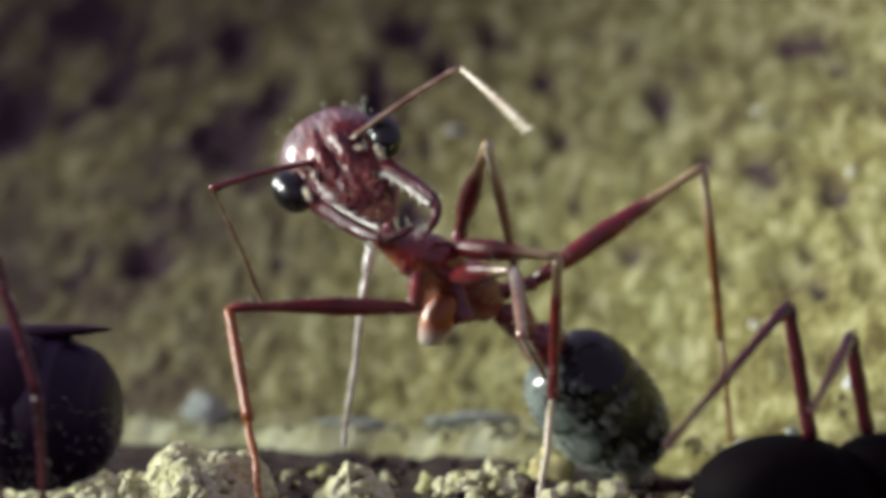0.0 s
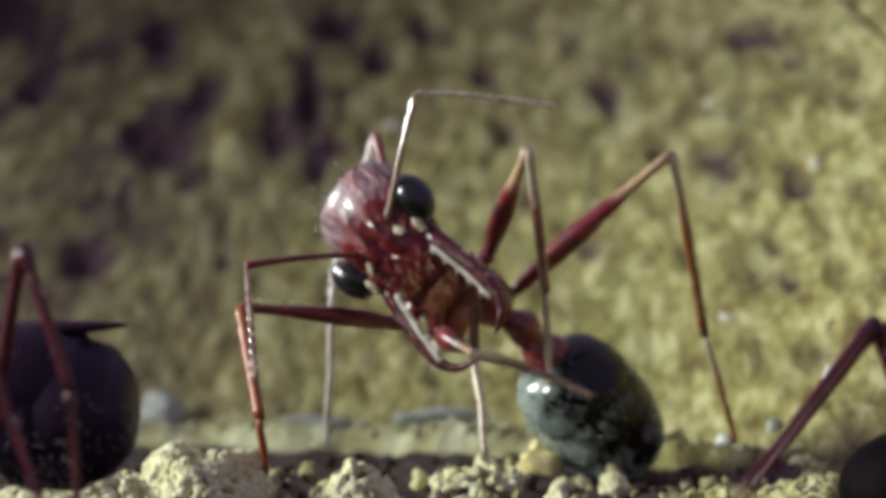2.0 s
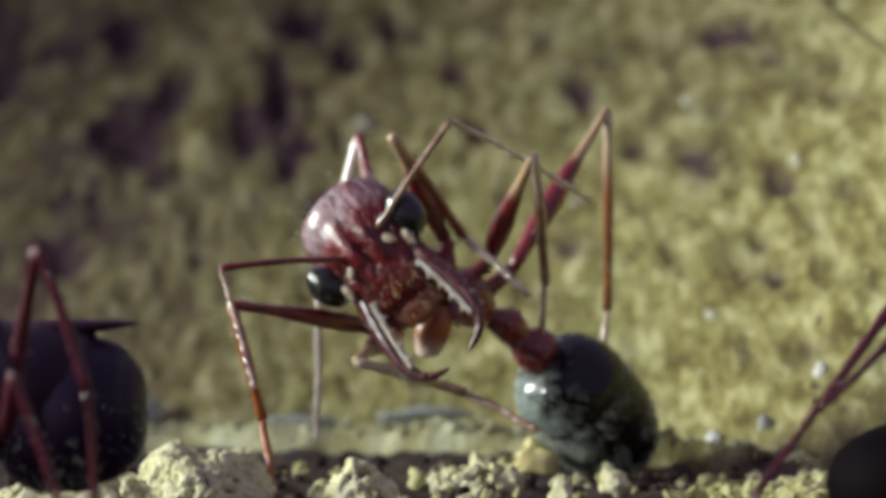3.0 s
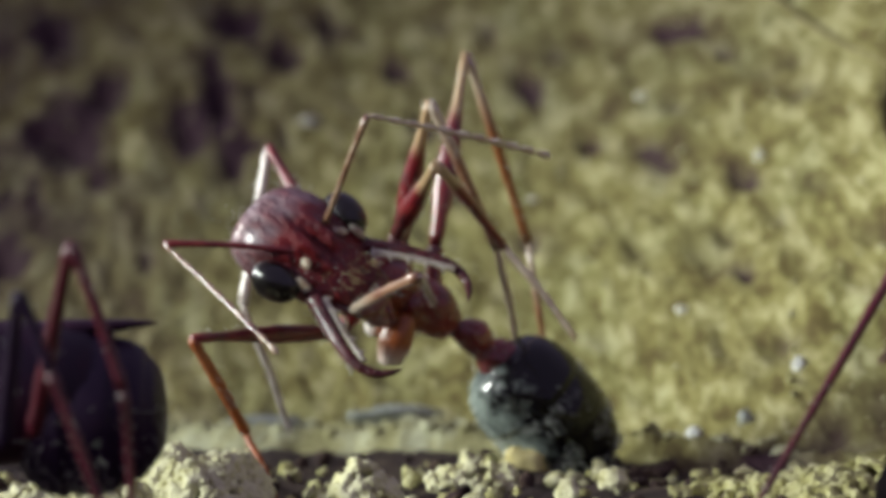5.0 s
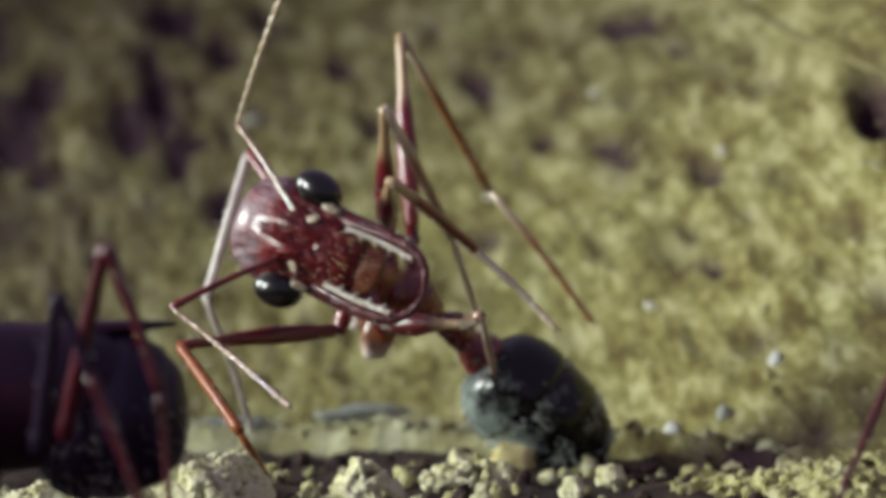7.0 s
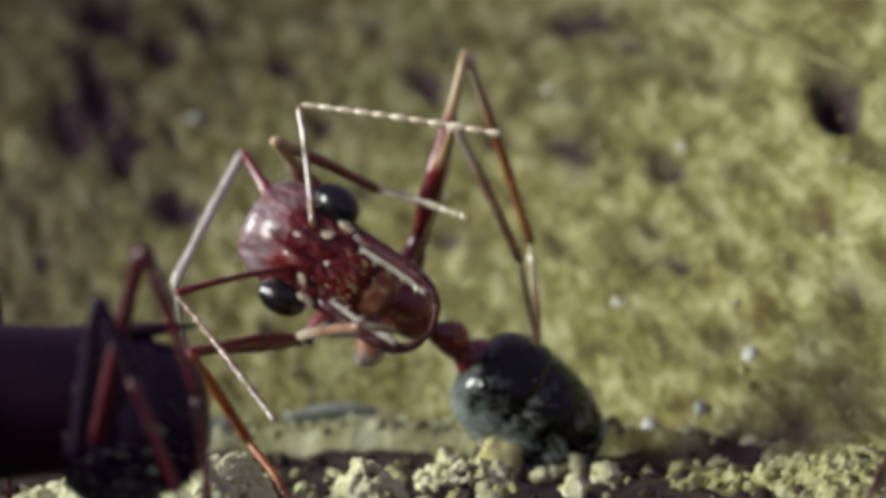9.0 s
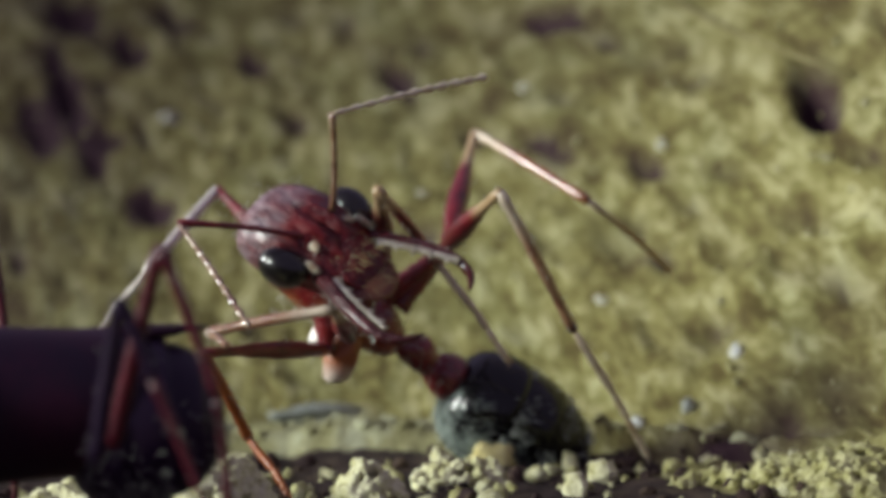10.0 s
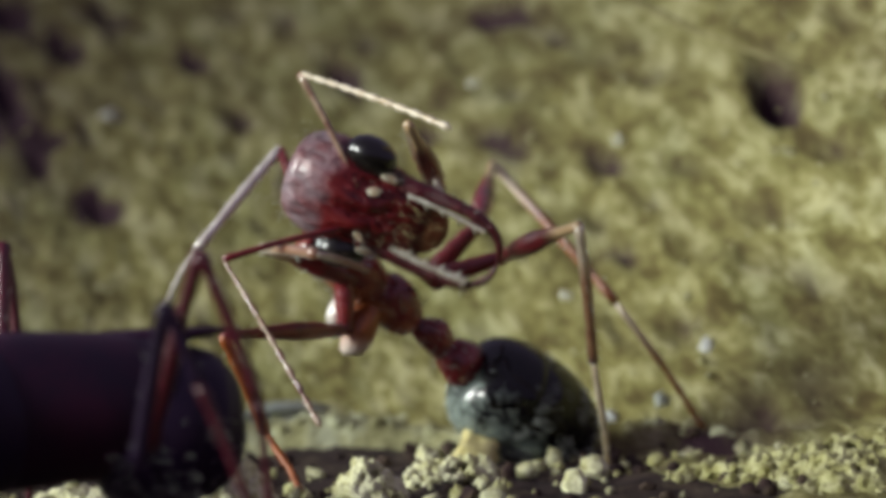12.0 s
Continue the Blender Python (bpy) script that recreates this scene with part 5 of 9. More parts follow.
    walk(ANTENNAE[1][0], [
        (0, pose(-0.00571, -0.00265, 0.00904, -15.7, -38.0, 144.1)),
        (0.1, pose(-0.00553, -0.00261, 0.00887, -20.4, -38.2, 143.6)),
        (0.2, pose(-0.00526, -0.00255, 0.00861, -27.5, -38.5, 142.9)),
        (0.3, pose(-0.00496, -0.00248, 0.00833, -35.4, -39.0, 142.2)),
        (0.4, pose(-0.00468, -0.00242, 0.00807, -42.5, -39.4, 141.6)),
        (0.5, pose(-0.00449, -0.00237, 0.00790, -47.3, -39.7, 141.3)),
        (1, pose(-0.00417, -0.00217, 0.00720, -19.4, -47.7, 127.9)),
        (1.5, pose(-0.00415, -0.00185, 0.00690, -4.3, -49.3, 119.3)),
        (2, pose(-0.00422, -0.00138, 0.00623, -5.8, -48.6, 123.6)),
        (2.5, pose(-0.00464, -0.00105, 0.00587, -8.9, -48.5, 122.9)),
        (3, pose(-0.00464, -0.00105, 0.00605, -4.6, -49.7, 114.1)),
        (3.2, pose(-0.00485, -0.00090, 0.00605, -8.2, -48.9, 121.7)),
        (4, pose(-0.00526, -0.00069, 0.00604, -5.0, -49.9, 113.2)),
        (4.8, pose(-0.00563, -0.00043, 0.00605, -1.6, -50.9, 104.5)),
        (5, pose(-0.00579, -0.00035, 0.00622, 6.9, -50.7, 82.8)),
        (5.5, pose(-0.00550, -0.00017, 0.00659, 11.7, -51.6, 99.7)),
        (6, pose(-0.00604, 0.00029, 0.00607, -22.6, -48.9, 131.6)),
        (6.5, pose(-0.00623, 0.00050, 0.00608, -15.1, -49.5, 124.3)),
        (6.75, pose(-0.00607, 0.00056, 0.00606, -22.6, -47.5, 129.3)),
        (7, pose(-0.00590, 0.00062, 0.00604, -29.7, -45.3, 133.8)),
        (7.2, pose(-0.00590, 0.00066, 0.00606, -32.1, -43.9, 135.6)),
        (8.8, pose(-0.00542, 0.00105, 0.00589, -19.3, -47.9, 124.7)),
        (9, pose(-0.00530, 0.00095, 0.00572, -13.7, -49.1, 119.3)),
        (9.25, pose(-0.00526, 0.00079, 0.00591, -3.4, -51.4, 97.7)),
        (9.5, pose(-0.00515, 0.00074, 0.00611, 7.7, -50.9, 75.4)),
        (10, pose(-0.00479, 0.00073, 0.00658, 12.9, -52.0, 87.4)),
        (10.5, pose(-0.00297, 0.00022, 0.00708, 4.5, -52.9, 94.1)),
        (10.75, pose(-0.00301, 0.00020, 0.00692, 28.6, -51.5, 77.3)),
        (11, pose(-0.00305, 0.00020, 0.00673, 50.6, -46.8, 62.1)),
        (11.5, pose(-0.00321, 0.00026, 0.00709, 48.7, -48.7, 62.9)),
        (11.75, pose(-0.00343, 0.00045, 0.00691, 17.1, -56.6, 84.5)),
        (12, pose(-0.00328, 0.00078, 0.00675, -19.9, -55.4, 111.6)),
    ])
    walk(ANTENNAE[1][1], [
        (0, pose(-0.00833, -0.00521, 0.00824, -46.1, 45.9, -50.7)),
        (0.1, pose(-0.00826, -0.00496, 0.00784, -56.5, 38.6, -72.4)),
        (0.2, pose(-0.00813, -0.00455, 0.00726, -61.2, 27.6, -100.5)),
        (0.3, pose(-0.00791, -0.00406, 0.00664, -53.3, 18.4, -125.1)),
        (0.4, pose(-0.00766, -0.00358, 0.00611, -39.0, 15.1, -142.7)),
        (0.5, pose(-0.00745, -0.00325, 0.00578, -27.5, 16.0, -152.9)),
        (1, pose(-0.00752, -0.00362, 0.00637, -28.0, 10.0, -168.4)),
        (1.5, pose(-0.00751, -0.00350, 0.00672, -17.8, 3.7, -178.4)),
        (2, pose(-0.00748, -0.00321, 0.00598, -23.4, 3.2, -178.4)),
        (2.5, pose(-0.00799, -0.00270, 0.00549, -23.8, 0.1, 177.6)),
        (3, pose(-0.00815, -0.00237, 0.00586, -25.9, 5.0, -174.1)),
        (3.2, pose(-0.00822, -0.00250, 0.00570, -25.8, 7.4, -172.0)),
        (4, pose(-0.00879, -0.00193, 0.00583, -29.1, 14.8, -162.8)),
        (4.8, pose(-0.00928, -0.00129, 0.00598, -31.9, 22.9, -154.2)),
        (5, pose(-0.00952, -0.00023, 0.00651, -26.8, 20.0, -161.5)),
        (5.5, pose(-0.00902, -0.00137, 0.00706, -39.3, 15.9, -168.5)),
        (6, pose(-0.00935, -0.00120, 0.00513, -24.2, 14.0, -170.1)),
        (6.5, pose(-0.00964, -0.00092, 0.00545, -12.2, 4.1, 176.8)),
        (6.75, pose(-0.00942, -0.00081, 0.00508, -17.2, 7.9, -171.4)),
        (7, pose(-0.00916, -0.00069, 0.00473, -21.8, 14.9, -160.9)),
        (7.2, pose(-0.00911, -0.00064, 0.00463, -21.3, 18.5, -159.5)),
        (8.8, pose(-0.00886, -0.00021, 0.00506, -28.4, 10.8, -174.4)),
        (9, pose(-0.00881, -0.00025, 0.00514, -29.2, 13.3, -169.7)),
        (9.25, pose(-0.00899, 0.00047, 0.00577, -24.4, 10.8, -173.0)),
        (9.5, pose(-0.00885, 0.00130, 0.00643, -19.6, 7.9, -176.3)),
        (10, pose(-0.00847, 0.00024, 0.00709, -23.0, 7.1, -176.1)),
        (10.5, pose(-0.00668, -0.00028, 0.00726, -14.8, -1.6, 172.4)),
        (10.75, pose(-0.00653, -0.00044, 0.00804, -23.5, -3.9, 172.7)),
        (11, pose(-0.00614, -0.00055, 0.00871, -32.2, -5.4, 173.1)),
        (11.5, pose(-0.00638, -0.00049, 0.00896, -21.6, -5.6, 174.3)),
        (11.75, pose(-0.00709, -0.00012, 0.00752, -32.2, -0.2, -176.9)),
        (12, pose(-0.00695, 0.00046, 0.00602, -42.2, 7.1, -169.9)),
    ])
    walk(COXAE[0], [
        (0, pose(-0.00283, -0.00020, 0.00477, 87.5, 6.8, -9.1)),
        (0.5, pose(-0.00281, -0.00009, 0.00461, 83.8, 19.2, -14.6)),
        (1, pose(-0.00276, 0.00013, 0.00443, 81.6, 21.6, -19.4)),
        (1.5, pose(-0.00272, 0.00033, 0.00422, 79.7, 22.9, -23.4)),
        (2, pose(-0.00291, 0.00065, 0.00410, 76.5, 26.0, -28.2)),
        (2.5, pose(-0.00335, 0.00091, 0.00382, 74.3, 26.7, -31.8)),
        (3, pose(-0.00344, 0.00116, 0.00387, 73.8, 26.2, -34.0)),
        (3.2, pose(-0.00341, 0.00125, 0.00386, 75.0, 24.0, -34.1)),
        (4.8, pose(-0.00446, 0.00218, 0.00373, 67.1, 32.5, -41.4)),
        (5, pose(-0.00442, 0.00228, 0.00372, 66.0, 31.5, -43.9)),
        (5.5, pose(-0.00414, 0.00249, 0.00390, 68.5, 28.7, -43.6)),
        (6, pose(-0.00403, 0.00258, 0.00376, 77.3, 19.7, -36.9)),
        (6.5, pose(-0.00410, 0.00273, 0.00375, 76.3, 22.6, -36.6)),
        (7, pose(-0.00399, 0.00283, 0.00374, 79.7, 18.8, -33.3)),
        (7.2, pose(-0.00404, 0.00288, 0.00374, 79.0, 21.1, -33.1)),
        (8.8, pose(-0.00446, 0.00329, 0.00351, 68.0, 35.6, -43.0)),
        (9, pose(-0.00458, 0.00335, 0.00352, 62.5, 36.9, -49.7)),
        (9.5, pose(-0.00413, 0.00334, 0.00348, 74.2, 24.9, -41.8)),
        (10, pose(-0.00368, 0.00317, 0.00312, 88.2, -6.3, -21.2)),
        (10.5, pose(-0.00292, 0.00296, 0.00350, 86.4, -14.5, -9.3)),
        (11, pose(-0.00283, 0.00293, 0.00365, 86.5, -6.1, -4.7)),
        (11.5, pose(-0.00309, 0.00296, 0.00358, 89.0, 12.1, -8.8)),
        (12, pose(-0.00280, 0.00292, 0.00363, 87.9, 2.8, -7.2)),
    ])
    walk(LEGS[0][0], [
        (0, pose(-0.00281, -0.00020, 0.00487, 0.5, -35.6, 107.5)),
        (0.5, pose(-0.00277, -0.00009, 0.00471, 3.3, -34.8, 115.7)),
        (1, pose(-0.00272, 0.00013, 0.00452, 6.1, -34.6, 115.0)),
        (1.5, pose(-0.00268, 0.00033, 0.00431, 8.3, -34.4, 114.5)),
        (1.625, pose(-0.00271, 0.00040, 0.00429, 8.1, -34.4, 114.8)),
        (1.75, pose(-0.00277, 0.00049, 0.00425, 7.9, -34.3, 115.3)),
        (1.875, pose(-0.00282, 0.00058, 0.00421, 7.6, -34.2, 115.8)),
        (2, pose(-0.00286, 0.00065, 0.00419, 7.5, -34.1, 116.2)),
        (2.125, pose(-0.00295, 0.00070, 0.00413, 7.9, -34.0, 117.6)),
        (2.25, pose(-0.00308, 0.00078, 0.00405, 8.6, -33.8, 119.6)),
        (2.375, pose(-0.00321, 0.00085, 0.00396, 9.3, -33.5, 121.7)),
        (2.5, pose(-0.00330, 0.00091, 0.00391, 9.7, -33.1, 123.1)),
        (3, pose(-0.00339, 0.00116, 0.00396, 10.7, -32.7, 120.5)),
        (3.2, pose(-0.00336, 0.00125, 0.00395, 9.8, -32.8, 122.2)),
        (4.8, pose(-0.00440, 0.00218, 0.00381, 1.6, -32.4, 127.0)),
        (5, pose(-0.00436, 0.00227, 0.00380, 0.7, -31.8, 127.1)),
        (5.5, pose(-0.00408, 0.00248, 0.00398, -0.7, -31.7, 125.0)),
        (5.625, pose(-0.00407, 0.00250, 0.00395, -1.0, -31.7, 124.6)),
        (5.75, pose(-0.00404, 0.00253, 0.00391, -1.4, -31.8, 123.9)),
        (5.875, pose(-0.00401, 0.00256, 0.00388, -1.8, -31.9, 123.3)),
        (6, pose(-0.00399, 0.00258, 0.00385, -2.1, -32.0, 122.8)),
        (6.125, pose(-0.00401, 0.00261, 0.00385, -2.1, -32.1, 122.9)),
        (6.25, pose(-0.00402, 0.00266, 0.00385, -2.2, -32.1, 123.0)),
        (6.375, pose(-0.00404, 0.00270, 0.00384, -2.3, -32.1, 123.1)),
        (6.5, pose(-0.00406, 0.00273, 0.00384, -2.3, -32.1, 123.1)),
        (6.625, pose(-0.00404, 0.00275, 0.00384, -2.3, -32.2, 122.4)),
        (6.75, pose(-0.00401, 0.00278, 0.00384, -2.3, -32.4, 121.4)),
        (6.875, pose(-0.00398, 0.00281, 0.00384, -2.3, -32.6, 120.3)),
        (7, pose(-0.00396, 0.00282, 0.00383, -2.2, -32.8, 119.6)),
        (7.2, pose(-0.00400, 0.00287, 0.00383, -2.2, -32.8, 120.7)),
        (7.6, pose(-0.00408, 0.00296, 0.00378, -1.4, -32.5, 123.1)),
        (8, pose(-0.00420, 0.00308, 0.00371, -0.2, -31.8, 126.7)),
        (8.4, pose(-0.00432, 0.00320, 0.00364, 0.9, -31.0, 130.2)),
        (8.8, pose(-0.00440, 0.00328, 0.00359, 1.7, -30.2, 132.7)),
        (9, pose(-0.00451, 0.00334, 0.00359, -1.0, -29.4, 134.8)),
        (9.5, pose(-0.00408, 0.00333, 0.00357, -1.8, -29.3, 132.0)),
        (10, pose(-0.00369, 0.00318, 0.00322, 3.2, -29.9, 127.7)),
        (10.5, pose(-0.00294, 0.00297, 0.00360, 6.9, -30.8, 116.6)),
        (11, pose(-0.00284, 0.00294, 0.00375, 5.5, -31.9, 118.9)),
        (11.5, pose(-0.00307, 0.00296, 0.00367, 5.3, -32.1, 124.0)),
        (12, pose(-0.00280, 0.00292, 0.00373, 2.6, -31.9, 125.5)),
    ])
    walk(LEGS[0][1], [
        (0, pose(-0.00815, -0.00191, 0.00491, -61.3, 7.3, -170.1)),
        (0.5, pose(-0.00773, -0.00268, 0.00497, -61.8, 5.1, -171.9)),
        (1, pose(-0.00763, -0.00252, 0.00501, -61.4, 4.4, -172.8)),
        (1.5, pose(-0.00753, -0.00238, 0.00498, -61.1, 4.1, -173.4)),
        (1.625, pose(-0.00756, -0.00234, 0.00494, -60.1, 4.6, -173.4)),
        (1.75, pose(-0.00760, -0.00228, 0.00488, -58.5, 5.0, -173.2)),
        (1.875, pose(-0.00764, -0.00221, 0.00483, -57.0, 5.5, -172.8)),
        (2, pose(-0.00767, -0.00217, 0.00479, -55.9, 5.7, -172.6)),
        (2.125, pose(-0.00767, -0.00225, 0.00477, -68.2, 7.1, -171.2)),
        (2.25, pose(-0.00766, -0.00236, 0.00475, -86.0, 9.8, -169.1)),
        (2.375, pose(-0.00765, -0.00247, 0.00472, -103.5, 13.7, -166.7)),
        (2.5, pose(-0.00764, -0.00254, 0.00470, -114.9, 18.0, -164.0)),
        (3, pose(-0.00785, -0.00212, 0.00483, -105.4, 20.7, -160.9)),
        (3.2, pose(-0.00776, -0.00213, 0.00474, -108.4, 21.6, -157.6)),
        (4.8, pose(-0.00882, -0.00125, 0.00394, -101.0, 36.9, -151.3)),
        (5, pose(-0.00880, -0.00113, 0.00385, -95.8, 39.7, -140.9)),
        (5.5, pose(-0.00869, -0.00070, 0.00392, -90.6, 39.8, -132.4)),
        (5.625, pose(-0.00870, -0.00063, 0.00387, -79.0, 29.9, -131.8)),
        (5.75, pose(-0.00872, -0.00053, 0.00380, -65.4, 17.3, -139.7)),
        (5.875, pose(-0.00874, -0.00043, 0.00373, -50.2, 8.8, -150.7)),
        (6, pose(-0.00875, -0.00036, 0.00368, -38.6, 6.0, -159.3)),
        (6.125, pose(-0.00877, -0.00034, 0.00367, -51.0, 13.3, -154.3)),
        (6.25, pose(-0.00878, -0.00029, 0.00366, -67.6, 23.1, -145.4)),
        (6.375, pose(-0.00880, -0.00025, 0.00366, -80.4, 35.0, -134.0)),
        (6.5, pose(-0.00881, -0.00023, 0.00365, -82.8, 45.0, -120.4)),
        (6.625, pose(-0.00882, -0.00015, 0.00365, -73.6, 33.3, -121.6)),
        (6.75, pose(-0.00885, -0.00003, 0.00365, -63.6, 19.3, -132.3)),
        (6.875, pose(-0.00887, 0.00009, 0.00365, -50.7, 9.5, -145.8)),
        (7, pose(-0.00888, 0.00017, 0.00365, -40.2, 6.3, -156.0)),
        (7.2, pose(-0.00887, 0.00011, 0.00365, -40.4, 8.8, -158.6)),
        (7.6, pose(-0.00881, -0.00004, 0.00367, -51.2, 14.4, -154.8)),
        (8, pose(-0.00870, -0.00026, 0.00369, -66.0, 21.8, -148.1)),
        (8.4, pose(-0.00856, -0.00046, 0.00371, -78.8, 30.5, -140.0)),
        (8.8, pose(-0.00845, -0.00058, 0.00373, -84.6, 37.8, -131.5)),
        (9, pose(-0.00852, -0.00057, 0.00350, -79.3, 42.1, -122.5)),
        (9.5, pose(-0.00830, -0.00036, 0.00342, -77.0, 44.7, -112.4)),
        (10, pose(-0.00802, -0.00037, 0.00349, -75.2, 42.5, -106.8)),
        (10.5, pose(-0.00776, 0.00017, 0.00417, -71.5, 35.3, -109.1)),
        (11, pose(-0.00758, -0.00000, 0.00421, -73.8, 35.5, -108.9)),
        (11.5, pose(-0.00754, -0.00038, 0.00411, -74.2, 36.6, -107.6)),
        (12, pose(-0.00728, -0.00043, 0.00394, -75.7, 34.9, -108.6)),
    ])
    walk(LEGS[0][2], [
        (0, pose(-0.00745, -0.00354, 0.00178, -42.0, 5.6, -172.5)),
        (0.5, pose(-0.00721, -0.00432, 0.00181, -43.1, 4.6, -173.7)),
        (1, pose(-0.00717, -0.00420, 0.00186, -45.2, 3.6, -175.0)),
        (1.5, pose(-0.00710, -0.00409, 0.00183, -45.0, 3.1, -175.6)),
        (1.625, pose(-0.00710, -0.00410, 0.00183, -60.9, 3.9, -174.8)),
        (1.75, pose(-0.00711, -0.00411, 0.00183, -84.0, 5.4, -173.6)),
        (1.875, pose(-0.00711, -0.00412, 0.00182, -107.1, 7.7, -172.3)),
        (2, pose(-0.00711, -0.00413, 0.00182, -122.7, 10.6, -171.0)),
        (2.125, pose(-0.00705, -0.00351, 0.00146, -107.3, 8.6, -169.2)),
        (2.25, pose(-0.00702, -0.00250, 0.00121, -85.1, 4.9, -169.6)),
        (2.375, pose(-0.00704, -0.00146, 0.00132, -63.0, 2.2, -171.9)),
        (2.5, pose(-0.00708, -0.00081, 0.00159, -47.8, 1.5, -174.1)),
        (3, pose(-0.00700, -0.00081, 0.00158, -47.6, 2.1, -174.8)),
        (3.2, pose(-0.00703, -0.00060, 0.00157, -47.8, 3.0, -174.7)),
        (4.8, pose(-0.00729, 0.00037, 0.00111, -37.3, 8.6, -169.1)),
        (5, pose(-0.00725, 0.00059, 0.00110, -37.5, 8.7, -168.7)),
        (5.5, pose(-0.00716, 0.00103, 0.00115, -40.3, 9.4, -167.6)),
        (5.625, pose(-0.00702, 0.00022, 0.00081, -54.0, 13.5, -162.2)),
        (5.75, pose(-0.00701, -0.00105, 0.00067, -72.8, 21.3, -153.8)),
        (5.875, pose(-0.00725, -0.00224, 0.00099, -88.2, 32.5, -143.4)),
        (6, pose(-0.00754, -0.00291, 0.00144, -93.1, 43.3, -131.2)),
        (6.125, pose(-0.00720, -0.00209, 0.00095, -80.6, 32.0, -129.2)),
        (6.25, pose(-0.00693, -0.00068, 0.00060, -67.6, 17.4, -137.6)),
        (6.375, pose(-0.00695, 0.00080, 0.00075, -52.5, 7.2, -150.0)),
        (6.5, pose(-0.00714, 0.00172, 0.00112, -40.4, 4.0, -159.7)),
        (6.625, pose(-0.00697, 0.00094, 0.00076, -52.9, 11.9, -155.2)),
        (6.75, pose(-0.00695, -0.00032, 0.00061, -69.6, 22.1, -146.9)),
        (6.875, pose(-0.00721, -0.00154, 0.00090, -82.5, 34.4, -135.9)),
        (7, pose(-0.00753, -0.00224, 0.00134, -85.0, 44.8, -122.6)),
        (7.2, pose(-0.00753, -0.00231, 0.00135, -78.9, 43.9, -114.1)),
        (7.6, pose(-0.00722, -0.00179, 0.00095, -71.6, 29.8, -119.7)),
        (8, pose(-0.00689, -0.00086, 0.00064, -60.1, 13.3, -134.7)),
        (8.4, pose(-0.00674, 0.00016, 0.00067, -43.2, 2.7, -151.6)),
        (8.8, pose(-0.00675, 0.00084, 0.00090, -29.1, 0.1, -163.7)),
        (9, pose(-0.00669, 0.00107, 0.00088, -31.4, 4.4, -164.0)),
        (9.5, pose(-0.00661, 0.00162, 0.00093, -34.2, 7.4, -163.8)),
        (10, pose(-0.00646, 0.00162, 0.00093, -34.3, 8.1, -165.3)),
        (10.5, pose(-0.00603, 0.00166, 0.00139, -48.6, 9.0, -165.6)),
        (11, pose(-0.00598, 0.00157, 0.00139, -49.2, 10.3, -165.0)),
        (11.5, pose(-0.00598, 0.00129, 0.00133, -45.3, 7.9, -167.8)),
        (12, pose(-0.00579, 0.00117, 0.00108, -37.8, 6.1, -170.3)),
    ])
    walk(COXAE[1], [
        (0, pose(-0.00366, 0.00087, 0.00702, -52.4, 32.1, -123.1)),
        (0.5, pose(-0.00307, 0.00102, 0.00698, -62.6, 26.5, -130.5)),
        (1, pose(-0.00300, 0.00124, 0.00676, -65.2, 25.4, -133.5)),
        (1.5, pose(-0.00295, 0.00146, 0.00670, -54.7, 32.1, -128.5)),
        (2, pose(-0.00304, 0.00177, 0.00666, -53.4, 31.8, -127.7)),
        (2.5, pose(-0.00329, 0.00204, 0.00645, -47.7, 33.6, -124.3)),
        (3, pose(-0.00337, 0.00229, 0.00626, -50.8, 31.4, -126.4)),
        (3.2, pose(-0.00333, 0.00237, 0.00625, -53.5, 30.0, -128.2)),
        (4.8, pose(-0.00466, 0.00331, 0.00619, -43.1, 33.9, -122.9)),
        (5, pose(-0.00462, 0.00341, 0.00618, -43.8, 33.0, -123.2)),
        (5.5, pose(-0.00449, 0.00362, 0.00634, -46.2, 31.6, -124.9)),
        (6, pose(-0.00470, 0.00377, 0.00651, -47.0, 31.1, -125.7)),
        (6.5, pose(-0.00475, 0.00393, 0.00650, -45.6, 31.4, -125.4)),
        (7, pose(-0.00463, 0.00403, 0.00649, -47.8, 30.3, -127.2)),
        (7.2, pose(-0.00458, 0.00407, 0.00649, -48.3, 30.1, -127.9)),
        (8.8, pose(-0.00434, 0.00441, 0.00613, -43.2, 31.0, -126.9)),
        (9, pose(-0.00429, 0.00444, 0.00613, -44.6, 30.4, -127.9)),
        (9.5, pose(-0.00482, 0.00461, 0.00615, -44.9, 30.3, -128.3)),
        (10, pose(-0.00470, 0.00456, 0.00599, -58.4, 24.5, -136.8)),
        (10.5, pose(-0.00378, 0.00434, 0.00578, -57.2, 25.1, -137.7)),
        (11, pose(-0.00349, 0.00429, 0.00592, -51.7, 27.8, -135.7)),
        (11.5, pose(-0.00336, 0.00422, 0.00609, -61.6, 22.7, -141.7)),
        (12, pose(-0.00322, 0.00424, 0.00623, -58.2, 24.8, -140.8)),
    ])
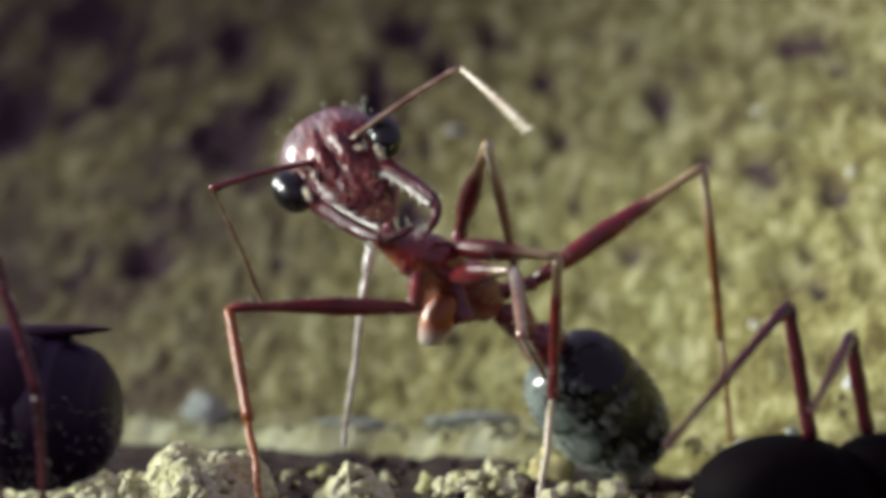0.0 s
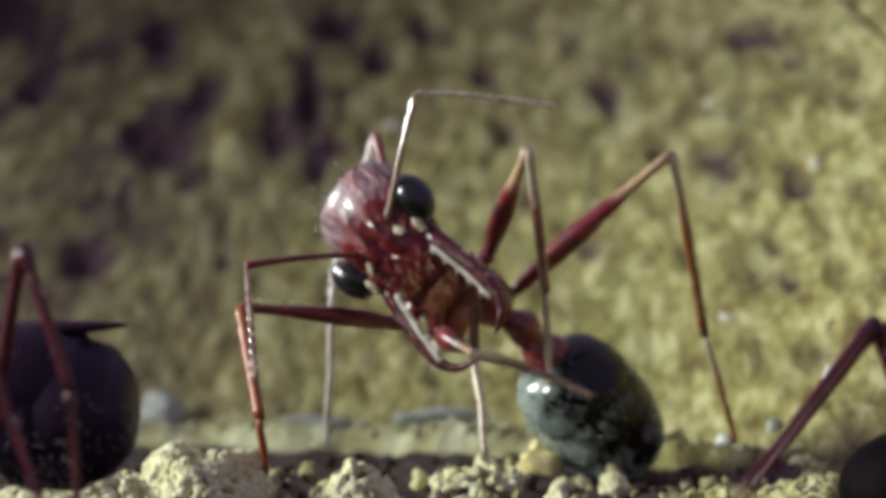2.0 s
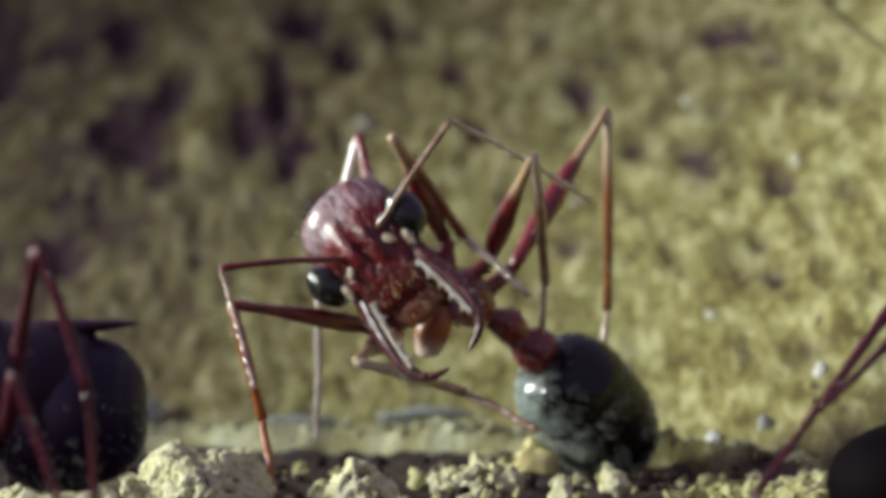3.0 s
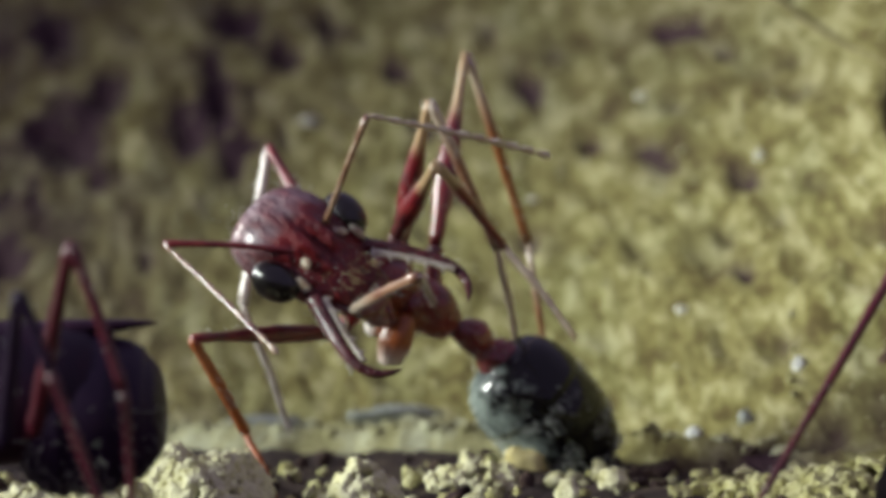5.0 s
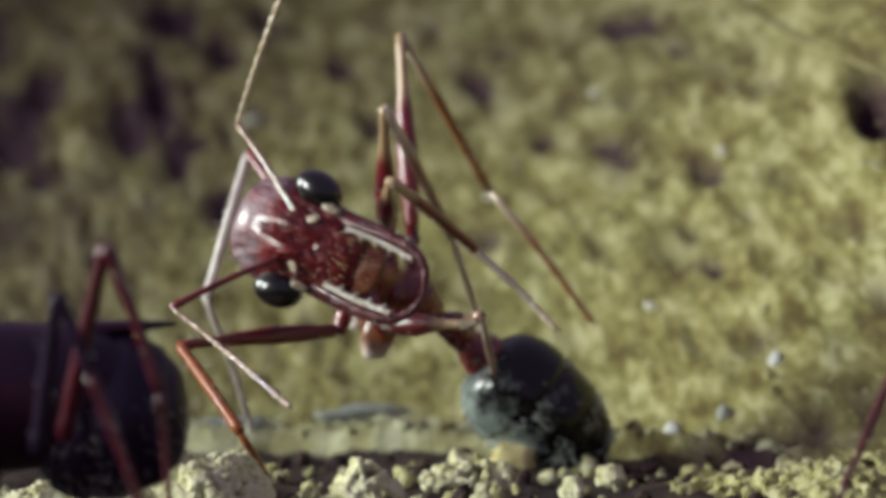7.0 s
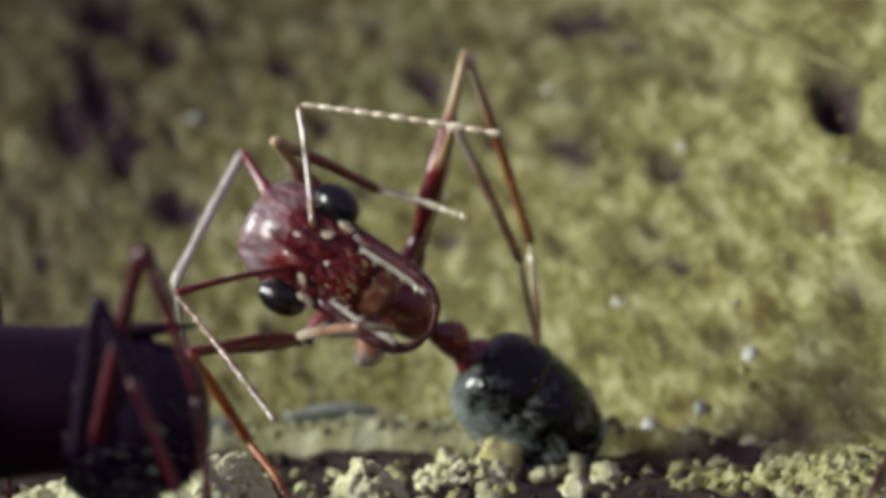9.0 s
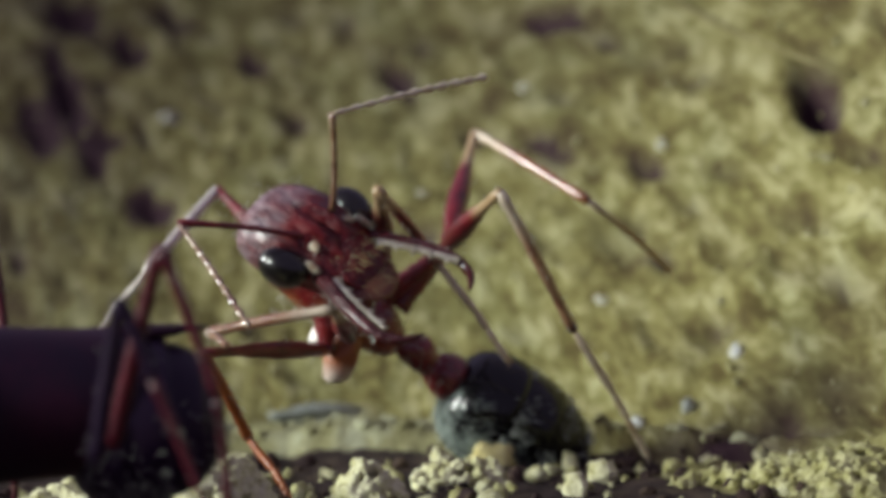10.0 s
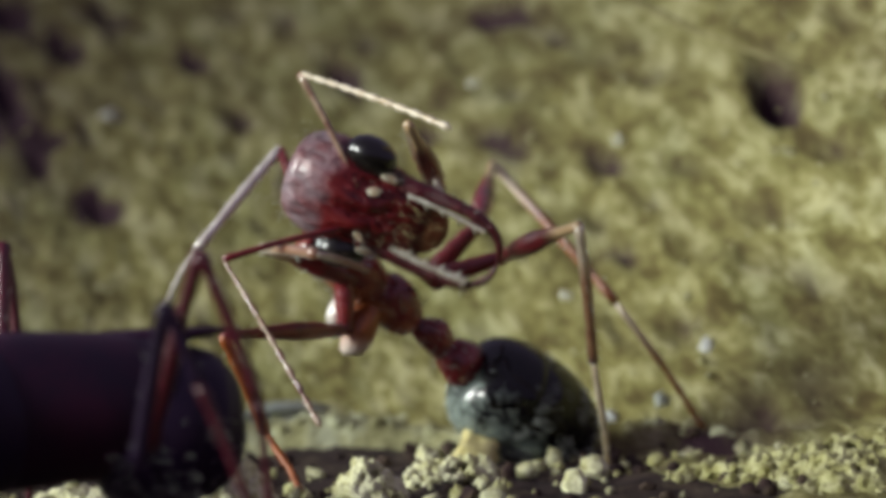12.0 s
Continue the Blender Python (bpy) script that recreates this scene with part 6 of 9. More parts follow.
    walk(LEGS[1][0], [
        (0, pose(-0.00358, 0.00088, 0.00695, 43.8, -0.5, 0.7)),
        (0.5, pose(-0.00301, 0.00102, 0.00690, 46.8, -4.2, 4.9)),
        (1, pose(-0.00295, 0.00124, 0.00668, 50.0, -7.4, 8.7)),
        (1.5, pose(-0.00288, 0.00145, 0.00663, 48.3, -6.3, 8.0)),
        (2, pose(-0.00296, 0.00177, 0.00659, 46.7, -4.7, 6.5)),
        (2.5, pose(-0.00321, 0.00204, 0.00639, 48.1, -3.7, 5.3)),
        (3, pose(-0.00329, 0.00228, 0.00619, 52.9, -4.4, 5.9)),
        (3.2, pose(-0.00325, 0.00237, 0.00618, 53.0, -5.4, 6.8)),
        (4.8, pose(-0.00458, 0.00330, 0.00613, 48.1, -13.0, 14.5)),
        (5, pose(-0.00453, 0.00340, 0.00613, 48.0, -12.3, 14.9)),
        (5.5, pose(-0.00441, 0.00361, 0.00628, 45.2, -13.1, 16.4)),
        (6, pose(-0.00463, 0.00376, 0.00644, 43.0, -8.4, 11.6)),
        (6.5, pose(-0.00467, 0.00392, 0.00644, 40.4, -9.5, 12.8)),
        (7, pose(-0.00455, 0.00402, 0.00643, 39.1, -10.5, 14.1)),
        (7.2, pose(-0.00450, 0.00406, 0.00643, 40.5, -10.4, 14.0)),
        (8, pose(-0.00438, 0.00423, 0.00625, 42.6, -9.9, 13.5)),
        (8.8, pose(-0.00426, 0.00439, 0.00607, 44.6, -9.5, 12.9)),
        (9, pose(-0.00421, 0.00442, 0.00607, 44.6, -9.3, 12.7)),
        (9.5, pose(-0.00474, 0.00459, 0.00609, 30.0, -11.5, 15.2)),
        (10, pose(-0.00464, 0.00455, 0.00591, 29.6, -9.0, 11.5)),
        (10.5, pose(-0.00371, 0.00433, 0.00570, 38.8, -9.9, 13.3)),
        (11, pose(-0.00342, 0.00427, 0.00585, 42.5, -6.0, 8.2)),
        (11.5, pose(-0.00331, 0.00420, 0.00601, 39.9, -6.9, 9.2)),
        (12, pose(-0.00316, 0.00422, 0.00616, 42.1, -0.0, 0.7)),
    ])
    walk(LEGS[1][1], [
        (0, pose(-0.00365, 0.00420, 0.01014, -57.4, -4.6, 173.9)),
        (0.5, pose(-0.00353, 0.00413, 0.01024, -66.4, -8.7, 170.2)),
        (1, pose(-0.00385, 0.00409, 0.01017, -65.6, -8.1, 170.1)),
        (1.5, pose(-0.00367, 0.00443, 0.01004, -69.2, -10.6, 167.9)),
        (2, pose(-0.00359, 0.00487, 0.00993, -67.2, -11.8, 166.4)),
        (2.5, pose(-0.00372, 0.00508, 0.00980, -84.8, -14.9, 163.3)),
        (3, pose(-0.00386, 0.00501, 0.00985, -85.1, -13.9, 162.7)),
        (3.2, pose(-0.00392, 0.00507, 0.00984, -84.6, -14.7, 161.8)),
        (4.8, pose(-0.00610, 0.00609, 0.00947, -76.4, -5.6, 165.4)),
        (5, pose(-0.00603, 0.00619, 0.00946, -77.8, -8.2, 166.0)),
        (5.5, pose(-0.00604, 0.00651, 0.00946, -65.0, -9.0, 166.3)),
        (6, pose(-0.00575, 0.00696, 0.00955, -71.7, -15.3, 161.9)),
        (6.5, pose(-0.00593, 0.00723, 0.00938, -64.3, -12.7, 162.7)),
        (7, pose(-0.00593, 0.00735, 0.00928, -66.9, -13.2, 162.3)),
        (7.2, pose(-0.00587, 0.00732, 0.00937, -70.5, -14.5, 161.1)),
        (8, pose(-0.00569, 0.00740, 0.00931, -63.7, -17.9, 158.4)),
        (8.8, pose(-0.00551, 0.00746, 0.00926, -56.4, -20.6, 154.9)),
        (9, pose(-0.00544, 0.00750, 0.00926, -56.1, -20.2, 153.9)),
        (9.5, pose(-0.00623, 0.00831, 0.00834, -33.6, -20.4, 152.7)),
        (10, pose(-0.00578, 0.00840, 0.00815, -31.0, -20.6, 151.5)),
        (10.5, pose(-0.00502, 0.00770, 0.00854, -27.5, -21.0, 150.1)),
        (11, pose(-0.00423, 0.00758, 0.00894, -33.7, -21.6, 148.6)),
        (11.5, pose(-0.00422, 0.00763, 0.00894, -33.4, -20.7, 149.9)),
        (12, pose(-0.00321, 0.00763, 0.00924, -39.6, -24.0, 144.1)),
    ])
    walk(LEGS[1][2], [
        (0, pose(-0.00428, 0.00155, 0.00594, -94.0, -9.6, 167.0)),
        (0.5, pose(-0.00455, 0.00228, 0.00571, -102.3, -8.0, 167.6)),
        (1, pose(-0.00484, 0.00217, 0.00567, -106.5, -7.5, 168.2)),
        (1.5, pose(-0.00489, 0.00288, 0.00545, -110.4, -7.6, 168.7)),
        (2, pose(-0.00496, 0.00322, 0.00541, -110.5, -7.2, 169.0)),
        (2.5, pose(-0.00507, 0.00501, 0.00499, -118.7, -6.6, 169.5)),
        (3, pose(-0.00513, 0.00496, 0.00501, -116.6, -5.7, 170.0)),
        (3.2, pose(-0.00527, 0.00502, 0.00502, -116.5, -3.8, 170.9)),
        (4.8, pose(-0.00686, 0.00507, 0.00463, -126.0, 15.7, 173.5)),
        (5, pose(-0.00696, 0.00533, 0.00463, -121.7, 23.6, -177.6)),
        (5.5, pose(-0.00723, 0.00463, 0.00498, -116.4, 26.8, -167.6)),
        (6, pose(-0.00744, 0.00586, 0.00497, -108.3, 31.5, -158.8)),
        (6.5, pose(-0.00751, 0.00545, 0.00498, -103.9, 34.0, -150.2)),
        (7, pose(-0.00753, 0.00580, 0.00481, -101.4, 37.5, -141.8)),
        (7.2, pose(-0.00753, 0.00612, 0.00480, -97.6, 38.1, -134.3)),
        (8, pose(-0.00779, 0.00584, 0.00505, -97.3, 49.2, -120.7)),
        (8.8, pose(-0.00801, 0.00558, 0.00536, -79.6, 60.7, -91.4)),
        (9, pose(-0.00796, 0.00563, 0.00536, -58.9, 55.7, -67.4)),
        (9.5, pose(-0.00899, 0.00505, 0.00575, -25.8, 52.0, -19.6)),
        (10, pose(-0.00862, 0.00506, 0.00575, -24.4, 37.6, -7.7)),
        (10.5, pose(-0.00794, 0.00427, 0.00639, -23.9, 25.9, -2.1)),
        (11, pose(-0.00727, 0.00456, 0.00636, -19.6, 16.9, -1.6)),
        (11.5, pose(-0.00716, 0.00451, 0.00636, -19.3, 11.3, -2.3)),
        (12, pose(-0.00652, 0.00527, 0.00633, -17.4, 7.9, -2.9)),
    ])
    walk(COXAE[2], [
        (0, pose(-0.00146, 0.00131, 0.00722, -88.1, -9.9, 166.6)),
        (0.5, pose(-0.00094, 0.00147, 0.00665, -82.5, -23.9, 160.3)),
        (1, pose(-0.00097, 0.00169, 0.00677, -85.6, -15.3, 160.7)),
        (1.5, pose(-0.00025, 0.00186, 0.00592, -59.7, -47.6, 138.2)),
        (2, pose(-0.00027, 0.00211, 0.00631, -70.2, -32.8, 142.0)),
        (2.5, pose(-0.00050, 0.00234, 0.00566, -50.5, -43.4, 125.1)),
        (3, pose(-0.00015, 0.00250, 0.00587, -46.5, -41.1, 118.9)),
        (3.2, pose(-0.00036, 0.00259, 0.00551, -34.3, -42.2, 108.7)),
        (4.8, pose(-0.00201, 0.00344, 0.00635, -88.3, -5.9, 156.3)),
        (5, pose(-0.00231, 0.00355, 0.00652, -90.7, 4.3, 164.9)),
        (5.5, pose(-0.00200, 0.00367, 0.00701, -90.4, -1.1, 168.9)),
        (6, pose(-0.00135, 0.00370, 0.00629, -85.0, -28.2, 160.3)),
        (6.5, pose(-0.00210, 0.00394, 0.00664, -90.1, -1.8, 166.8)),
        (7, pose(-0.00215, 0.00405, 0.00630, -89.9, -1.7, 169.9)),
        (7.2, pose(-0.00210, 0.00408, 0.00629, -90.0, -2.8, 171.7)),
        (8.8, pose(-0.00116, 0.00413, 0.00657, -89.9, -19.2, 166.5)),
        (9, pose(-0.00077, 0.00405, 0.00654, -86.6, -27.2, 158.9)),
        (9.5, pose(-0.00015, 0.00391, 0.00615, -73.1, -44.0, 141.9)),
        (10, pose(0.00012, 0.00377, 0.00595, -58.0, -47.5, 124.4)),
        (10.5, pose(0.00086, 0.00348, 0.00537, -32.6, -51.0, 99.8)),
        (11, pose(0.00066, 0.00353, 0.00553, -30.1, -45.8, 95.5)),
        (11.5, pose(0.00059, 0.00349, 0.00535, -34.0, -41.6, 96.5)),
        (12, pose(0.00230, 0.00278, 0.00565, -20.1, -42.5, 83.9)),
    ])
    walk(LEGS[2][0], [
        (0, pose(-0.00147, 0.00131, 0.00713, 30.8, 12.5, -162.9)),
        (0.5, pose(-0.00098, 0.00147, 0.00656, 23.5, 10.9, -149.4)),
        (0.6, pose(-0.00099, 0.00151, 0.00657, 35.9, 13.7, -134.1)),
        (0.7, pose(-0.00099, 0.00156, 0.00660, 51.2, 12.4, -107.4)),
        (0.8, pose(-0.00099, 0.00161, 0.00663, 58.3, 4.8, -75.9)),
        (0.9, pose(-0.00099, 0.00166, 0.00665, 53.2, -2.4, -48.9)),
        (1, pose(-0.00100, 0.00169, 0.00667, 44.7, -3.5, -30.8)),
        (1.5, pose(-0.00033, 0.00186, 0.00586, 59.7, 8.8, -32.4)),
        (1.625, pose(-0.00033, 0.00192, 0.00593, 72.6, 16.1, -32.7)),
        (1.75, pose(-0.00033, 0.00199, 0.00605, 90.1, 25.5, -36.9)),
        (1.875, pose(-0.00033, 0.00207, 0.00616, 104.0, 38.1, -44.7)),
        (2, pose(-0.00033, 0.00212, 0.00623, 105.0, 51.1, -58.4)),
        (2.125, pose(-0.00038, 0.00216, 0.00611, 89.3, 39.4, -66.6)),
        (2.25, pose(-0.00045, 0.00223, 0.00592, 78.6, 22.1, -59.1)),
        (2.375, pose(-0.00053, 0.00230, 0.00573, 65.8, 9.5, -45.1)),
        (2.5, pose(-0.00058, 0.00235, 0.00560, 54.5, 5.8, -33.1)),
        (2.625, pose(-0.00051, 0.00238, 0.00565, 67.5, 14.2, -33.4)),
        (2.75, pose(-0.00041, 0.00243, 0.00571, 85.3, 24.2, -37.6)),
        (2.875, pose(-0.00030, 0.00247, 0.00577, 99.8, 36.6, -45.3)),
        (3, pose(-0.00023, 0.00251, 0.00582, 102.4, 48.8, -57.8)),
        (3.2, pose(-0.00045, 0.00260, 0.00547, 76.9, 57.1, -79.6)),
        (4, pose(-0.00123, 0.00302, 0.00586, 76.6, 47.0, -86.4)),
        (4.8, pose(-0.00202, 0.00344, 0.00625, 83.0, 38.4, -85.2)),
        (5, pose(-0.00230, 0.00355, 0.00642, 87.7, 33.8, -82.3)),
        (5.25, pose(-0.00215, 0.00361, 0.00666, 99.5, 32.1, -78.9)),
        (5.5, pose(-0.00200, 0.00368, 0.00691, 111.7, 28.7, -74.1)),
        (5.75, pose(-0.00170, 0.00369, 0.00655, 102.9, 37.4, -71.5)),
        (6, pose(-0.00140, 0.00371, 0.00620, 87.6, 46.4, -78.4)),
        (6.25, pose(-0.00175, 0.00382, 0.00637, 93.1, 41.1, -82.0)),
        (6.5, pose(-0.00210, 0.00394, 0.00654, 101.3, 35.8, -81.7)),
        (6.75, pose(-0.00213, 0.00400, 0.00637, 102.0, 33.5, -79.9)),
        (7, pose(-0.00216, 0.00405, 0.00620, 103.3, 30.9, -76.4)),
        (7.2, pose(-0.00211, 0.00408, 0.00619, 103.8, 20.5, -68.7)),
        (8, pose(-0.00165, 0.00411, 0.00633, 110.5, 32.0, -63.9)),
        (8.8, pose(-0.00120, 0.00414, 0.00647, 111.8, 46.6, -67.8)),
        (9, pose(-0.00082, 0.00407, 0.00645, 94.3, 49.2, -79.8)),
        (9.25, pose(-0.00052, 0.00400, 0.00627, 66.7, 57.4, -104.9)),
        (9.5, pose(-0.00022, 0.00393, 0.00608, 32.3, 54.0, -134.5)),
        (10, pose(0.00004, 0.00379, 0.00589, 29.5, 44.2, -151.8)),
        (10.25, pose(0.00040, 0.00365, 0.00561, 21.0, 34.9, -160.1)),
        (10.5, pose(0.00077, 0.00351, 0.00533, 15.2, 27.2, -164.6)),
        (10.75, pose(0.00067, 0.00353, 0.00542, 21.8, 21.8, -158.1)),
        (11, pose(0.00057, 0.00355, 0.00550, 28.5, 19.4, -150.9)),
        (11.5, pose(0.00050, 0.00352, 0.00531, 19.3, 19.8, -153.9)),
        (12, pose(0.00221, 0.00281, 0.00563, 10.5, 18.3, -169.9)),
    ])
    walk(LEGS[2][1], [
        (0, pose(-0.00075, -0.00287, 0.00958, -50.1, 26.7, -42.0)),
        (0.5, pose(0.00099, -0.00258, 0.00847, -36.5, 29.1, -34.0)),
        (0.6, pose(0.00139, -0.00174, 0.00936, -50.3, 22.9, -49.4)),
        (0.7, pose(0.00170, -0.00014, 0.01033, -65.1, 12.6, -77.3)),
        (0.8, pose(0.00159, 0.00190, 0.01078, -65.5, -1.7, -109.4)),
        (0.9, pose(0.00111, 0.00372, 0.01057, -51.6, -9.5, -137.0)),
        (1, pose(0.00061, 0.00479, 0.01011, -37.7, -8.1, -154.6)),
        (1.5, pose(0.00154, 0.00360, 0.01004, -60.8, -2.4, -161.3)),
        (1.625, pose(0.00155, 0.00245, 0.01043, -72.7, 3.5, -163.4)),
        (1.75, pose(0.00135, 0.00071, 0.01047, -90.2, 9.6, -163.1)),
        (1.875, pose(0.00092, -0.00084, 0.00990, -107.4, 16.2, -161.5)),
        (2, pose(0.00053, -0.00169, 0.00920, -118.2, 22.7, -159.0)),
        (2.125, pose(0.00092, -0.00067, 0.00989, -105.0, 18.4, -155.7)),
        (2.25, pose(0.00131, 0.00118, 0.01037, -87.7, 11.0, -156.9)),
        (2.375, pose(0.00141, 0.00320, 0.01014, -70.5, 5.3, -161.5)),
        (2.5, pose(0.00131, 0.00451, 0.00957, -58.3, 3.4, -166.1)),
        (2.625, pose(0.00145, 0.00334, 0.01003, -72.3, 7.3, -165.7)),
        (2.75, pose(0.00142, 0.00152, 0.01017, -92.4, 12.5, -163.7)),
        (2.875, pose(0.00113, -0.00016, 0.00965, -111.8, 19.7, -160.7)),
        (3, pose(0.00080, -0.00110, 0.00897, -123.5, 28.2, -156.7)),
        (3.2, pose(0.00137, -0.00114, 0.00806, -114.3, 29.6, -150.5)),
        (4, pose(0.00012, -0.00038, 0.00911, -93.8, 22.7, -146.9)),
        (4.8, pose(-0.00117, 0.00048, 0.01006, -75.7, 15.5, -149.6)),
        (5, pose(-0.00174, 0.00088, 0.01049, -87.2, 30.7, -141.1)),
        (5.25, pose(-0.00245, 0.00094, 0.01076, -83.6, 43.3, -129.2)),
        (5.5, pose(-0.00315, 0.00108, 0.01090, -67.7, 53.7, -106.5)),
        (5.75, pose(-0.00182, 0.00059, 0.01035, -68.4, 42.0, -106.8)),
        (6, pose(-0.00048, 0.00028, 0.00958, -72.9, 32.3, -113.2)),
        (6.25, pose(-0.00157, 0.00060, 0.01006, -71.8, 22.4, -123.2)),
        (6.5, pose(-0.00265, 0.00102, 0.01044, -68.2, 14.4, -134.8)),
        (6.75, pose(-0.00267, 0.00121, 0.01037, -76.5, 27.1, -130.9)),
        (7, pose(-0.00268, 0.00141, 0.01029, -80.2, 39.5, -121.2)),
        (7.2, pose(-0.00259, 0.00211, 0.01065, -79.3, 35.6, -120.0)),
        (8, pose(-0.00212, 0.00117, 0.01022, -78.1, 36.5, -117.5)),
        (8.8, pose(-0.00163, 0.00039, 0.00960, -76.7, 37.3, -114.7)),
        (9, pose(-0.00052, 0.00036, 0.00965, -74.9, 34.7, -115.0)),
        (9.25, pose(0.00039, -0.00017, 0.00869, -77.3, 36.5, -112.8)),
        (9.5, pose(0.00125, -0.00049, 0.00762, -78.9, 38.3, -109.7)),
        (10, pose(0.00057, -0.00076, 0.00762, -70.4, 30.0, -114.8)),
        (10.25, pose(0.00102, -0.00099, 0.00705, -69.6, 41.0, -104.8)),
        (10.5, pose(0.00146, -0.00120, 0.00648, -59.0, 49.4, -85.1)),
        (10.75, pose(0.00173, -0.00094, 0.00711, -61.7, 39.7, -89.7)),
        (11, pose(0.00198, -0.00059, 0.00770, -66.3, 32.0, -98.4)),
        (11.5, pose(0.00205, -0.00088, 0.00684, -75.8, 33.9, -99.6)),
        (12, pose(0.00277, -0.00198, 0.00648, -80.4, 35.4, -100.0)),
    ])
    walk(LEGS[2][2], [
        (0, pose(0.00012, 0.00066, 0.00615, -50.4, 28.9, -47.5)),
        (0.5, pose(0.00203, 0.00156, 0.00587, -58.4, 26.7, -53.4)),
        (0.6, pose(0.00284, 0.00147, 0.00582, -57.3, 26.8, -57.9)),
        (0.7, pose(0.00353, 0.00129, 0.00590, -55.0, 27.0, -63.7)),
        (0.8, pose(0.00350, 0.00109, 0.00623, -52.1, 27.7, -69.6)),
        (0.9, pose(0.00276, 0.00101, 0.00670, -49.3, 29.0, -74.9)),
        (1, pose(0.00192, 0.00104, 0.00708, -47.6, 30.7, -78.9)),
        (1.5, pose(0.00215, 0.00123, 0.00568, -54.5, 26.9, -92.1)),
        (1.625, pose(0.00226, 0.00110, 0.00566, -63.6, 28.4, -98.4)),
        (1.75, pose(0.00214, 0.00097, 0.00554, -75.7, 27.4, -105.8)),
        (1.875, pose(0.00171, 0.00100, 0.00532, -87.5, 24.3, -113.9)),
        (2, pose(0.00126, 0.00113, 0.00514, -95.9, 20.6, -122.1)),
        (2.125, pose(0.00177, 0.00114, 0.00531, -93.9, 20.0, -128.8)),
        (2.25, pose(0.00226, 0.00137, 0.00546, -89.4, 20.4, -134.0)),
        (2.375, pose(0.00236, 0.00175, 0.00545, -84.4, 21.6, -137.4)),
        (2.5, pose(0.00219, 0.00203, 0.00533, -80.9, 22.7, -139.4)),
        (2.625, pose(0.00242, 0.00201, 0.00531, -88.0, 22.5, -141.2)),
        (2.75, pose(0.00240, 0.00203, 0.00529, -98.1, 21.6, -142.9)),
        (2.875, pose(0.00199, 0.00211, 0.00528, -108.1, 20.0, -144.8)),
        (3, pose(0.00151, 0.00221, 0.00529, -115.2, 18.1, -146.9)),
        (3.2, pose(0.00231, 0.00176, 0.00410, -99.8, 7.0, -150.1)),
        (4, pose(0.00155, 0.00094, 0.00451, -109.7, 20.8, -151.9)),
        (4.8, pose(0.00057, 0.00007, 0.00539, -115.3, 38.5, -147.2)),
        (5, pose(0.00040, 0.00229, 0.00620, -103.3, 36.2, -138.2)),
        (5.25, pose(0.00013, 0.00323, 0.00714, -83.8, 35.4, -132.9)),
        (5.5, pose(-0.00027, 0.00411, 0.00816, -66.2, 32.9, -130.8)),
        (5.75, pose(0.00084, 0.00304, 0.00689, -79.9, 35.3, -126.1)),
        (6, pose(0.00187, 0.00205, 0.00554, -92.1, 39.4, -119.8)),
        (6.25, pose(0.00074, 0.00126, 0.00567, -76.2, 35.7, -117.9)),
        (6.5, pose(-0.00053, 0.00053, 0.00594, -62.6, 32.2, -119.6)),
        (6.75, pose(-0.00033, 0.00213, 0.00604, -73.4, 33.0, -119.3)),
        (7, pose(-0.00033, 0.00365, 0.00648, -84.0, 33.8, -118.7)),
        (7.2, pose(-0.00036, 0.00412, 0.00665, -82.0, 29.4, -121.6)),
        (8, pose(0.00013, 0.00328, 0.00629, -80.3, 27.2, -125.0)),
        (8.8, pose(0.00065, 0.00259, 0.00573, -78.5, 25.4, -128.7)),
        (9, pose(0.00182, 0.00230, 0.00568, -91.4, 31.1, -127.2)),
        (9.25, pose(0.00253, 0.00208, 0.00477, -89.3, 24.0, -130.8)),
        (9.5, pose(0.00318, 0.00205, 0.00377, -87.1, 17.4, -136.9)),
        (10, pose(0.00308, 0.00067, 0.00354, -74.0, 34.6, -131.9)),
        (10.25, pose(0.00349, 0.00153, 0.00351, -70.0, 22.7, -138.2)),
        (10.5, pose(0.00375, 0.00226, 0.00369, -65.0, 12.7, -147.6)),
        (10.75, pose(0.00408, 0.00189, 0.00372, -74.6, 24.4, -141.9)),
        (11, pose(0.00432, 0.00152, 0.00382, -80.2, 36.4, -131.9)),
        (11.5, pose(0.00371, 0.00159, 0.00281, -83.8, 24.7, -136.0)),
        (12, pose(0.00409, 0.00069, 0.00246, -94.3, 30.5, -133.9)),
    ])
